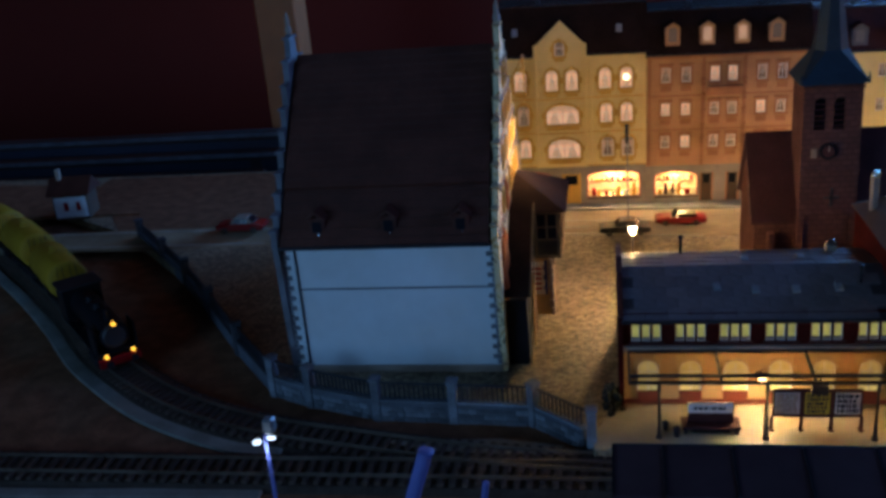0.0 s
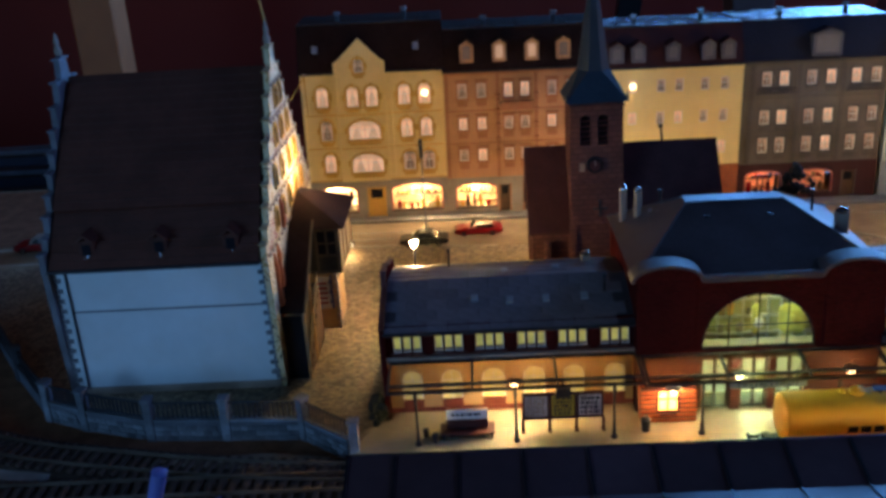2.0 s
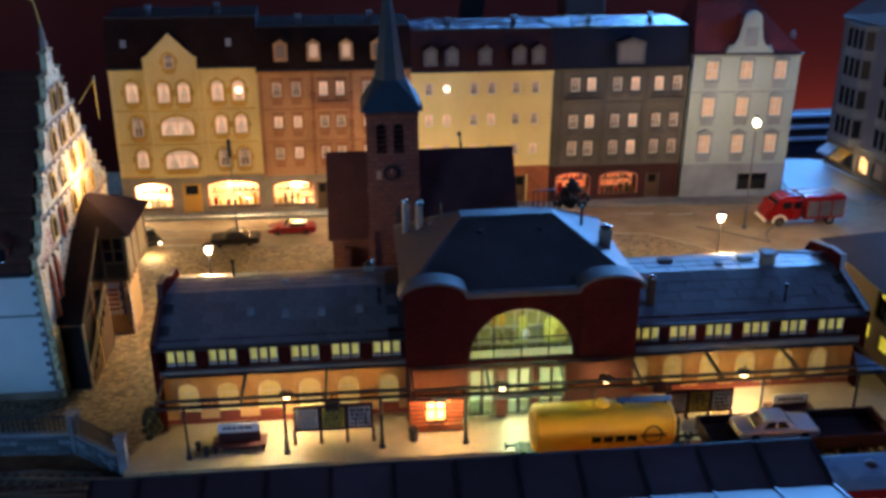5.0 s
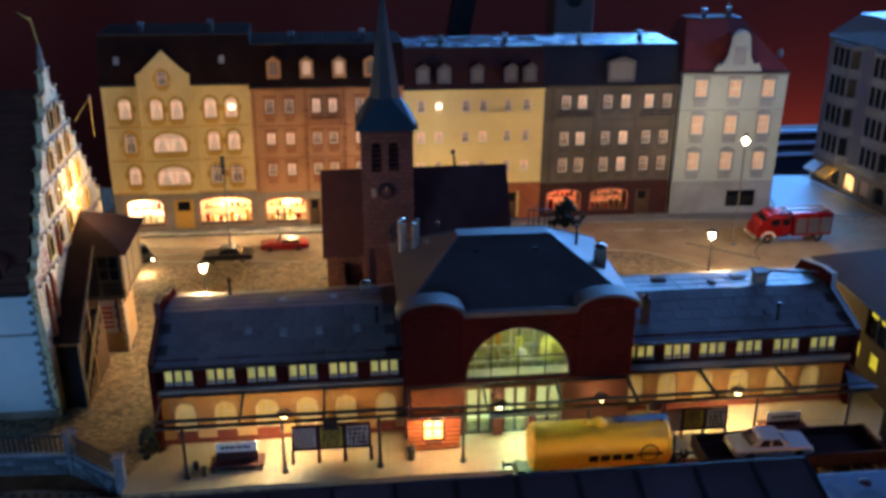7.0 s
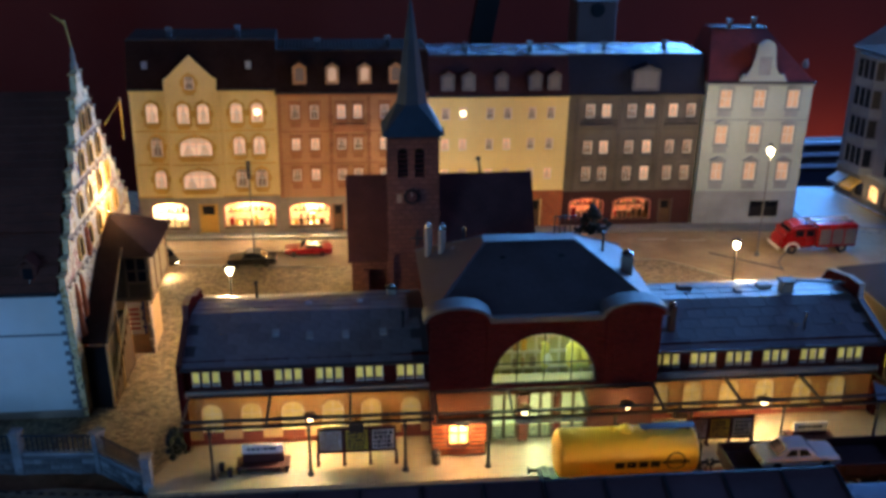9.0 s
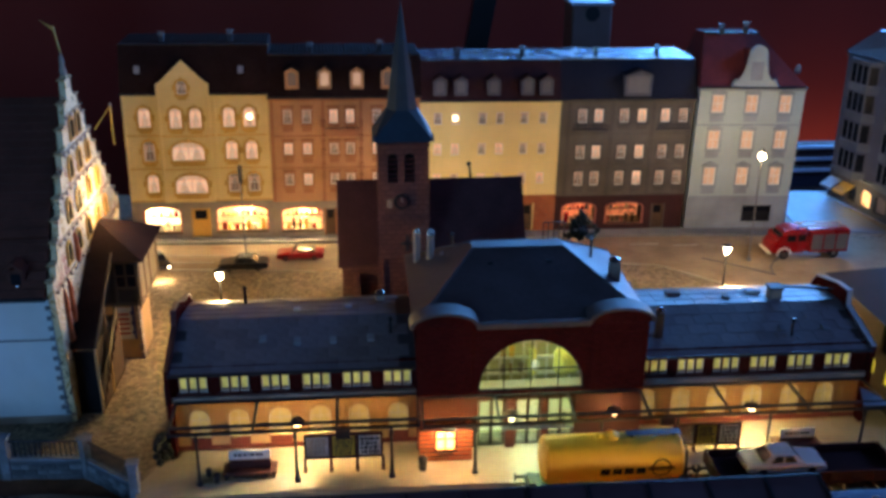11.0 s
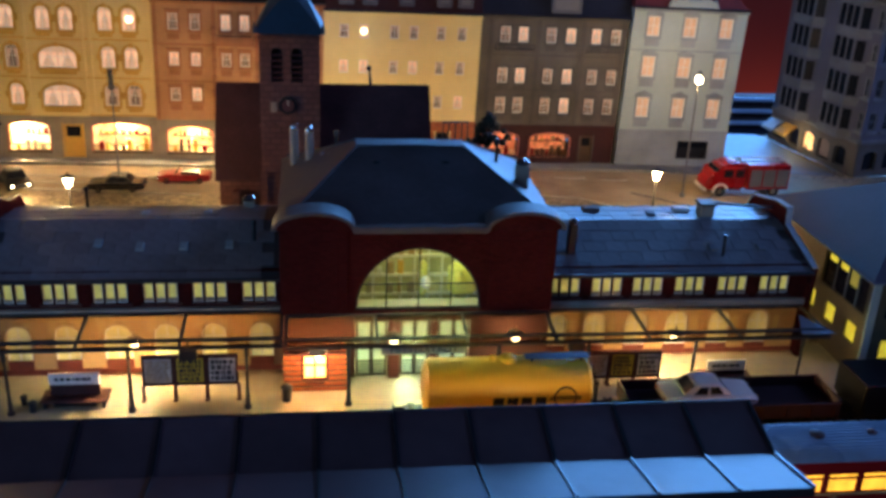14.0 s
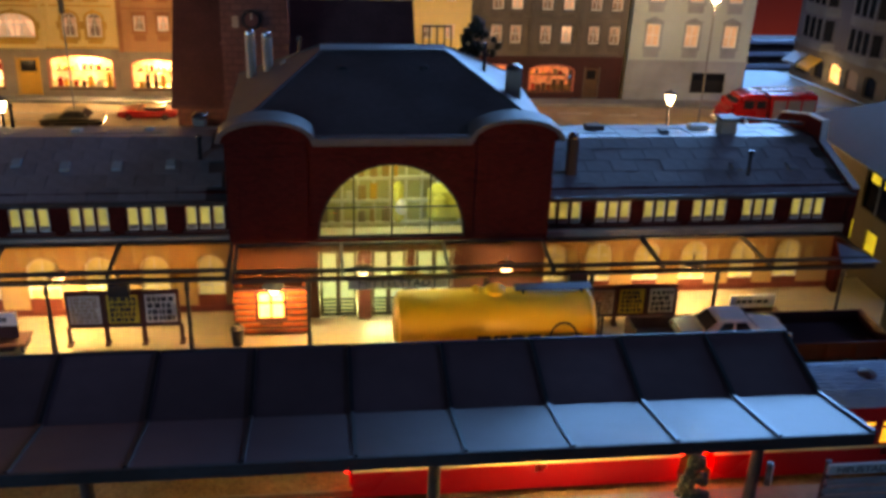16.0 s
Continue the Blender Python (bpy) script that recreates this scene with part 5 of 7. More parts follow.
g = part("curved_gable", bm, M_WHITEHOUSE, hw, "pale curved gable with a window")
part("pane", boxes((48, 62, -0.5, 0, 155.5, 174.5)), M_BLUETRIM, g)
part("gable_roof", boxes((47, 63, 2.05, 28, 150, 184, 1)), M_TILERED, hw)
for p0, p1 in (((32, -1, 149.5), (35.5, -1, 157)), ((78, -1, 149.5), (74.5, -1, 157))):
    bm = B()
    rod(bm, p0, p1, 2.2, 1.6, seg=10)
    part("volute", bm, M_WHITEHOUSE, hw, smooth=True)
bm = B()
lathe(bm, (104, 14, 160), [(2.5, 0), (3.2, 3), (2.6, 6), (0.8, 9)], 10)
part("roof_finial", bm, M_ZINC, hw, "bluish metal finial on the roof edge", smooth=True)


# ---------- corner house by the back square ----------
def corner_house():
    h = thing("corner_house", "pale corner house with bay windows and a dark domed roof", "house", 482, 395, lie(482, 395), 0)
    h.scale = (1.053, 1.053, 1.053)

    def face(m, w, bays):
        plain = [x for x in range(10, int(w) - 4, 17) if all(abs(x - c) > 27 for c in bays)]
        floors = (46, 78, 110, 140)
        holes = [rect(x - 4.5, x + 4.5, z - 1, z + 17) for x in plain for z in floors]
        bm = B()
        slab(bm, rect(0, w, 34, 165), holes, 0, 3)
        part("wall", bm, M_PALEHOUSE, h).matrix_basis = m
        bm = B()
        slab(bm, rect(0, w, 0, 34), [arched(q, q + 16, 6, 25, 4) for q in range(8, int(w) - 18, 24)], -0.5, 3)
        g = part("ground_floor_wall", bm, M_GREYTRIM, h)
        g.matrix_basis = m
        part("shop_pane", boxes((5, w - 7, 3.05, 4, 5, 28)), M_CARGLASS, g)
        part("lit_shop_pane", boxes((56, 72, 2.0, 2.6, 7, 24)), L_SHOP, g, "brightly lit shop window")
        part("lit_shop_pane", boxes((80, 96, 2.0, 2.6, 7, 24)), L_DIM, g, "dimly lit shop window")
        for z in (34, 162):
            part("string_course", boxes((0, w, -2.4, -0.03, z - 1, z + 2.5, 0.3)), M_QUOIN, h).matrix_basis = m
        for hole in holes:
            x0, x1, z0, z1 = hole[0][0], hole[1][0], hole[0][1], hole[2][1]
            wn = window_part(h, x0, x1, z0, z1, 0.3, M_CARGLASS, M_QUOIN, bars=(2, 2), fw=1.2)
            wn.matrix_basis = m
            part("sill", boxes((x0 - 1.5, x1 + 1.5, -1.8, -0.04, z0 - 2.6, z0 - 0.5)), M_QUOIN, wn)
        # three-sided bays with pale parapets between dark windows
        for c in bays:
            plan = [(c - 22, -0.05), (c - 14, -9), (c + 14, -9), (c + 22, -0.05)]
            bm = B()
            extrude(bm, [(x, y, 35.5) for x, y in plan], (0, 0, 125))
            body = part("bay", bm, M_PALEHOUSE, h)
            body.matrix_basis = m
            for z in (34, 66, 98, 129, 158):
                bm = B()
                extrude(bm, [(c + (x - c) * 1.06, y * 1.12, z) for x, y in plan], (0, 0, 8 if z < 150 else 4))
                part("parapet", bm, M_QUOIN, body, "grey-blue parapet band")
            for z in floors:
                for u in (-9, 0, 9):
                    part("pane", boxes((c + u - 3.6, c + u + 3.6, -9.5, -9.05, z - 2, z + 17)), M_CARGLASS, body)
                for s in (-1, 1):
                    bm = B()
                    p, q = Vector((c + s * 15, -8.5, z - 2)), Vector((c + s * 20.5, -2.6, z - 2))
                    o = Vector((s * 0.35, -0.3, 0))
                    extrude(bm, [p + o, q + o, q + o + Vector((0, 0, 19)), p + o + Vector((0, 0, 19))], (s * 0.2, -0.2, 0))
                    part("pane", bm, M_CARGLASS, body)
                for u in (-13.4, -4.5, 4.5, 13.4):
                    part("mullion", boxes((c + u - 0.7, c + u + 0.7, -10.1, -9.55, z - 3, z + 18)), M_QUOIN, body)
        return w
    face(pose(-25 * MM, 132 * MM, 0, 0, 0, -79.3), 134, (34, 98))
    face(pose(0, 0, 0, 0, 0, 12), 110, (60,))
    bm = B()
    lathe(bm, (6, 10, 0), [(15, 164), (18, 166), (19, 176), (17, 188), (11, 200), (4, 209), (1, 222)], 16)
    part("corner_turret", bm, M_SLATEDARK, h, smooth=True)
    bm = B()
    e = [(-28, 136, 165), (-2, -3, 165), (112, 20, 165), (92, 160, 165)]
    r = [(-4, 116, 190), (18, 22, 190), (92, 36, 190), (76, 136, 190)]
    poly(bm, e + r, [(0, 1, 5, 4), (1, 2, 6, 5), (2, 3, 7, 6), (3, 0, 4, 7), (4, 5, 6, 7), (3, 2, 1, 0)])
    part("roof", bm, M_SLATEDARK, h)
    for u, am in ((3, M_PALEBLUE), (25, M_YELTRIM)):
        bm = B()
        extrude(bm, [(u, -0.6, 25), (u, -14, 17), (u, -14, 14.5), (u, -13.2, 14.5), (u, -13.2, 16.6), (u, -0.6, 24)], (19, 0, 0))
        a = part("awning", bm, am, h, "pale shop awning" if u < 9 else "ochre shop awning")
        a.matrix_basis = pose(-25 * MM, 132 * MM, 0, 0, 0, -79.3)


corner_house()


# ---------- church ----------
def church():
    c = thing("church", "dark sandstone model church with a green spire", "church", 1, 10, -3.5)
    # nave
    bm = B()
    for x0, x1 in ((-124, 27),):
        extrude(bm, [(x0, 194, -16), (x0, 270, -16), (x0, 270, 52), (x0, 232, 106), (x0, 194, 52)], (x1 - x0, 0, 0))
    part("nave_wall", bm, M_SAND, c)
    bm = B()
    extrude(bm, [(-127, 189, 49), (-127, 232, 109), (-127, 275, 49), (-127, 275, 47), (-127, 232, 106.8), (-127, 189, 47)], (157, 0, 0))
    part("nave_roof", bm, M_NAVE, c)
    for x in (-112, -20, 0, 18):
        part("buttress", boxes((x - 2.5, x + 2.5, 188, 193.9, -15, 40, 0.6)), M_SAND, c)
    # tower
    x0, x1, y0, y1 = -93, -52, 188, 229
    bm = B()
    holes = [arched(-85, -77, 120, 144), arched(-71.5, -63.5, 120, 144)]
    slab(bm, rect(x0, x1, -14, 155), holes, y0, y0 + 3)
    part("tower_wall", bm, M_SAND, c)
    for q in ((x0, x1, y1 - 3, y1, -14, 155), (x0, x0 + 3, y0 + 3.05, y1 - 3.05, -14, 155), (x1 - 3, x1, y0 + 3.05, y1 - 3.05, -14, 155)):
        part("tower_wall", boxes(q), M_SAND, c)
    # black panel painted for the shade inside the belfry
    part("belfry_shade", boxes((x0 + 4, x1 - 4, y0 + 8, y0 + 9, 100, 150)), M_BLACK, c)
    for a, b in ((-85, -77), (-71.5, -63.5)):
        for z in range(122, 140, 4):
            part("louvre", boxes((a + 0.3, b - 0.3, y0 + 1, y0 + 3, z, z + 1.2)), M_ROOFMAROON, c)
    for z in (54, 88, 150):
        part("string_course", boxes((x0 - 1, x1 + 1, y0 - 1.2, y0 - 0.03, z, z + 2.2, 0.3)), M_SAND, c)
    for a in (x0 - 1, x1 - 4):
        part("corner_pier", boxes((a, a + 5, y0 - 1.6, y0 - 0.04, -13, 54, 0.4)), M_SAND, c)
    bm = B()
    rod(bm, (-74, y0 - 1.6, 104), (-74, y0 - 0.03, 104), 6.4, seg=24)
    clk = part("clock", bm, M_BLACK, c, "dark round tower clock", smooth=True)
    bm = B()
    rod(bm, (-74, y0 - 2.1, 104), (-74, y0 - 1.65, 104), 4.2, seg=20)
    part("clock_dial", bm, M_OXIDE, clk)
    part("clock_hand", boxes((-74.4, -73.6, y0 - 2.5, y0 - 2.15, 104, 108)), M_TRIM, clk)
    part("window", boxes((-86, -82, y0 - 0.9, y0 - 0.04, 99, 106, 0.3)), L_DIM, c, "small pink-lit tower window")
    part("wall_cross", boxes((-75.5, -64.5, y0 - 0.8, y0 - 0.05, 67, 68.6), (-71, -69, y0 - 0.8, y0 - 0.05, 61, 75)), M_IRON, c, "dark iron cross on the tower")
    # spire: broad foot, then steep
    cx, cy = -72.5, 208.5
    bm = B()
    e = [(cx + s * 24, cy + t * 24, 154) for s, t in ((-1, -1), (1, -1), (1, 1), (-1, 1))]
    k = [(cx + 13 * math.cos(math.pi * (i + 0.5) / 4), cy + 13 * math.sin(math.pi * (i + 0.5) / 4), 176) for i in range(8)]
    tip = [(cx, cy, 262)]
    v = [bm.verts.new(p) for p in e + k + tip]
    for i in range(8):
        bm.faces.new((v[4 + i], v[4 + (i + 1) % 8], v[12]))
    # k index 0 lies at 22.5 degrees; corners: 0 at 225, 1 at 315, 2 at 45, 3 at 135
    cor = {2: (0, 1), 3: (2, 3), 0: (4, 5), 1: (6, 7)}
    k_ = lambda i: v[4 + i % 8]
    order = [2, 3, 0, 1]
    first = {2: 0, 3: 2, 0: 4, 1: 6}
    for n, q in enumerate(order):
        f = first[q]
        nxt = order[(n + 1) % 4]
        bm.faces.new((v[q], k_(f + 1), k_(f)))
        bm.faces.new((v[q], v[nxt], k_(first[nxt]), k_(f + 1)))
    bm.faces.new([v[0], v[1], v[2], v[3]])
    part("spire", bm, M_COPPER, c, "weathered green copper spire")
    for x, y in ((cx - 23, cy - 23), (cx + 23, cy - 23)):
        bm = B()
        lathe(bm, (x, y, 154), [(1.2, 0), (1.2, 3), (0.2, 8)], 6)
        part("pinnacle", bm, M_COPPER, c)
    # weather cock stump on the nave ridge and a low vestry
    bm = B()
    rod(bm, (-14, 232, 109.2), (-15, 232, 120), 1.2, 0.6)
    ball(bm, (-15.5, 232, 121), 2)
    part("ridge_finial", bm, M_IRON, c)
    bm = B()
    extrude(bm, [(-20, 168, -14), (-20, 188, -14), (-20, 188, 52), (-20, 168, 46)], (44, 0, 0))
    part("vestry", bm, M_SLATEDARK, c)


church()
# ---------- gabled town hall with the covered stair ----------
def town_hall():
    h = thing("town_hall", "gabled town hall with whitewashed wall and brown roof", "town hall")
    x0, x1, y0, y1 = -448, -306, 50, 218
    part("front_wall", boxes((x0, x1, y0, y0 + 4, -4, 95, 0.4)), M_WHITEWALL, h, "whitewashed blank front wall")
    part("back_wall", boxes((x0, x1, y1 - 4, y1, 0, 95)), M_WHITEWALL, h)
    part("wall_band", boxes((x0 + 8, x1 - 4, y0 - 0.7, y0 - 0.03, 60.5, 61.6)), M_QUOIN, h)
    part("plinth", boxes((x0 - 1, x1 + 1, y0 - 1.6, y0 - 0.04, -4, 4, 0.4)), M_TRIM, h)
    bm = B()
    rod(bm, (x0 + 9, y0 - 1.2, 4.2), (x0 + 9, y0 - 1.2, 93), 0.7, seg=8)
    part("downpipe", bm, M_IRON, h, smooth=True)
    for side, xa in ((-1, x0 - 1), (1, x1 + 1)):
        for i in range(24):
            w = 6.0 if i % 2 else 3.2
            a = xa if side < 0 else xa - w
            part("quoin", boxes((a, a + w, y0 - 1.1, y0 - 0.05, 5 + i * 3.7, 5 + i * 3.7 + 3.1, 0.2)), M_QUOIN, h)
    # roof: a flatter skirt below, the steep main roof above
    for sgn in (1, -1):
        f = (lambda y: y) if sgn == 1 else (lambda y: y0 + y1 - y)
        bm = B()
        extrude(bm, [(x0 + 2, f(42), 94), (x0 + 2, f(70), 128), (x0 + 2, f(72), 126), (x0 + 2, f(46), 92)], (x1 - x0 - 4, 0, 0))
        part("roof_skirt", bm, M_TILE, h)
        bm = B()
        extrude(bm, [(x0 + 2, f(66), 127.5), (x0 + 2, f(134), 204), (x0 + 2, f(134), 201), (x0 + 2, f(68), 125.2)], (x1 - x0 - 4, 0, 0))
        part("main_roof", bm, M_TILE, h)
    # courses of tiles as thin ledges
    for i in range(1, 16):
        t = i / 16
        y, z = 66 + 68 * t, 127.5 + 76.5 * t
        part("tile_course", boxes((x0 + 3, x1 - 3, y - 0.9, y - 0.1, z - 0.5, z + 0.25)), M_TILE, h)
    for i in range(1, 7):
        t = i / 7
        part("tile_course", boxes((x0 + 3, x1 - 3, 42 + 28 * t - 0.8, 42 + 28 * t, 94 + 34 * t - 0.4, 94 + 34 * t + 0.35)), M_TILE, h)
    part("eave_gutter", boxes((x0 + 1, x1 - 1, 40, 42.2, 92.5, 94.6, 0.4)), M_IRON, h)
    for x in (-421, -373, -326):
        d = part("dormer", boxes((x - 5, x + 5, 49, 66, 98, 112, 0.4)), M_TILE, h)
        part("dormer_pane", boxes((x - 3, x + 3, 48.3, 48.95, 101, 109)), M_CARGLASS, d)
        bm = B()
        extrude(bm, [(x - 7, 46, 111), (x, 46, 117), (x + 7, 46, 111), (x + 6, 46, 110), (x, 46, 115), (x - 6, 46, 110)], (0, 26, 0))
        part("dormer_roof", bm, M_TILE, d)
        bm = B()
        ball(bm, (x + 1, 47.9, 100.5), 1.1)
        part("finial", bm, M_CHROME, d)
    # two stepped and scrolled gables
    steps = [(44, 94), (44, 104), (52, 104), (54, 112), (61, 114), (62, 124), (70, 126), (71, 136), (79, 138), (80, 148), (88, 150), (89, 160), (97, 162), (98, 173), (106, 175), (107, 187), (116, 189), (118, 202), (126, 204), (128, 216), (134, 219)]
    prof = steps + [(268 - y, z) for y, z in steps[-2::-1]]
    for xa, m in ((x0 - 4, M_QUOIN), (x1, M_MURAL)):
        bm = B()
        slab(bm, [(50, -5), (218, -5)] + [(y, z) for y, z in prof[::-1]], [], 0, 4)
        g = part("gable", bm, m, h, "cream plaster gable with stepped outline")
        g.matrix_basis = Matrix.Translation((xa * MM, 0, 0)) @ Matrix(((0, 1, 0, 0), (1, 0, 0, 0), (0, 0, 1, 0), (0, 0, 0, 1)))
        out = xa + 4 if xa > -400 else xa
        s = 1 if xa > -400 else -1
        for (ya, za), (yb, zb) in zip(prof, prof[1:]):
            if abs(zb - za) < 4:
                continue
            yc, zt = ((ya, zb) if zb > za else (yb, za))
            c = part("coping", boxes((xa - 0.8, xa + 4.8, yc - 1.2 if zb > za else yc - 6, yc + 6 if zb > za else yc + 1.2, zt + 0.1, zt + 1.4, 0.3)), M_CREAM if xa > -400 else M_QUOIN, g)
            c.matrix_parent_inverse = g.matrix_basis.inverted()
        bm = B()
        lathe(bm, (xa + 2, 134, 219), [(2.2, 0), (2.6, 3), (1.4, 6), (1.8, 9), (0.4, 15)], 10)
        fin = part("pinnacle", bm, M_TRIM, h, smooth=True)
    # weather vane
    bm = B()
    rod(bm, (-304, 134, 234), (-306, 132, 252), 0.5, seg=6)
    rod(bm, (-306, 132, 250), (-313, 129, 256), 0.9, 0.2, seg=6)
    part("weather_vane", bm, M_YELTRIM, h)
    # ledges, framed windows and paintings on the lit gable
    X = x1 + 4
    for z in (96, 122, 148, 172, 194):
        half = 90 - (z - 94) * 0.68
        part("ledge", boxes((X + 0.02, X + 1.1, 134 - half, 134 + half, z, z + 1.0, 0.3)), M_CREAM, h)
        n = max(2, int(half / 5))
        for i in range(n):
            y = 134 - half + (i + 0.5) * 2 * half / n
            part("dentil", boxes((X + 0.03, X + 1.3, y - 0.9, y + 0.9, z - 2.2, z - 0.1)), M_TRIM, h)
    for z, ys in ((102, (84, 108, 134, 160, 184)), (128, (96, 120, 148, 172)), (153, (112, 134, 156)), (177, (126, 142))):
        for y in ys:
            bm = B()
            slab(bm, arched(y - 5.6, y + 5.6, z - 1, z + 16, 5.6), [arched(y - 3.8, y + 3.8, z + 0.5, z + 14, 3.8)], 0, 1.4)
            fr = part("window", bm, M_YELTRIM, h, "ochre arched window surround")
            fr.matrix_basis = Matrix.Translation(((X + 1.5) * MM, 0, 0)) @ Matrix(((0, -1, 0, 0), (1, 0, 0, 0), (0, 0, 1, 0), (0, 0, 0, 1)))
            bm = B()
            slab(bm, arched(y - 4, y + 4, z + 0.3, z + 14.2, 4), [], 0.9, 1.3)
            part("pane", bm, M_CARGLASS, fr)
    for y0_, z0_, z1_ in ((58, 40, 92), (70, 60, 94), (96, 96, 118)):
        bm = B()
        lathe(bm, (X + 0.8, y0_ + 4, z0_), [(1.0, 0), (2.6, (z1_ - z0_) * 0.3), (1.6, (z1_ - z0_) * 0.6), (2.2, (z1_ - z0_) * 0.8), (0.4, z1_ - z0_)], 8)
        part("painted_relief", bm, P_ORANGE, h, "faded red and orange wall relief", smooth=True)
    # the arm is real; the faint globe at its tip is an addition
    bm = B()
    rod(bm, (X - 2, 190, 166), (X + 8, 203, 181), 0.6, seg=6)
    rod(bm, (X + 8, 203, 181), (X + 9, 198, 152), 1.0, 0.5, seg=6)
    arm = part("lamp_arm", bm, M_YELTRIM, h, "orange wall arm with a small added globe")
    bm = B()
    ball(bm, (X + 8, 203, 182), 1.4)
    part("added_globe", bm, L_DIM, arm).visible_shadow = False
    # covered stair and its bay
    # solid black block fills the open stair, standing in for the shade inside
    st = part("stair_house", boxes((-301.9, -288, 60, 118, -3, 46)), M_BLACK, h, "black box for the shade inside the covered stair")
    bm = B()
    extrude(bm, [(-303, 56, 50), (-303, 121, 92), (-303, 121, 93.5), (-303, 56, 51.5)], (17.5, 0, 0))
    part("stair_roof", bm, M_ROOFBLACK, st)
    bm = B()
    extrude(bm, [(-285.4, 56, 50), (-285.4, 121, 92), (-285.4, 121, 93.8), (-285.4, 56, 51.8)], (1.2, 0, 0))
    part("stair_edge", bm, M_POSTYEL, st, "olive timber edge of the stair roof")
    for i in range(9):
        y = 62 + i * 7
        part("stair_tread", boxes((-301.5, -286.5, y, y + 6.8, -3, 2 + i * 4.6)), M_WOOD, st)
    for y, zt in ((58, 49), (88, 69)):
        part("stair_post", boxes((-287, -285.6, y, y + 1.6, -3, zt)), M_CREAM, st)
    bm = B()
    extrude(bm, [(-286.6, 60, 6), (-286.6, 118, 44), (-286.6, 118, 54), (-286.6, 60, 17)], (0.8, 0, 0))
    part("stair_balustrade", bm, M_BAY, st, "dark timber parapet of the stair")
    b = part("bay", boxes((-301.9, -268, 120, 184, 52, 88, 0.5)), M_BAY, h, "dark timbered bay beside the gable")
    part("bay_beam", boxes((-302, -267, 119.2, 119.95, 52, 54), (-302, -267, 119.2, 119.95, 85, 88), (-269.6, -267.6, 119.2, 119.95, 54, 85), (-285, -283.2, 119.2, 119.95, 54, 85), (-283.2, -269.6, 119.3, 119.95, 65, 66.6), (-277, -275.8, 119.3, 119.95, 66.6, 85), (-283.2, -269.6, 119.3, 119.95, 75, 76)), M_POSTYEL, b, "pale greenish timber framing")
    for xa_, xb_ in ((-282.8, -277.4), (-275.4, -270)):
        part("bay_window", boxes((xa_, xb_, 119.5, 119.9, 67.2, 84.4)), M_CARGLASS, b)
    part("bay_side_wall", boxes((-267.95, -267.4, 121, 183, 52.5, 87.5)), M_POSTYEL, b)
    part("bay_side_beam", boxes((-267.35, -266.6, 120, 184, 52, 54), (-267.35, -266.6, 120, 184, 85, 88), *[(-267.35, -266.6, y, y + 2, 54, 85) for y in (121, 138, 155, 181)]), M_WOOD, b)
    part("bay_foot", boxes((-301.8, -276, 142, 180, -4, 51.9, 0.5)), M_CREAM, b)
    for k in range(3):
        part("bay_bracket", boxes((-276 + k * 2.6, -273.5 + k * 2.6, 143, 146, 38 + k * 4.5, 51.9, 0.3)), M_WOOD, b)
    part("poster", boxes((-292, -279.5, 141.3, 141.9, 14, 40)), P_WHITE, b, "white poster with red and blue marks on the wall")
    for z in (18, 22, 26, 30, 34):
        part("poster_bar", boxes((-291, -283.5, 140.9, 141.25, z, z + 1.8)), M_RED, b)
    for z in range(14, 40, 4):
        part("poster_edge", boxes((-282.5 + (z % 8) * 0.25, -279, 140.8, 141.25, z, z + 3.6)), P_BLUE, b)
    for i in range(7):
        part("foot_quoin", boxes((-278.4 if i % 2 else -277.4, -274.6, 140.6, 147, -3 + i * 6.6, 3 + i * 6.6, 0.4)), M_TRIM, b)
    bm = B()
    poly(bm, [(-304, 114, 88.1), (-262, 114, 88.1), (-262, 190, 88.1), (-304, 190, 88.1), (-299, 148, 108), (-297, 156, 108)], [(0, 1, 4), (1, 2, 5, 4), (2, 3, 5), (3, 0, 4, 5), (3, 2, 1, 0)])
    part("bay_roof", bm, M_ROOFBLACK, b)


town_hall()


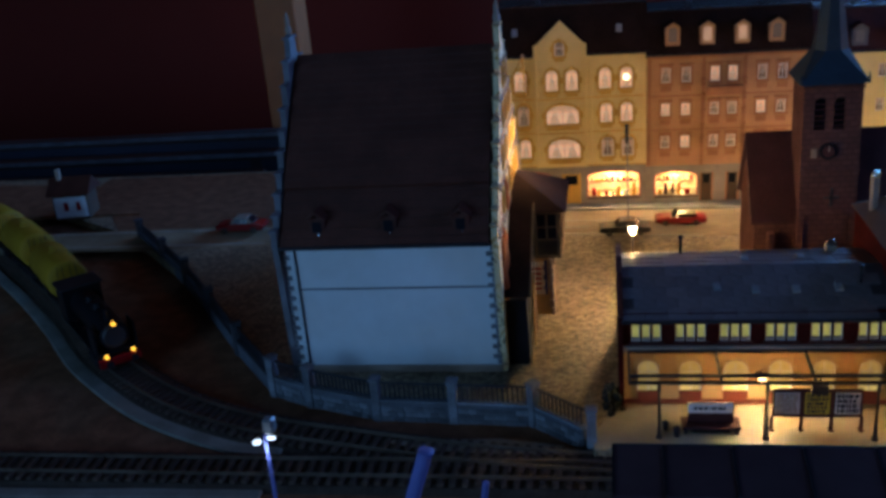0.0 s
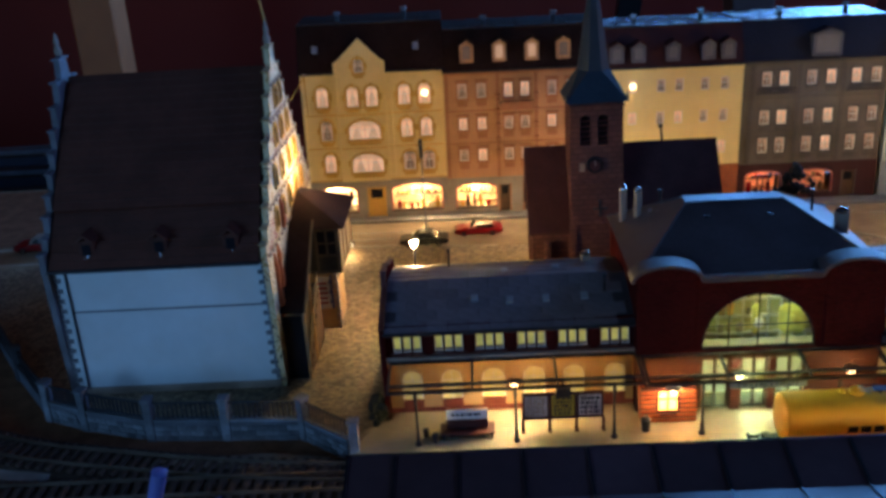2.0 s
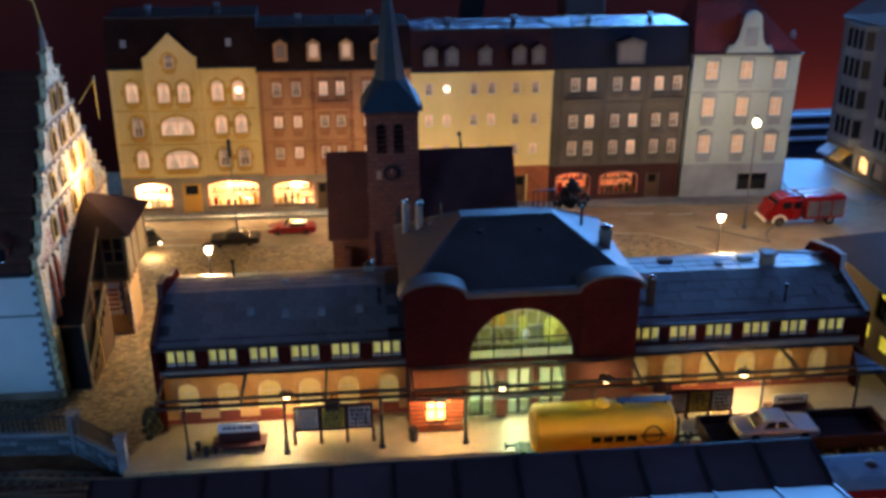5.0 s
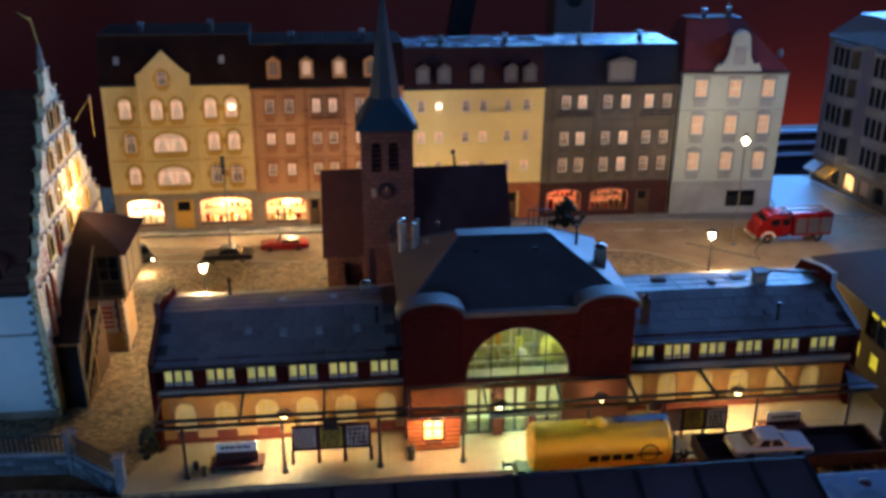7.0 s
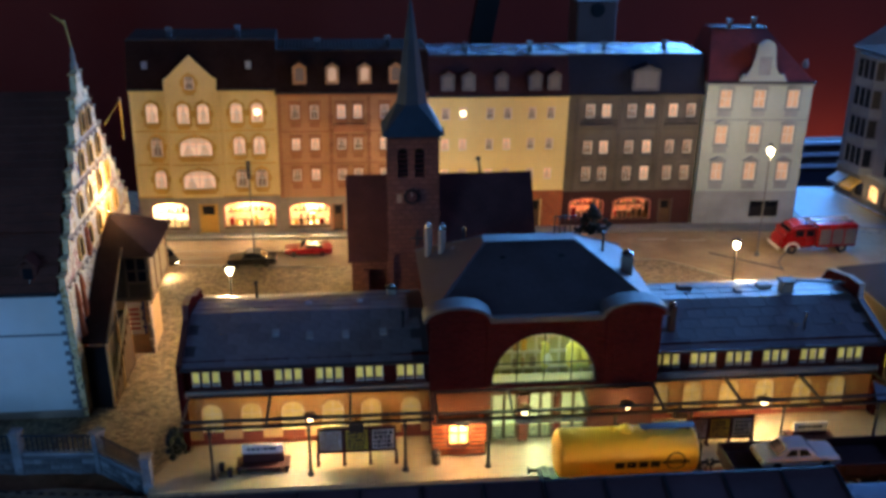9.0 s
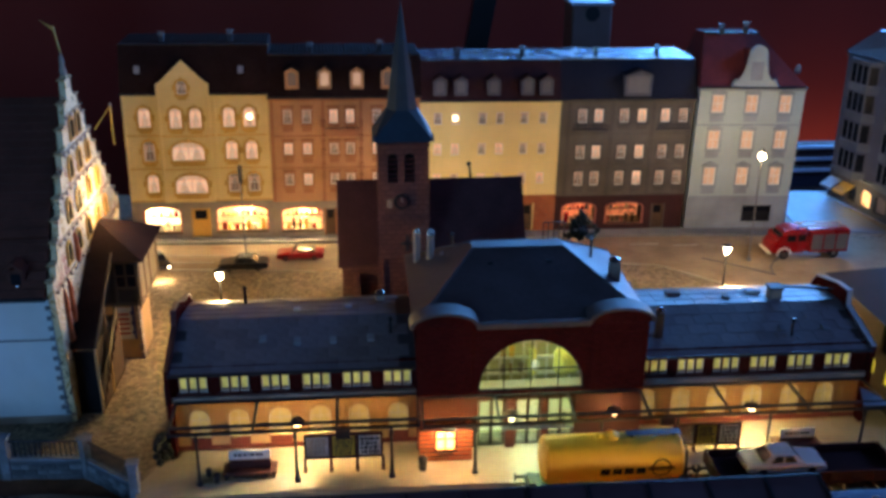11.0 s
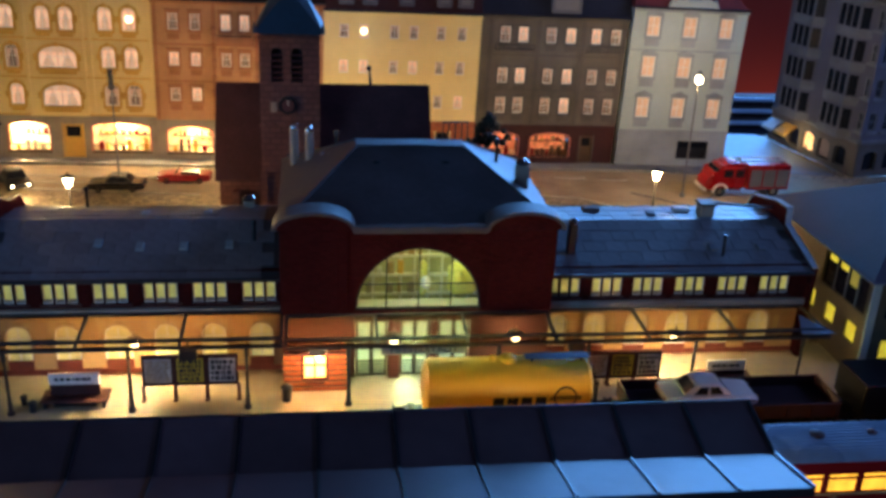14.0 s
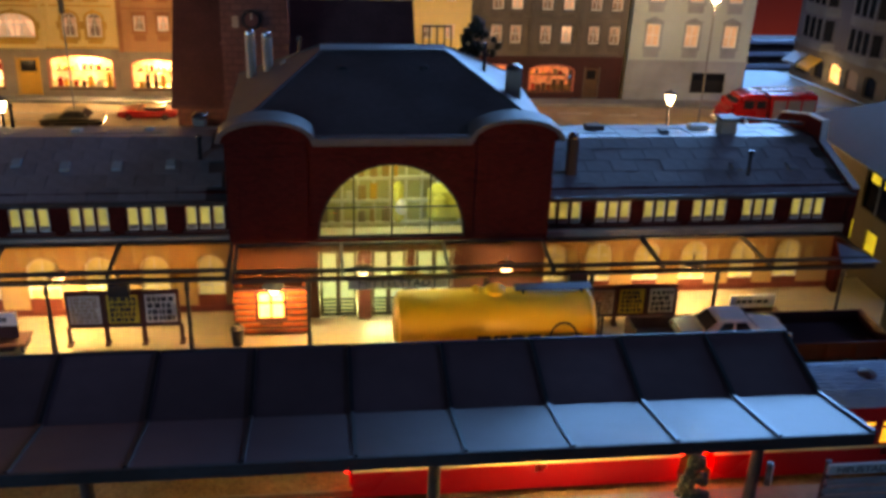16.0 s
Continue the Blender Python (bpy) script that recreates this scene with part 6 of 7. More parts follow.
# ---------- island platform roof ----------
def platform_roof():
    r = thing("platform_roof", "long dark sheet-metal platform roof with folded seams", "platform roof")
    xa, xb = -233, 130.5
    far, val, near = (-130, 57), (-159, 50), (-191, 57)
    xs = [xa] + [101 - 31.1 * k for k in range(10, -1, -1)] + [xb]
    xs = [x for x in xs if x >= xa]
    for i, (a, b) in enumerate(zip(xs, xs[1:])):
        for p, q in ((far, val), (val, near)):
            bm = B()
            extrude(bm, [(a + 0.1, p[0], p[1]), (a + 0.1, q[0], q[1]), (a + 0.1, q[0], q[1] - 1), (a + 0.1, p[0], p[1] - 1)], (b - a - 0.2, 0, 0))
            part("roof_panel", bm, M_CANROOF, r)
    for x in xs:
        for p, q in ((far, val), (val, near)):
            bm = B()
            extrude(bm, [(x - 0.6, p[0], p[1] + 0.9), (x - 0.6, q[0], q[1] + 0.9), (x - 0.6, q[0], q[1] - 0.2), (x - 0.6, p[0], p[1] - 0.2)], (1.2, 0, 0))
            part("seam", bm, M_BLACK, r)
    part("far_fascia", boxes((xa, xb, far[0] + 0.1, far[0] + 1.3, far[1] - 3.2, far[1] + 0.6, 0.2)), M_IRON, r)
    part("near_fascia", boxes((xa, xb, near[0] - 1.3, near[0] - 0.1, near[1] - 3.6, near[1] + 0.6, 0.2)), M_IRON, r)
    for x in (-215, -106, 3, 113):
        bm = B()
        lathe(bm, (x, -159, -0.5), [(3.4, 0), (3.4, 3), (2.2, 4), (2.0, 44), (2.6, 46)], 12)
        p = part("post", bm, M_IRON, r, smooth=True)
        bm = B()
        for s in (-1, 1):
            extrude(bm, [(x - 0.8, -159, 40), (x - 0.8, -159 + s * 26, 54.5), (x - 0.8, -159 + s * 26, 53), (x - 0.8, -159, 36)], (1.6, 0, 0))
        part("bracket", bm, M_IRON, p)
    part("beam", boxes((xa + 2, xb - 2, -160.2, -157.8, 45.6, 48.4)), M_IRON, r)


platform_roof()


def lettering(parent, words, x, y, z, size, m, rx=90, rz=0, name="lettering", squeeze=1.0):
    cu = bpy.data.curves.new("words", "FONT")
    cu.body, cu.size, cu.extrude, cu.align_x, cu.align_y = words, size * MM, 0.0001, "CENTER", "CENTER"
    tmp = bpy.data.objects.new("words", cu)
    scene.collection.objects.link(tmp)
    me = bpy.data.meshes.new_from_object(tmp.evaluated_get(bpy.context.evaluated_depsgraph_get()))
    bpy.data.objects.remove(tmp)
    me.materials.clear()
    me.materials.append(m)
    ob = new(name, me)
    ob.parent = parent
    ob.matrix_basis = pose(x * MM, y * MM, z * MM, rx, 0, rz) @ Matrix.Diagonal((squeeze, 1, 1, 1))
    return ob


def bars(parent, x0, x1, y, z0, z1, m, rows_, seed, name="print_bar"):
    """Unreadable print: short bars in rows."""
    random.seed(seed)
    bm = B()
    h = (z1 - z0) / rows_
    for r in range(rows_):
        x = x0
        while x < x1 - 0.8:
            w = random.uniform(0.8, 2.6)
            box(bm, x, min(x + w, x1), y - 0.12, y, z0 + r * h + h * 0.12, z0 + r * h + h * 0.86)
            x += w + random.uniform(0.3, 0.9)
    return part(name, bm, m, parent)


# ---------- platform furniture ----------
def poster_board(x0, y, legs_z, z0, w, h, group):
    t = thing("poster_board", "three framed posters on a dark stand with thin legs", "poster board", group=group)
    for i, (paper, ink) in enumerate(((P_WHITE, M_TRIM), (P_YEL, P_DARK), (P_WHITE, P_DARK))):
        a = x0 + i * (w + 1.6)
        f = part("poster_frame", boxes((a - 0.8, a + w + 0.8, y, y + 1.2, z0 - 1.4, z0 + h + 1.4, 0.2)), M_OXIDE, t)
        part("poster_sheet", boxes((a + 0.7, a + w - 0.7, y - 0.35, y - 0.03, z0 + 0.7, z0 + h - 0.7)), paper, f, ("white poster", "yellow poster", "black and white poster")[i])
        bars(f, a + 1.6, a + w - 1.6, y - 0.36, z0 + 1.2, z0 + h - 1.2, ink, (7, 5, 4)[i], 11 + i)
    for a in [x0 - 0.8 + i * (w + 1.6) for i in range(4)]:
        part("leg", boxes((a - 0.8, a + 0.8, y + 0.1, y + 1.5, legs_z, z0 - 1.42), (a - 1.2, a + 1.2, y - 1.5, y + 3, legs_z, legs_z + 0.9)), M_OXIDE, t)


poster_board(-143, -24, 0.2, 10.5, 14.6, 15, "poster boards")
poster_board(91.5, -20, 0.2, 5.5, 13.2, 14, "poster boards")


def bench(x0, x1, y, label, zt):
    t = thing("name_board_bench", label, "bench", group="platform benches")
    part("seat", boxes((x0 - 4, x1 + 4, y - 7, y + 6, 3.4, 5.0, 0.5)), M_OXIDE, t)
    part("backrest", boxes((x0, x1, y - 0.6, y + 0.6, 5.05, zt - 6.4, 0.2)), M_OXIDE, t)
    b = part("name_board", boxes((x0, x1, y - 1.0, y + 0.6, zt - 6.3, zt, 0.2)), M_WHITEPAINT, t, "white board with small dark print")
    bars(b, x0 + 3, x1 - 3, y - 1.02, zt - 4.4, zt - 1.8, P_DARK, 1, 5)
    for x in (x0 - 2, x1 + 2):
        part("leg", boxes((x - 0.8, x + 0.8, y - 6, y + 5, 0.2, 3.35)), M_IRON, t)
    part("underside_box", boxes((x0 + 2, x1 - 2, y - 4, y + 3, 0.2, 3.3)), M_BLACK, t)


bench(-190, -165, -23, "dark red platform bench with a white name board", 17.5)
bench(162, 184.5, -20, "dark platform bench with a grey-white name board", 14)
for x in (-119.5, 83):
    t = thing("hanging_box", "dark boxy train indicator hanging under the canopy", "indicator", group="train indicators")
    part("housing", boxes((x - 4.5, x + 4.5, -30, -26, 26.5, 32.5, 0.4)), M_IRON, t)
    part("hanger", boxes((x - 0.5, x + 0.5, -28.5, -27.5, 32.52, 38)), M_IRON, t)
sg = thing("station_sign", "long white station name board above the doors", "sign")
part("board", boxes((-21, 24, -25.2, -24.4, 25, 30.2, 0.2)), M_BLUETRIM, sg)
lettering(sg, "MITTELSTADT", 1.5, -25.35, 27.6, 4.6, P_DARK, squeeze=1.25)
for x in (-15, 18):
    part("hanger", boxes((x - 0.4, x + 0.4, -25, -24.6, 30.22, 37.5)), M_IRON, sg)


def kiosk():
    k = thing("ticket_kiosk", "orange brick ticket kiosk with a brightly lit window", "kiosk")
    bm = B()
    slab(bm, rect(-72, -39, 0.3, 23), [rect(-62.5, -49, 8, 21)], -18.5, -15.5)
    part("front_wall", bm, M_OXIDE, k, "dark recessed joints of the front")
    part("side_wall", boxes((-72, -69.5, -15.45, -7.2, 0.3, 23)), M_BRICK2, k)
    part("side_wall", boxes((-41.5, -39, -15.45, -7.2, 0.3, 23)), M_BRICK2, k)
    for i in range(7):
        z = 1 + i * 3.15
        for a, b in (((-72.4, -62.9), (-48.6, -38.6)) if 6.5 < z < 20.5 else ((-72.4, -38.6),)):
            part("brick_course", boxes((a, b, -19.4, -18.53, z, z + 2.3, 0.35)), M_BRICK2, k)
    w = part("window", boxes((-62.4, -61.2, -18.1, -17.3, 8, 21), (-50.3, -49.1, -18.1, -17.3, 8, 21), (-56.2, -55.3, -18.1, -17.3, 8, 21), (-61.2, -50.3, -18.1, -17.3, 15.5, 16.2)), M_OXIDE, k)
    part("pane", boxes((-62.4, -49.1, -17.1, -16.7, 8, 21)), L_KIOSK, w)
    part("counter", boxes((-61, -50.5, -20.9, -19.45, 5.8, 7.2, 0.3)), M_OXIDE, k)
    bm = B()
    lathe(bm, (-54, -24, 27.0), [(5.0, 0), (4.6, 0.6), (2.0, 1.5), (0.4, 2.2)], 18)
    s = part("lamp_shade", bm, M_TRIM, k, smooth=True)
    bm = B()
    rod(bm, (-54, -24, 29.1), (-54, -18.4, 22.6), 0.4, seg=6)
    part("lamp_arm", bm, M_IRON, s)
    bm = B()
    ball(bm, (-54, -24, 25.6), 2.2, 12, 0.8)
    part("lamp_bulb", bm, L_BULB, s, "glowing bulb", smooth=True).visible_shadow = False


kiosk()
for x, y, s in ((-197, -31, 1.0), (-70.5, -27, 1.5), (-203, -24, 0.9)):
    t = thing("litter_bin", "small dark litter bin standing on the platform", "bin", group="platform bins")
    bm = B()
    lathe(bm, (x, y, 0.2), [(1.6 * s, 0), (2.0 * s, 5 * s), (2.2 * s, 5.4 * s), (1.2 * s, 6.4 * s)], 10)
    part("body", bm, M_IRON, t, smooth=True)
bm = B()
for i in range(60):
    random.seed(i)
    a, q = random.uniform(0, 6.28), random.random()
    ball(bm, (-233 + 6 * q * math.cos(a), -4 + 12 * q * math.sin(a), 3 + random.uniform(0, 22) * (1 - q * 0.6)), random.uniform(1.2, 2.6), 5)
tagged(solo("shrub", bm, M_FOLIAGE, "dark shrub growing at the station corner", "shrub"))


# ---------- vehicles ----------
def wheel(parent, x, y, z, r, w, rim=True):
    bm = B()
    rod(bm, (x, y - w / 2, z), (x, y + w / 2, z), r, seg=14)
    t = part("wheel", bm, M_BLACK, parent, smooth=True)
    if rim:
        bm = B()
        s = 1 if y > 0 else -1
        rod(bm, (x, y + s * (w / 2 + 0.02), z), (x, y + s * (w / 2 + 0.15), z), r * 0.55, seg=10)
        part("rim", bm, M_CHROME, t)


def car(x, y, z, rz, L, W, H, paint, roof, label, open_top=False, lit=False):
    c = thing("car", label, "car", x, y, z, rz, group="model cars")
    h = L / 2
    k = H
    low = [(-h, 0.22 * k), (-h, 0.48 * k), (-h * 0.93, 0.56 * k), (-h * 0.42, 0.60 * k), (h * 0.35, 0.60 * k), (h * 0.92, 0.53 * k), (h, 0.42 * k), (h, 0.22 * k), (h * 0.8, 0.16 * k), (-h * 0.85, 0.16 * k)]
    bm = B()
    extrude(bm, [(px, -W / 2, pz) for px, pz in low], (0, W, 0))
    bmesh.ops.bevel(bm, geom=bm.edges[:], offset=0.9, segments=3, affect="EDGES")
    part("body", bm, paint, c, smooth=True)
    for s in (-1, 1):
        part("side_strip", boxes((-h * 0.9, h * 0.92, min(s * W / 2, s * (W / 2 + 0.15)), max(s * W / 2, s * (W / 2 + 0.15)), 0.38 * k, 0.41 * k)), M_CHROME, c)
    a0, a1, b0, b1 = -h * 0.62, h * 0.43, -h * 0.33, h * 0.18
    if not open_top:
        g = [(a0, -W * 0.45, 0.58 * k), (a1, -W * 0.45, 0.58 * k), (a1, W * 0.45, 0.58 * k), (a0, W * 0.45, 0.58 * k), (b0, -W * 0.37, k), (b1, -W * 0.37, k), (b1, W * 0.37, k), (b0, W * 0.37, k)]
        bm = B()
        poly(bm, g, [(0, 1, 5, 4), (1, 2, 6, 5), (2, 3, 7, 6), (3, 0, 4, 7), (4, 5, 6, 7), (3, 2, 1, 0)])
        bmesh.ops.bevel(bm, geom=bm.edges[:], offset=0.7, segments=3, affect="EDGES")
        cabin = part("cabin", bm, roof, c, smooth=True)
        for face, spans in (((0, 1, 5, 4), ((0.17, 0.47), (0.53, 0.84))), ((2, 3, 7, 6), ((0.16, 0.47), (0.53, 0.83))), ((1, 2, 6, 5), ((0.08, 0.92),)), ((3, 0, 4, 7), ((0.08, 0.92),))):
            p = [Vector(g[i]) for i in face]
            nv = (p[1] - p[0]).cross(p[3] - p[0]).normalized()
            for u0, u1 in spans:
                q = [p[0].lerp(p[1], u).lerp(p[3].lerp(p[2], u), v) + nv * 0.04 for u, v in ((u0, 0.14), (u1, 0.14), (u1, 0.84), (u0, 0.84))]
                bm = B()
                extrude(bm, q, nv * 0.12)
                part("window", bm, M_CARGLASS, cabin, "dark car window")
    else:
        part("seat_bench", boxes((-h * 0.4, h * 0.1, -W * 0.36, W * 0.36, 0.6 * k, 0.78 * k, 0.5)), M_BLACK, c)
        bm = B()
        extrude(bm, [(h * 0.34, -W * 0.4, 0.6 * k), (h * 0.16, -W * 0.36, k), (h * 0.14, -W * 0.36, k), (h * 0.31, -W * 0.4, 0.6 * k)], (0, W * 0.78, 0))
        part("windscreen", bm, M_CARGLASS, c)
        part("folded_top", boxes((-h * 0.62, -h * 0.34, -W * 0.4, W * 0.4, 0.6 * k, 0.8 * k, 0.6)), M_BLACK, c)
    for wx in (-h * 0.6, h * 0.62):
        for wy in (-1, 1):
            wheel(c, wx, wy * (W / 2 - 0.6), 0.21 * k, 0.21 * k, 2.2)
    for s in (-1, 1):
        part("bumper", boxes((s * h - 0.5, s * h + 0.5, -W * 0.46, W * 0.46, 0.24 * k, 0.33 * k, 0.2)), M_CHROME, c)
        for q in (-1, 1):
            bm = B()
            rod(bm, (s * (h - 0.3), q * W * 0.34, 0.43 * k), (s * (h + 0.35), q * W * 0.34, 0.43 * k), 0.9, seg=8)
            part("headlight" if s > 0 else "tail_light", bm, (L_BULB if lit else M_CHROME) if s > 0 else M_RED, c)
    return c


car(-167.5, 350, lie(-167, 350), 180, 45.5, 18, 12, M_RED, M_RED, "red open sports car parked on the town road", open_top=True)
car(-219, 324, lie(-219, 324), 180, 45.5, 19, 13, M_BLACK, M_BLACK, "black car parked on the town road")
car(-302, 328, lie(-302, 328), -62, 42, 18, 14, M_BLACK, M_BLACK, "black car with its headlights on by the square", lit=True)
car(-595, 342, 0.35, 180, 50, 20, 15, M_RED, M_TRIM, "red car with a greyish roof on the road")
car(145, -60, 13.05, 0, 49.5, 18.8, 13.6, M_WHITECAR, M_WHITECAR, "ivory saloon car loaded on a flat wagon")


def fire_engine():
    f = thing("fire_engine", "red fire engine with grey roller shutters on the road", "fire engine", 341, 344, lie(341, 344), 181)
    f.scale = (0.95, 0.95, 0.95)
    W = 28
    bm = B()
    extrude(bm, [(42, -W / 2, 6), (42.5, -W / 2, 13), (41, -W / 2, 17), (37, -W / 2, 20), (33, -W / 2, 21.5), (30.5, -W / 2, 28.5), (25, -W / 2, 32), (2, -W / 2, 32), (2, -W / 2, 6)], (0, W, 0))
    bmesh.ops.bevel(bm, geom=bm.edges[:], offset=3.2, segments=4, affect="EDGES")
    part("cab", bm, M_RED, f, smooth=True)
    b = part("rear_body", boxes((-42, 1.5, -W / 2, W / 2, 7, 31.5, 0.6)), M_RED, f)
    for i in range(3):
        for s in (-1, 1):
            y = s * (W / 2 + 0.05)
            part("roller_shutter", boxes((-40 + i * 13.5, -28.5 + i * 13.5, min(y, y + s * 0.5), max(y, y + s * 0.5), 10, 27)), M_ZINC, b, "grey roller shutter")
    for s in (-1, 1):
        y = s * (W / 2 + 0.05)
        for a, c in ((6, 14), (17, 26)):
            part("side_window", boxes((a, c, min(y, y + s * 0.4), max(y, y + s * 0.4), 20, 27)), M_CARGLASS, f)
        bm = B()
        for i in range(9):
            u0, u1 = math.pi * (i / 9 - 0.04), math.pi * ((i + 1) / 9 - 0.04)
            extrude(bm, [(28 + r * math.cos(u), y, 5.3 + r * math.sin(u)) for u, r in ((u0, 6.4), (u1, 6.4), (u1, 8.4), (u0, 8.4))], (0, s * 0.9, 0))
        part("mudguard", bm, M_WHITEPAINT, f, "white wheel arch")
        for q in (28, -27):
            wheel(f, q, s * (W / 2 - 2.2), 5.3, 5.3, 4.2)
    bm = B()
    extrude(bm, [(32.8, -10, 22.8), (31.0, -10, 28.0), (31.5, -10, 28.2), (33.4, -10, 23.0)], (0, 22, 0))
    part("windscreen", bm, M_CARGLASS, f)
    part("bumper", boxes((41, 44, -W / 2 + 1, W / 2 - 1, 5, 8.4, 1.0)), M_WHITEPAINT, f)
    for s in (-1, 1):
        part("ladder_rail", boxes((-40, 12, s * 6 - 0.7, s * 6 + 0.7, 33, 34.4)), M_TRIM, f)
    for i in range(9):
        part("ladder_rung", boxes((-38 + i * 6, -37 + i * 6, -5.2, 5.2, 33.3, 34.0)), M_TRIM, f)
    for q in (-36, 6):
        part("ladder_stand", boxes((q, q + 1.5, -6, 6, 31.3, 32.98)), M_IRON, f)
    bm = B()
    lathe(bm, (14, 9, 31), [(1.6, 0), (1.6, 2.2), (0.5, 3)], 8)
    part("beacon", bm, P_BLUE, f)


fire_engine()


def wagon_chassis(t, L, z, m=None):
    h = L / 2
    part("underframe", boxes((-h, h, -10.5, 10.5, z + 9, z + 12, 0.3)), M_BLACK, t)
    for s in (-1, 1):
        part("axle_guard", boxes((s * L * 0.3 - 5, s * L * 0.3 + 5, -9.8, -9.0, z + 3, z + 8.9), (s * L * 0.3 - 5, s * L * 0.3 + 5, 9.0, 9.8, z + 3, z + 8.9)), M_BLACK, t)
        for q in (-1, 1):
            bm = B()
            rod(bm, (s * L * 0.3, q * 7.4, z + 5.5), (s * L * 0.3, q * 9.0, z + 5.5), 5.5, seg=16)
            part("wheel", bm, M_IRON, t, smooth=True)
            bm = B()
            rod(bm, (s * h, q * 9, z + 11), (s * (h + 5), q * 9, z + 11), 0.9, seg=8)
            rod(bm, (s * (h + 5), q * 9, z + 11), (s * (h + 5.8), q * 9, z + 11), 2.5, seg=12)
            part("buffer", bm, M_BLACK, t, smooth=True)
        part("coupling", boxes((s * (h + 0.1) - 0.1, s * (h + 0.1) + s * 6, -1.5, 1.5, z + 8, z + 9.5)) if s > 0 else boxes((-h - 6, -h - 0.1, -1.5, 1.5, z + 8, z + 9.5)), M_BLACK, t)


def tank_wagon(x, y, rz, z, r, half, label, marked, body=M_YELLOW):
    t = thing("tank_wagon", label, "tank wagon", x, y, 0, rz, group="yellow tank wagons")
    wagon_chassis(t, half * 2 + 16, z)
    zc = z + 14.5 + r
    bm = B()
    seg = 28
    rings = []
    for px, k in ((-half, 0.02), (-half, 0.45), (-half + 0.5, 0.80), (-half + 1.6, 0.95), (-half + 3.4, 1), (half - 3.4, 1), (half - 1.6, 0.95), (half - 0.5, 0.80), (half, 0.45), (half, 0.02)):
        rings.append([bm.verts.new((px, r * k * math.cos(2 * math.pi * i / seg), zc + r * k * math.sin(2 * math.pi * i / seg))) for i in range(seg)])
    for a, b in zip(rings, rings[1:]):
        for i in range(seg):
            bm.faces.new((a[i], a[(i + 1) % seg], b[(i + 1) % seg], b[i]))
    bm.faces.new(rings[0])
    bm.faces.new(rings[-1])
    tank = part("tank", bm, body, t, "glossy yellow tank", smooth=True)
    for px in (-half + 3.6, half - 3.6, 0):
        bm = B()
        rod(bm, (px - 0.3, 0, zc), (px + 0.3, 0, zc), r + 0.22, seg=28)
        part("tank_band", bm, body, tank, smooth=True)
    for px in (-half * 0.7, half * 0.7):
        part("saddle", boxes((px - 2, px + 2, -9, 9, z + 12.05, zc - r * 0.72)), M_BLACK, t)
    bm = B()
    lathe(bm, (0, 0, zc + r - 0.8), [(4.2, 0), (4.2, 2.0), (3.4, 2.8), (1.4, 3.3), (1.2, 4)], 16)
    part("dome", bm, body, t, smooth=True)
    bm = B()
    lathe(bm, (-8, 0, zc + r - 0.6), [(1.6, 0), (1.6, 2.4), (0.8, 3)], 10)
    part("valve", bm, body, t, smooth=True)
    for s in (-1, 1):
        bm = B()
        for q in (-2.2, 2.2):
            rod(bm, (half + 2.5, s * 6 + q, z + 12), (half + 1.0, s * 5 + q, zc + r * 0.8), 0.35, seg=5)
        for i in range(5):
            zz = z + 15 + i * 4.5
            rod(bm, (half + 2.2, s * 6 - 2.2, zz), (half + 2.2, s * 6 + 2.2, zz), 0.3, seg=5)
        part("ladder", bm, M_BLACK, t)
    for yy in (-9, 9):
        for u0, w0, u1, w1, rr in ((2, 12, 2, 24, 0.4), (8.5, 12, 8.5, 24, 0.55), (2, 24, 8.5, 14, 0.35), (2, 15, 8.5, 23, 0.35)):
            bm = B()
            rod(bm, (half + u0, yy, z + w0), (half + u1, yy, z + w1), rr, seg=5)
            part("railing_bar", bm, M_BLACK, t)
    part("brake_stand", boxes((-half - 7, -half - 3, -6, 6, z + 12.05, z + 16, 0.3)), M_BLACK, t)
    if marked:
        # plate walkway from the dome to the end of the tank
        part("walkway", boxes((8, half - 1, -3, 3, zc + r + 1.2, zc + r + 1.8, 0.2)), M_NAVY, t, "thin dark blue walkway plate")
        for q in (11, half - 6):
            part("walkway_stand", boxes((q, q + 1, -2.6, 2.6, zc + r - 1.2, zc + r + 1.18)), M_BLACK, t)
        # plain bars and a ring in place of the maker's mark, on the side of the tank
        for i in range(4):
            a = -9.0 + i * 7.0
            bm = B()
            for k in range(3):
                u0, u1 = radians(182 - 6 * k + 2), radians(182 - 6 * (k + 1) + 2)
                p = [(math.cos(u) * (r + 0.06), zc + math.sin(u) * (r + 0.06)) for u in (-u0 + 2 * math.pi, -u1 + 2 * math.pi)]
                p2 = [(math.cos(u) * (r + 0.2), zc + math.sin(u) * (r + 0.2)) for u in (-u1 + 2 * math.pi, -u0 + 2 * math.pi)]
                extrude(bm, [(a, q[0], q[1]) for q in p + p2], (5.6, 0, 0))
            part("marking_bar", bm, M_BLACK, tank)
        bm = B()
        n = 20
        for i in range(n):
            a0, a1 = 2 * math.pi * i / n, 2 * math.pi * (i + 1) / n
            for q0, q1 in ((5.0, 5.9),):
                pts = []
                for aa, rr in ((a0, q0), (a1, q0), (a1, q1), (a0, q1)):
                    dz = rr * math.sin(aa)
                    pts.append((27 + rr * math.cos(aa), -math.sqrt(max(0.1, (r + 0.12) ** 2 - dz * dz)), zc + dz))
                extrude(bm, pts, (0, -0.12, 0))
        for dz in (0.6, -0.6):
            box(bm, 19, 35, -r - 0.2, -r - 0.05, zc + dz - 0.35, zc + dz + 0.35)
        part("marking_ring", bm, M_BLACK, tank)
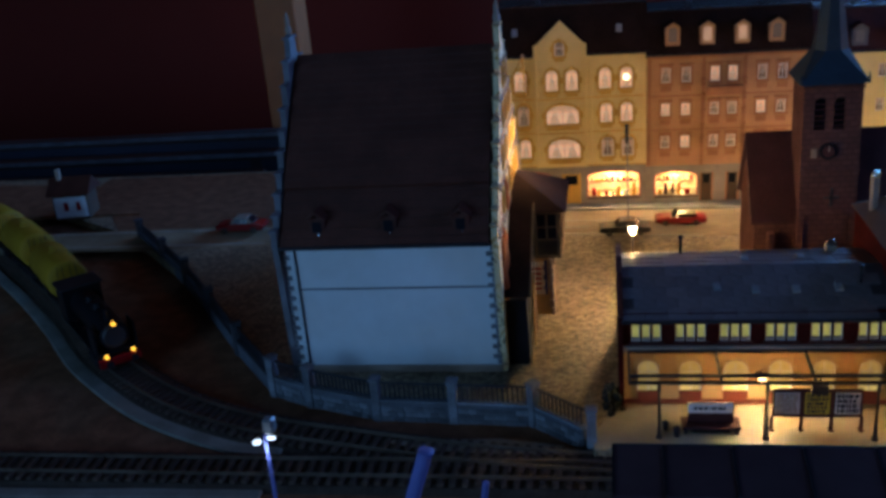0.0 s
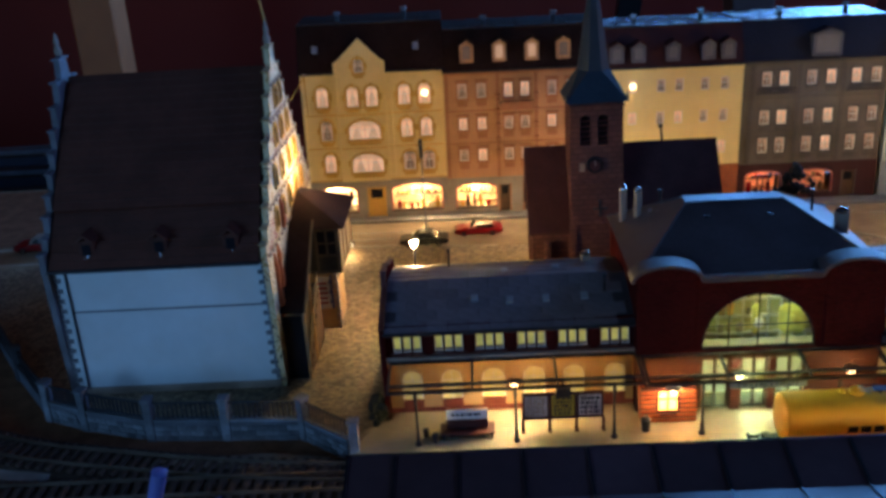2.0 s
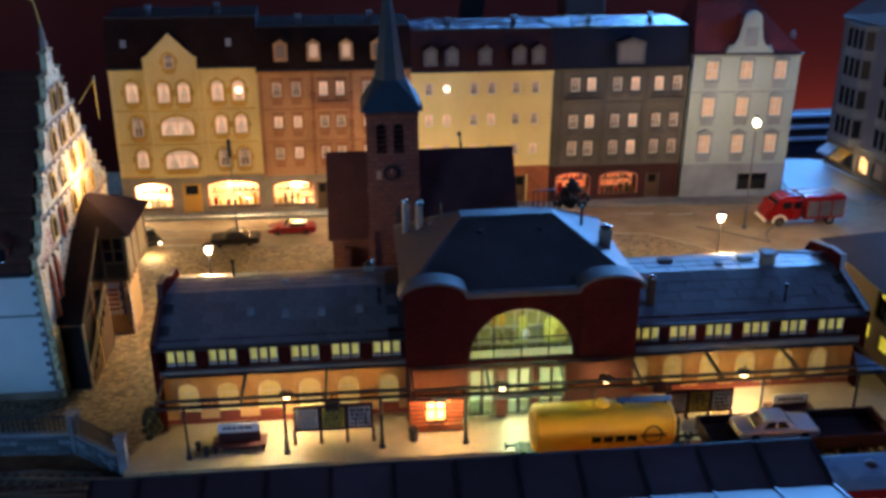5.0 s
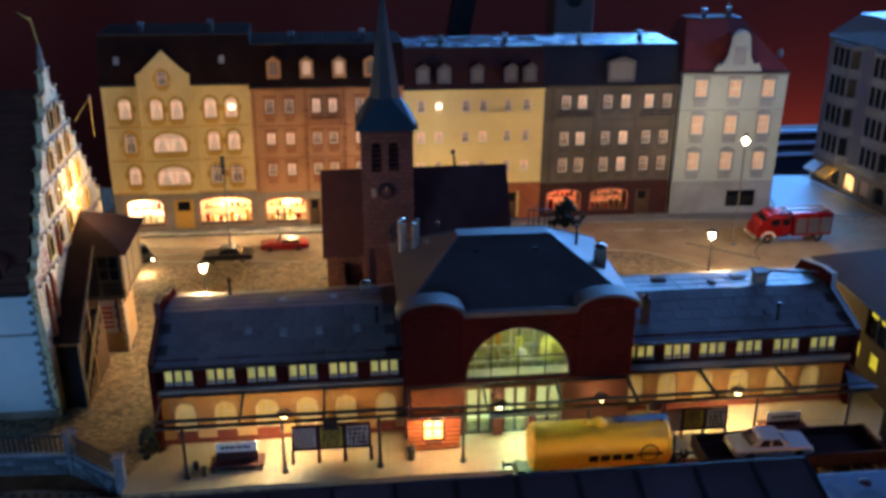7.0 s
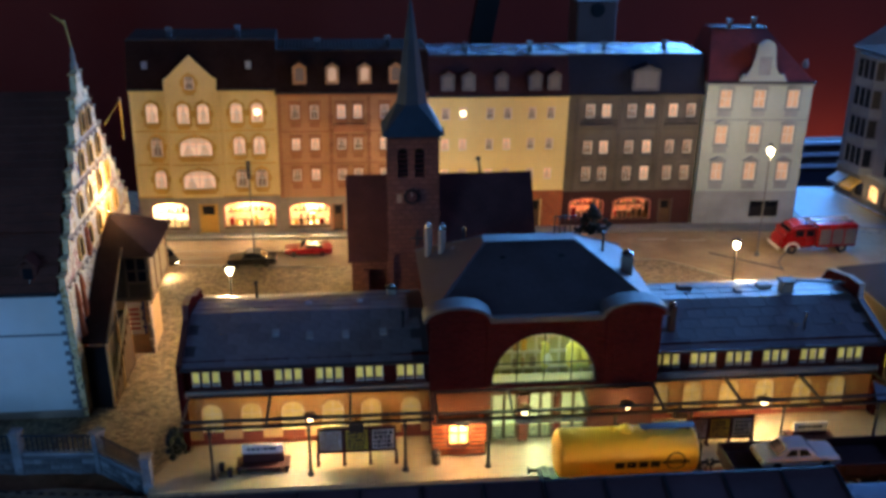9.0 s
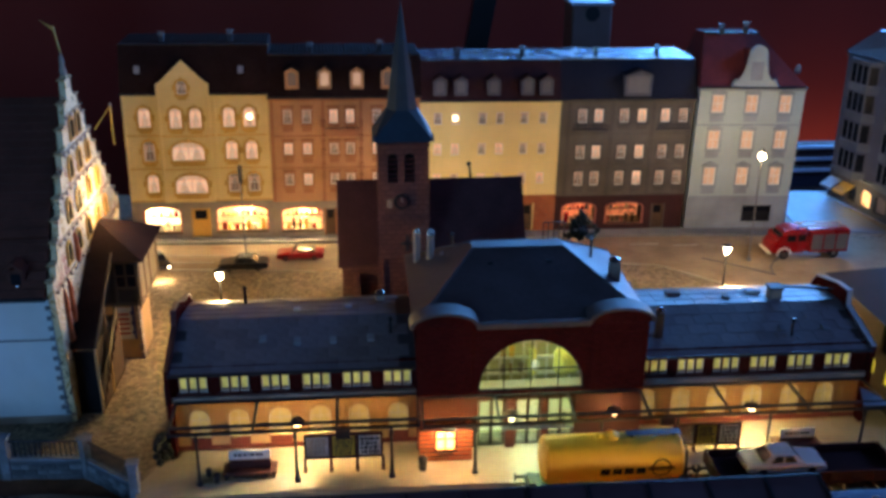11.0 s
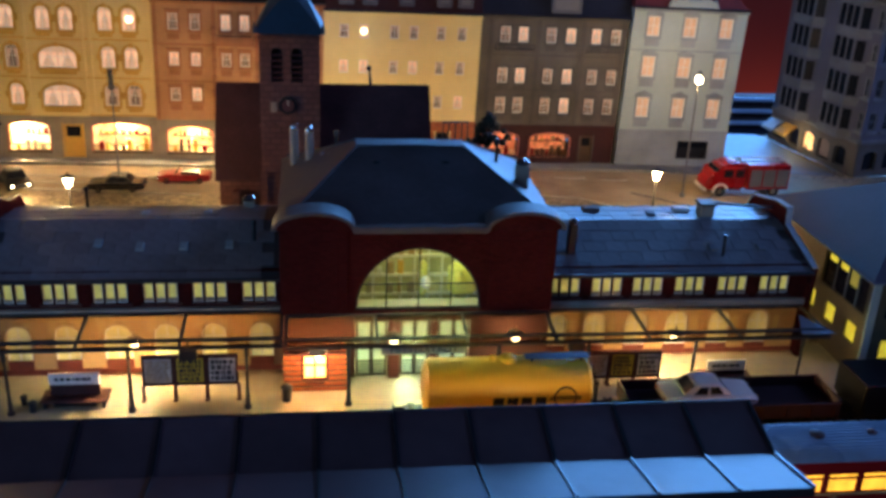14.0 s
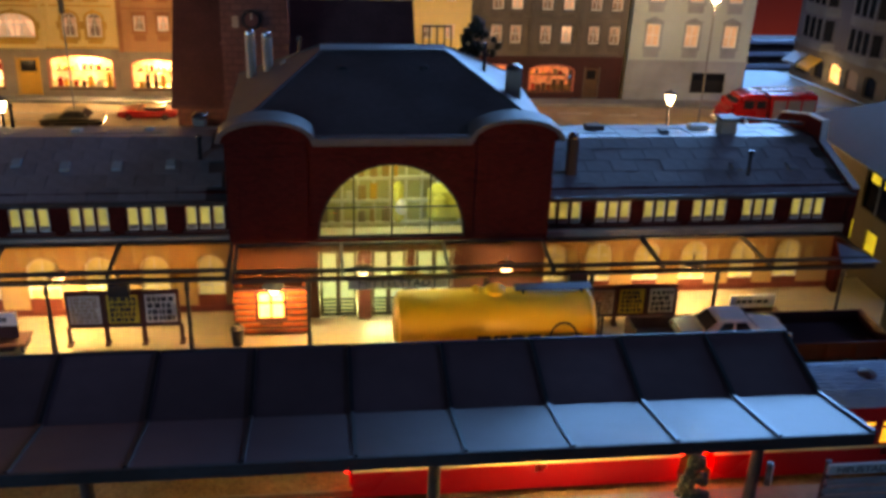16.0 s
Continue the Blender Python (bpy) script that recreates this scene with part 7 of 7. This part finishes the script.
    return t


ZR = ZT + 6.6
tank_wagon(39, -60, 0, ZR, 14.2, 42, "yellow tank wagon with black markings on the station track", True)


def flat_wagon():
    t = thing("low_sided_wagon", "brown low-sided flat wagon carrying a car", "wagon", 157, -60, 0, 0)
    wagon_chassis(t, 108, ZR)
    part("deck", boxes((-55, 55, -13.4, 13.4, ZR + 12.05, ZR + 15.4, 0.2)), M_WAGON, t)
    for y in (-14.6, 13.6):
        part("side_board", boxes((-55, 55, y, y + 1, ZR + 13, ZR + 21, 0.2)), M_WAGON, t)
        for i in range(9):
            x = -54 + i * 13.3
            part("stanchion", boxes((x, x + 1.2, y - 0.5 if y < 0 else y + 1.02, y - 0.02 if y < 0 else y + 1.5, ZR + 12, ZR + 21)), M_WAGON, t)
    for x in (-55.6, 54.6):
        part("end_board", boxes((x, x + 1, -13.5, 13.5, ZR + 13, ZR + 22, 0.2)), M_WAGON, t)


flat_wagon()
t = thing("dark_wagon", "dark closed goods wagon behind the flat wagon", "wagon", 274, -60, 0, 0)
wagon_chassis(t, 100, ZR)
part("body", boxes((-50, 50, -14, 14, ZR + 12.05, ZR + 30, 0.6)), M_BLACK, t)
for i in range(9):
    part("rib", boxes((-49 + i * 12, -47.8 + i * 12, -14.6, -14.05, ZR + 12.5, ZR + 29.5)), M_BLACK, t)


def rail_bus(x, label, lamp_ends):
    t = thing("rail_bus", label, "rail bus", x, -122, 0, 0, group="red rail bus train")
    L, W = 119, 29
    wagon_chassis(t, L - 6, ZR)
    h = L / 2
    holes = [rect(-45 + i * 16.5, -31.5 + i * 16.5, ZR + 14, ZR + 23.5) for i in range(6)]
    for s in (-1, 1):
        bm = B()
        y = s * W / 2
        slab(bm, rect(-h, h, ZR + 1.5, ZR + 30), holes, min(y, y - s), max(y, y - s))
        part("side", bm, M_RED, t)
        part("cream_line", boxes((-h, h, min(y + s * 0.02, y + s * 0.2), max(y + s * 0.02, y + s * 0.2), ZR + 12.4, ZR + 13.2)), M_CREAMHOUSE, t)
        for q in holes:
            part("window", boxes((q[0][0], q[1][0], min(y - s * 0.6, y - s * 0.9), max(y - s * 0.6, y - s * 0.9), q[0][1], q[2][1])), L_COACH, t, "orange-lit window")
            part("window_bar", boxes((q[0][0], q[1][0], min(y, y - s * 0.5), max(y, y - s * 0.5), ZR + 20.8, ZR + 21.7)), M_RED, t)
        bars(t, 6, 10, -W / 2 - 0.05, ZR + 9, ZR + 12, M_WHITEPAINT, 2, 8)
    for s in (-1, 1):
        e = part("end_wall", boxes((s * h - 1, s * h + 1, -W / 2 + 1.1, W / 2 - 1.1, ZR + 5, ZR + 30, 0.5)), M_RED, t)
        part("end_window", boxes((s * (h + 1.2) - 0.15, s * (h + 1.2) + 0.15, -10, 10, ZR + 19, ZR + 27)), M_CARGLASS, e)
        for q in (-9, 9):
            bm = B()
            ball(bm, (s * (h + 1.9), q * 1.25, ZR + 12), 1.5)
            part("tail_lamp", bm, L_RED, e)
    bm = B()
    n = 20
    ring = [(W / 2 * math.cos(math.pi * i / n), ZR + 30 + 5.2 * math.sin(math.pi * i / n)) for i in range(n + 1)]
    extrude(bm, [(-h - 1, y, z) for y, z in ring], (L + 2, 0, 0))
    rf = part("roof", bm, M_BUSROOF, t, "pale corrugated roof", smooth=True)
    for i in range(1, 20):
        y, z = ring[i]
        bm = B()
        rod(bm, (-h - 1, y, z), (h + 1, y, z), 0.5, seg=6)
        part("roof_rib", bm, M_BUSROOF, rf)
    for q, r in ((-24, 2.4), (3, 3.6), (30, 2.4)):
        bm = B()
        lathe(bm, (q, 0, ZR + 35), [(r, 0), (r, 0.8), (r * 0.6, 1.6), (0.4, 2.0)], 12)
        part("roof_vent", bm, M_OXIDE, t, smooth=True)
    return t


rail_bus(36.5, "red rail bus with lit tail lamps under the platform roof", True)
rail_bus(168.5, "red rail bus trailer with orange-lit windows and pale roof", True)
bulb_light("tail_bulb", -26, -134, 9, 0.015, (1.0, 0.05, 0.03), 1)
bulb_light("tail_bulb", 103, -140, 9, 0.018, (1.0, 0.05, 0.03), 1)


# steam engine and its yellow wagons on the curve
CURVE = curve_points([(-1000, 420), (-850, 320), (-745, 226), (-672, 150), (-602, 74), (-533, 20), (-466, -12)], 1)


def on_curve(x):
    p, a = min(CURVE, key=lambda q: abs(q[0].x - x))
    return p.x, p.y, math.degrees(a)


def steam_engine(x):
    px, py, a = on_curve(x)
    e = thing("steam_engine", "black steam engine with three lit headlights", "locomotive", px, py, 0, a)
    z = ZR + 0.2
    part("frame", boxes((-58, 58, -11, 11, z + 9, z + 12.5, 0.4)), M_BLACK, e)
    part("running_board", boxes((-40, 56, -15.5, 15.5, z + 16, z + 17.2, 0.2)), M_BLACK, e)
    bm = B()
    rod(bm, (-25, 0, z + 29), (56, 0, z + 29), 10.5, seg=24)
    b = part("boiler", bm, M_BLACK, e, smooth=True)
    bm = B()
    rod(bm, (56, 0, z + 29), (58, 0, z + 29), 9, 7.5, seg=24)
    part("smokebox_door", bm, M_IRON, b, smooth=True)
    for q, r0, hh in ((47, 3, 9), (20, 4.2, 6), (2, 4.2, 5.5)):
        bm = B()
        lathe(bm, (q, 0, z + 38.5), [(r0, 0), (r0 * 0.9, hh * 0.8), (r0 * 1.1, hh)], 14)
        part("chimney" if q == 47 else "steam_dome", bm, M_BLACK, b, smooth=True)
    part("cab", boxes((-46, -25, -15, 15, z + 12.6, z + 42, 0.6)), M_BLACK, e)
    part("cab_roof", boxes((-49, -23, -16.5, 16.5, z + 42.05, z + 43.5, 0.5)), M_IRON, e)
    for s in (-1, 1):
        for q in (-22, -3, 16):
            bm = B()
            rod(bm, (q, s * 7.6, z + 9), (q, s * 9.4, z + 9), 9, seg=20)
            part("driving_wheel", bm, M_OXIDE, e, smooth=True)
        bm = B()
        rod(bm, (44, s * 8, z + 5), (44, s * 9.4, z + 5), 5, seg=16)
        part("leading_wheel", bm, M_OXIDE, e, smooth=True)
        part("cylinder", boxes((34, 52, min(s * 10.5, s * 16), max(s * 10.5, s * 16), z + 6, z + 15, 1.2)), M_BLACK, e)
        part("connecting_rod", boxes((-22, 36, min(s * 10, s * 10.6), max(s * 10, s * 10.6), z + 8, z + 9.6)), M_STEEL, e)
        part("smoke_deflector", boxes((40, 57, min(s * 14, s * 14.8), max(s * 14, s * 14.8), z + 17.3, z + 36)), M_BLACK, e)
        bm = B()
        rod(bm, (60, s * 9, z + 12), (65, s * 9, z + 12), 1, seg=8)
        rod(bm, (65, s * 9, z + 12), (66, s * 9, z + 12), 2.7, seg=12)
        part("buffer", bm, M_BLACK, e, smooth=True)
        bm = B()
        rod(bm, (60, s * 9.6, z + 16.6), (61.6, s * 9.6, z + 16.6), 1.5, seg=12)
        part("headlight", bm, L_HEAD, e)
    part("buffer_beam", boxes((58.05, 60, -15, 15, z + 8, z + 14.5, 0.3)), M_RED, e)
    bm = B()
    rod(bm, (58, 0, z + 39), (60, 0, z + 39), 1.6, seg=12)
    part("headlight", bm, L_HEAD, e)


steam_engine(-621)
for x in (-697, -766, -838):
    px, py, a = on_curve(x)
    tank_wagon(px, py, a, ZR + 0.2, 16.5, 35, "yellow tank wagon on the curved track in shadow", False, M_YELLOWSHADED)


# ---------- lamps and masts ----------
def street_lamp(x, y, zl, tall=False):
    t = thing("street_lamp", "lit street lamp on a thin dark post", "street lamp", x, y, lie(x, y) - 0.5, 0, group="street lamps")
    zl -= lie(x, y) - 0.5
    bm = B()
    lathe(bm, (0, 0, 0.3), [(2.4, 0), (2.4, 2.2), (1.2, 3.4), (0.8, 5), (0.7, zl - 6), (1.2, zl - 5.2)], 10)
    part("post", bm, M_IRON if not tall else M_ZINC, t, smooth=True)
    bm = B()
    if tall:
        ball(bm, (0, 0, zl - 1.0), 3.4, 12)
    else:
        lathe(bm, (0, 0, zl - 4.6), [(1.2, 0), (1.6, 0.4), (3.4, 6.2), (3.2, 6.4)], 12)
    g = part("lantern_glass", bm, L_BULB, t, "glowing lamp glass", smooth=True)
    g.visible_shadow = False
    bm = B()
    if tall:
        box(bm, -1.4, 1.6, -1.2, 1.2, zl + 2.6, zl + 6.5, bevel=0.5)
    else:
        lathe(bm, (0, 0, zl + 1.9), [(4.4, 0), (4.2, 0.6), (2.0, 1.5), (0.6, 2.0), (0.4, 3.4)], 12)
    part("cap", bm, M_IRON, t, smooth=True)


# the two lamp posts behind the church are unseen additions
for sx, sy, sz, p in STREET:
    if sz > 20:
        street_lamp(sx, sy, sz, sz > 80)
m_ = thing("signal_mast", "tall thin mast with a dark head on the square", "mast", -216, 319, lie(-216, 319) - 0.5)
bm = B()
lathe(bm, (0, 0, 0.3), [(2, 0), (1.6, 3), (0.8, 4), (0.6, 88)], 8)
part("pole", bm, M_ZINC, m_, smooth=True)
part("head", boxes((-1.8, 1.8, -1.8, 1.8, 86, 103, 0.5)), M_IRON, m_)
yl = thing("yard_lamp", "blue-white yard lamp on a thin metal pole", "yard lamp", -377, -190, -9)
bm = B()
rod(bm, (0, 0, 0), (0, 0, 108), 1.1, 0.9, seg=8)
part("pole", bm, M_POSTBLUE, yl, smooth=True)
bm = B()
for q in ((-4, 0, 104), (1.5, 1, 105.5), (3.8, -1, 106.5)):
    lathe(bm, q, [(1.8 if q[0] < 0 else 1.0, 0), (2.0 if q[0] < 0 else 1.2, 0.5), (0.5, 1.2)], 10)
hd = part("lamp_head", bm, L_WHITELAMP, yl, "glowing blue-white lamp head")
part("lamp_hood", boxes((0, 5, -2, 3, 109, 116, 1.0)), M_ZINC, yl)
bulb_light("yard_bulb", -377, -194, 92, 0.01, (0.7, 0.85, 1.0), 2)
for x0, y0_, z0_, x1_, y1_, z1_, r in ((-343, -150, -9, -316, -158, 71, 3.6), (-300, -160, -9, -289, -163, 58, 1.6)):
    bm = B()
    rod(bm, (x0, y0_, z0_), (x1_, y1_, z1_), r * 0.9, r, seg=12)
    rod(bm, (x1_, y1_, z1_), (x1_ + 0.1, y1_, z1_ + 0.8), r * 1.1, r * 0.7, seg=12)
    solo("signal_post", bm, M_POSTBLUE, "blue leaning signal post beside the track", "post", group="signal posts", smooth=True)


# lamp bodies added for the unseen island bulbs
for x in (-150, -40, 50):
    canopy_lamp(x, -159, 40, L_BULB, 2.4)


# ---------- balustrade wall along the railway ----------
random.seed(12)
STONES = []
for w in (5.2, 6.6, 8.2):
    me = finish(boxes((0.15, w - 0.15, -0.5, 0.6, 0.15, 3.55, 0.35)))
    me.materials.append(M_STONE)
    STONES.append((w, me))


def wall_run(pts, base, top, stones, label):
    # the run without separate stones gets the copy darkened for shade
    m = M_STONE if stones else M_WALLSHADED
    for (xa, ya), (xb, yb) in zip(pts, pts[1:]):
        L, a = math.hypot(xb - xa, yb - ya), math.degrees(math.atan2(yb - ya, xb - xa))
        t = thing("balustrade_wall", label, "wall", xa, ya, 0, a, group="balustrade walls")
        mid = base + (top - base) * 0.55
        part("stone_base", boxes((2.6, L - 2.6, -1.4, 2.6, base, mid - 1)), M_MORTAR, t)
        part("coping", boxes((2.6, L - 2.6, -2.4, 3.4, mid - 0.95, mid + 0.6, 0.3)), m, t)
        part("pier", boxes((-3, 2.5, -3, 4, base, top + 1.5, 0.4)), m, t)
        part("pier_cap", boxes((-3.8, 3.3, -3.8, 4.8, top + 1.52, top + 3.4, 0.5)), m, t)
        part("top_rail", boxes((2.6, L - 3.1, 0, 1.6, top - 1.2, top, 0.2)), M_IRON, t)
        n = int(L / 3.4)
        for i in range(1, n):
            x = 2.6 + i * (L - 5.7) / n
            part("baluster", boxes((x - 0.5, x + 0.5, 0.3, 1.3, mid + 0.62, top - 1.22)), M_IRON, t)
        if stones:
            z = base
            while z + 3.7 < mid - 0.8:
                x = 2.7
                while True:
                    w, me = random.choice(STONES)
                    if x + w > L - 2.7:
                        break
                    shared("stone", me, t, pose(x, -1.5 - random.uniform(0, 0.5), z))
                    x += w
                z += 3.75


wall_run([(-460, 30), (-430, 16), (-381, 0), (-331, -3), (-281, -6), (-247, -34)], -9.2, 18, True, "grey stone balustrade wall with iron railing along the railway")
wall_run([(-700, 332), (-650, 275), (-605, 222), (-556, 156), (-508, 90), (-460, 30)], -9.2, 15, False, "stone balustrade wall darkened for shade, curving beside the track")
t = thing("wall_end_pier", "grey stone pier ending the balustrade wall", "pier", -245, -36)
part("shaft", boxes((-3, 2.6, -3, 3, -9.2, 19.5, 0.4)), M_STONE, t)
part("cap", boxes((-3.8, 3.4, -3.8, 3.8, 19.52, 21.4, 0.5)), M_STONE, t)


# ---------- post office, hut and far objects ----------
def post_office():
    p = thing("post_office", "ochre office building with yellow-lit windows and plum roof", "office building", 0, 0, -6)
    x0, x1, y0, y1 = 262, 430, -6, 124
    lower = [rect(53, 65, 15, 27), rect(28, 40, 15, 27), rect(3, 15, 15, 27), rect(80, 92, 15, 27)]
    bm = B()
    slab(bm, rect(y0, y1, -6, 62), [rect(-1, 50, 36, 61.5)] + lower, 0, 3)
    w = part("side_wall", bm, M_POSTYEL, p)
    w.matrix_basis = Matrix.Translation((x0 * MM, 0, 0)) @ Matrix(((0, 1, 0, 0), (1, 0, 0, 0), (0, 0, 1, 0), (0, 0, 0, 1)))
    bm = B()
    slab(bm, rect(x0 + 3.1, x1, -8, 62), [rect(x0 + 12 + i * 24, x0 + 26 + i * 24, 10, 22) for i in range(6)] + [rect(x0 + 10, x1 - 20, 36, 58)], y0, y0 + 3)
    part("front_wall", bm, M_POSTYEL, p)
    part("back_wall", boxes((x0 + 3.1, x1, y1 - 3, y1, 0, 62)), M_POSTYEL, p)
    part("end_wall", boxes((x1 - 3, x1, y0 + 3.1, y1 - 3.1, 0, 62)), M_POSTYEL, p)
    for q in lower:
        part("window", boxes((x0 + 1.5, x0 + 2.2, q[0][0], q[1][0], q[0][1], q[2][1])), L_POST, p, "yellow-lit window")
    band = part("window_band", boxes((x0 + 1.5, x0 + 2.5, -1, 50, 36, 61.5)), M_CARGLASS, p, "dark band of upper windows")
    for a, z0, m in ((38, 52.5, L_POST), (25, 52.5, L_POST), (12.5, 47, L_POSTDIM)):
        part("lit_pane", boxes((x0 + 1.0, x0 + 1.45, a, a + 8, z0, 60)), m, band)
    for a in (10.6, 23, 35.8):
        part("mullion", boxes((x0 + 0.4, x0 + 0.95, a - 0.4, a + 0.4, 36, 61.5)), M_QUOIN, band)
    part("front_band", boxes((x0 + 10, x1 - 20, y0 + 1, y0 + 2, 36, 58)), M_CARGLASS, p)
    for i in range(6):
        part("window", boxes((x0 + 12 + i * 24, x0 + 26 + i * 24, y0 + 1, y0 + 2, 10, 22)), L_POST, p)
    part("corner_pier", boxes((x0 - 1.2, x0 + 4, y0 - 1.4, y0 - 0.04, 0, 61, 0.3)), M_WHITEHOUSE, p)
    bm = B()
    for i in range(12):
        a0, a1 = 2 * math.pi * i / 12, 2 * math.pi * (i + 1) / 12
        extrude(bm, [(x0 - 0.6, 79 + r * math.cos(a), 42 + r * math.sin(a)) for a, r in ((a0, 2.6), (a1, 2.6), (a1, 4.2), (a0, 4.2))], (0.5, 0, 0))
    part("horn_emblem", bm, M_BLACK, p, "dark round horn emblem")
    bm = B()
    e = [(x0 - 7, y0 - 8, 63), (x1 + 6, y0 - 8, 63), (x1 + 6, y1 + 6, 63), (x0 - 7, y1 + 6, 63)]
    r = [(x0 + 55, 58, 101), (x1 - 50, 58, 101)]
    poly(bm, e + r, [(0, 1, 5, 4), (1, 2, 5), (2, 3, 4, 5), (3, 0, 4), (3, 2, 1, 0)])
    part("hip_roof", bm, M_POSTROOF, p)
    part("eave", boxes((x0 - 7.3, x1 + 6.3, y0 - 8.3, y1 + 6.3, 61.9, 62.96, 0.3)), M_ZINC, p)


post_office()
hut = thing("signal_hut", "small dark hut with a pale wall and two red marks", "hut", -806, 392, 0, 8)
hut.scale = (0.75, 0.75, 0.75)
part("front_wall", boxes((-24, 22, -2, 0, 4, 34, 0.4)), M_WHITEWALL, hut)
part("body", boxes((-26, 24, 0.05, 40, 0, 38, 0.5)), M_WOOD, hut)
for a in (-10, 8):
    part("red_mark", boxes((a, a + 6, -2.6, -2.05, 14, 27)), M_RED, hut)
bm = B()
extrude(bm, [(-32, -8, 38), (-32, 20, 60), (-32, 48, 38)], (62, 0, 0))
part("roof", bm, M_TILE, hut)
part("chimney", boxes((-20, -14, 14, 20, 54, 72, 0.4)), M_TRIM, hut)
for x, y, w, z0, z1, lab in ((-722, 900, 62, -40, 420, "tall wooden cabinet with orange light put into its colour, in the dark room"), (240, 900, 60, -40, 158, "pale tower block with a dark clock behind the houses")):
    t = thing("tall_cabinet" if x < 0 else "far_tower", lab, "cabinet" if x < 0 else "tower", x, y, 0, 0)
    part("body", boxes((-w / 2, w / 2, 0, w, z0, z1, 2)), M_CABINET if x < 0 else M_TOWER, t)
    if x > 0:
        bm = B()
        rod(bm, (0, -1.5, 146), (0, -0.1, 146), 11, seg=20)
        part("clock", bm, M_BLACK, t)
        part("cap", boxes((-w / 2 - 2, w / 2 + 2, -2, w + 2, z1 + 0.1, z1 + 5, 1)), M_PALEBLUE, t)
bm = B()
extrude(bm, [(-62, 1200, -760), (-22, 1200, -760), (174, 1200, 330), (134, 1200, 330)], (0, 30, 0))
solo("dark_post", bm, M_BLACK, "tall dark leaning post in the unlit room", "post")
# crest and railing on the back of the hall roof
cr = thing("roof_terrace", "dark railing and shrub crest on the station roof terrace", "railing")
part("top_rail", boxes((22, 38, 92.5, 93.3, 118, 119)), M_IRON, cr)
for x in (22.5, 26, 30, 34, 37.5):
    part("upright", boxes((x - 0.4, x + 0.4, 92.5, 93.3, 104, 118)), M_IRON, cr)
bm = B()
random.seed(21)
for i in range(90):
    z = random.uniform(0, 21)
    rr = 17 * (1 - z / 22)
    a = random.uniform(0, 6.28)
    ball(bm, (54 + rr * math.cos(a) * random.random(), 112 + 3 * math.sin(a), 99 + z), random.uniform(1.2, 2.5), 5)
part("dark_crest", bm, M_FOLIAGE, cr)
# station name on the island platform
ns = thing("platform_name_sign", "white platform name board over a slatted screen", "sign", 153, -163, -0.5, 0)
b_ = part("board", boxes((-16, 16, -1, 0.5, 20.6, 24.6, 0.3)), M_BLUETRIM, ns)
lettering(b_, "NEUSTADT/W", 0, -1.15, 22.6, 3.4, P_DARK, squeeze=1.2)
for i in range(5):
    part("slat", boxes((-16, 16, -0.6, 0.4, 1 + i * 3.7, 3.6 + i * 3.7, 0.2)), M_QUOIN, ns)
for x in (-15, 15):
    part("post", boxes((x - 0.8, x + 0.8, 0.55, 2, 0, 25)), M_IRON, ns)
pc = thing("platform_clock", "round white platform clock on the roof post", "clock", 117, -163.5, 0, 62)
bm = B()
rod(bm, (0, 0, 21.5), (0, 1.8, 21.5), 4.2, seg=20)
part("case", bm, M_IRON, pc, smooth=True)
bm = B()
rod(bm, (0, -0.3, 21.5), (0, -0.02, 21.5), 3.7, seg=20)
part("dial", bm, M_WHITEPAINT, pc)
sh = thing("platform_shrub", "dark potted shrub on the island platform", "shrub", 88, -168, -0.5, 0)
bm = B()
lathe(bm, (0, 0, 0), [(3, 0), (4, 5), (4.2, 5.5)], 10)
part("pot", bm, M_OXIDE, sh)
bm = B()
for i in range(80):
    z = random.uniform(4, 34)
    rr = 9 * (1 - z / 37)
    a = random.uniform(0, 6.28)
    ball(bm, (rr * math.cos(a), rr * math.sin(a), z), random.uniform(1.0, 2.2), 5)
part("leaves", bm, M_FOLIAGE, sh)
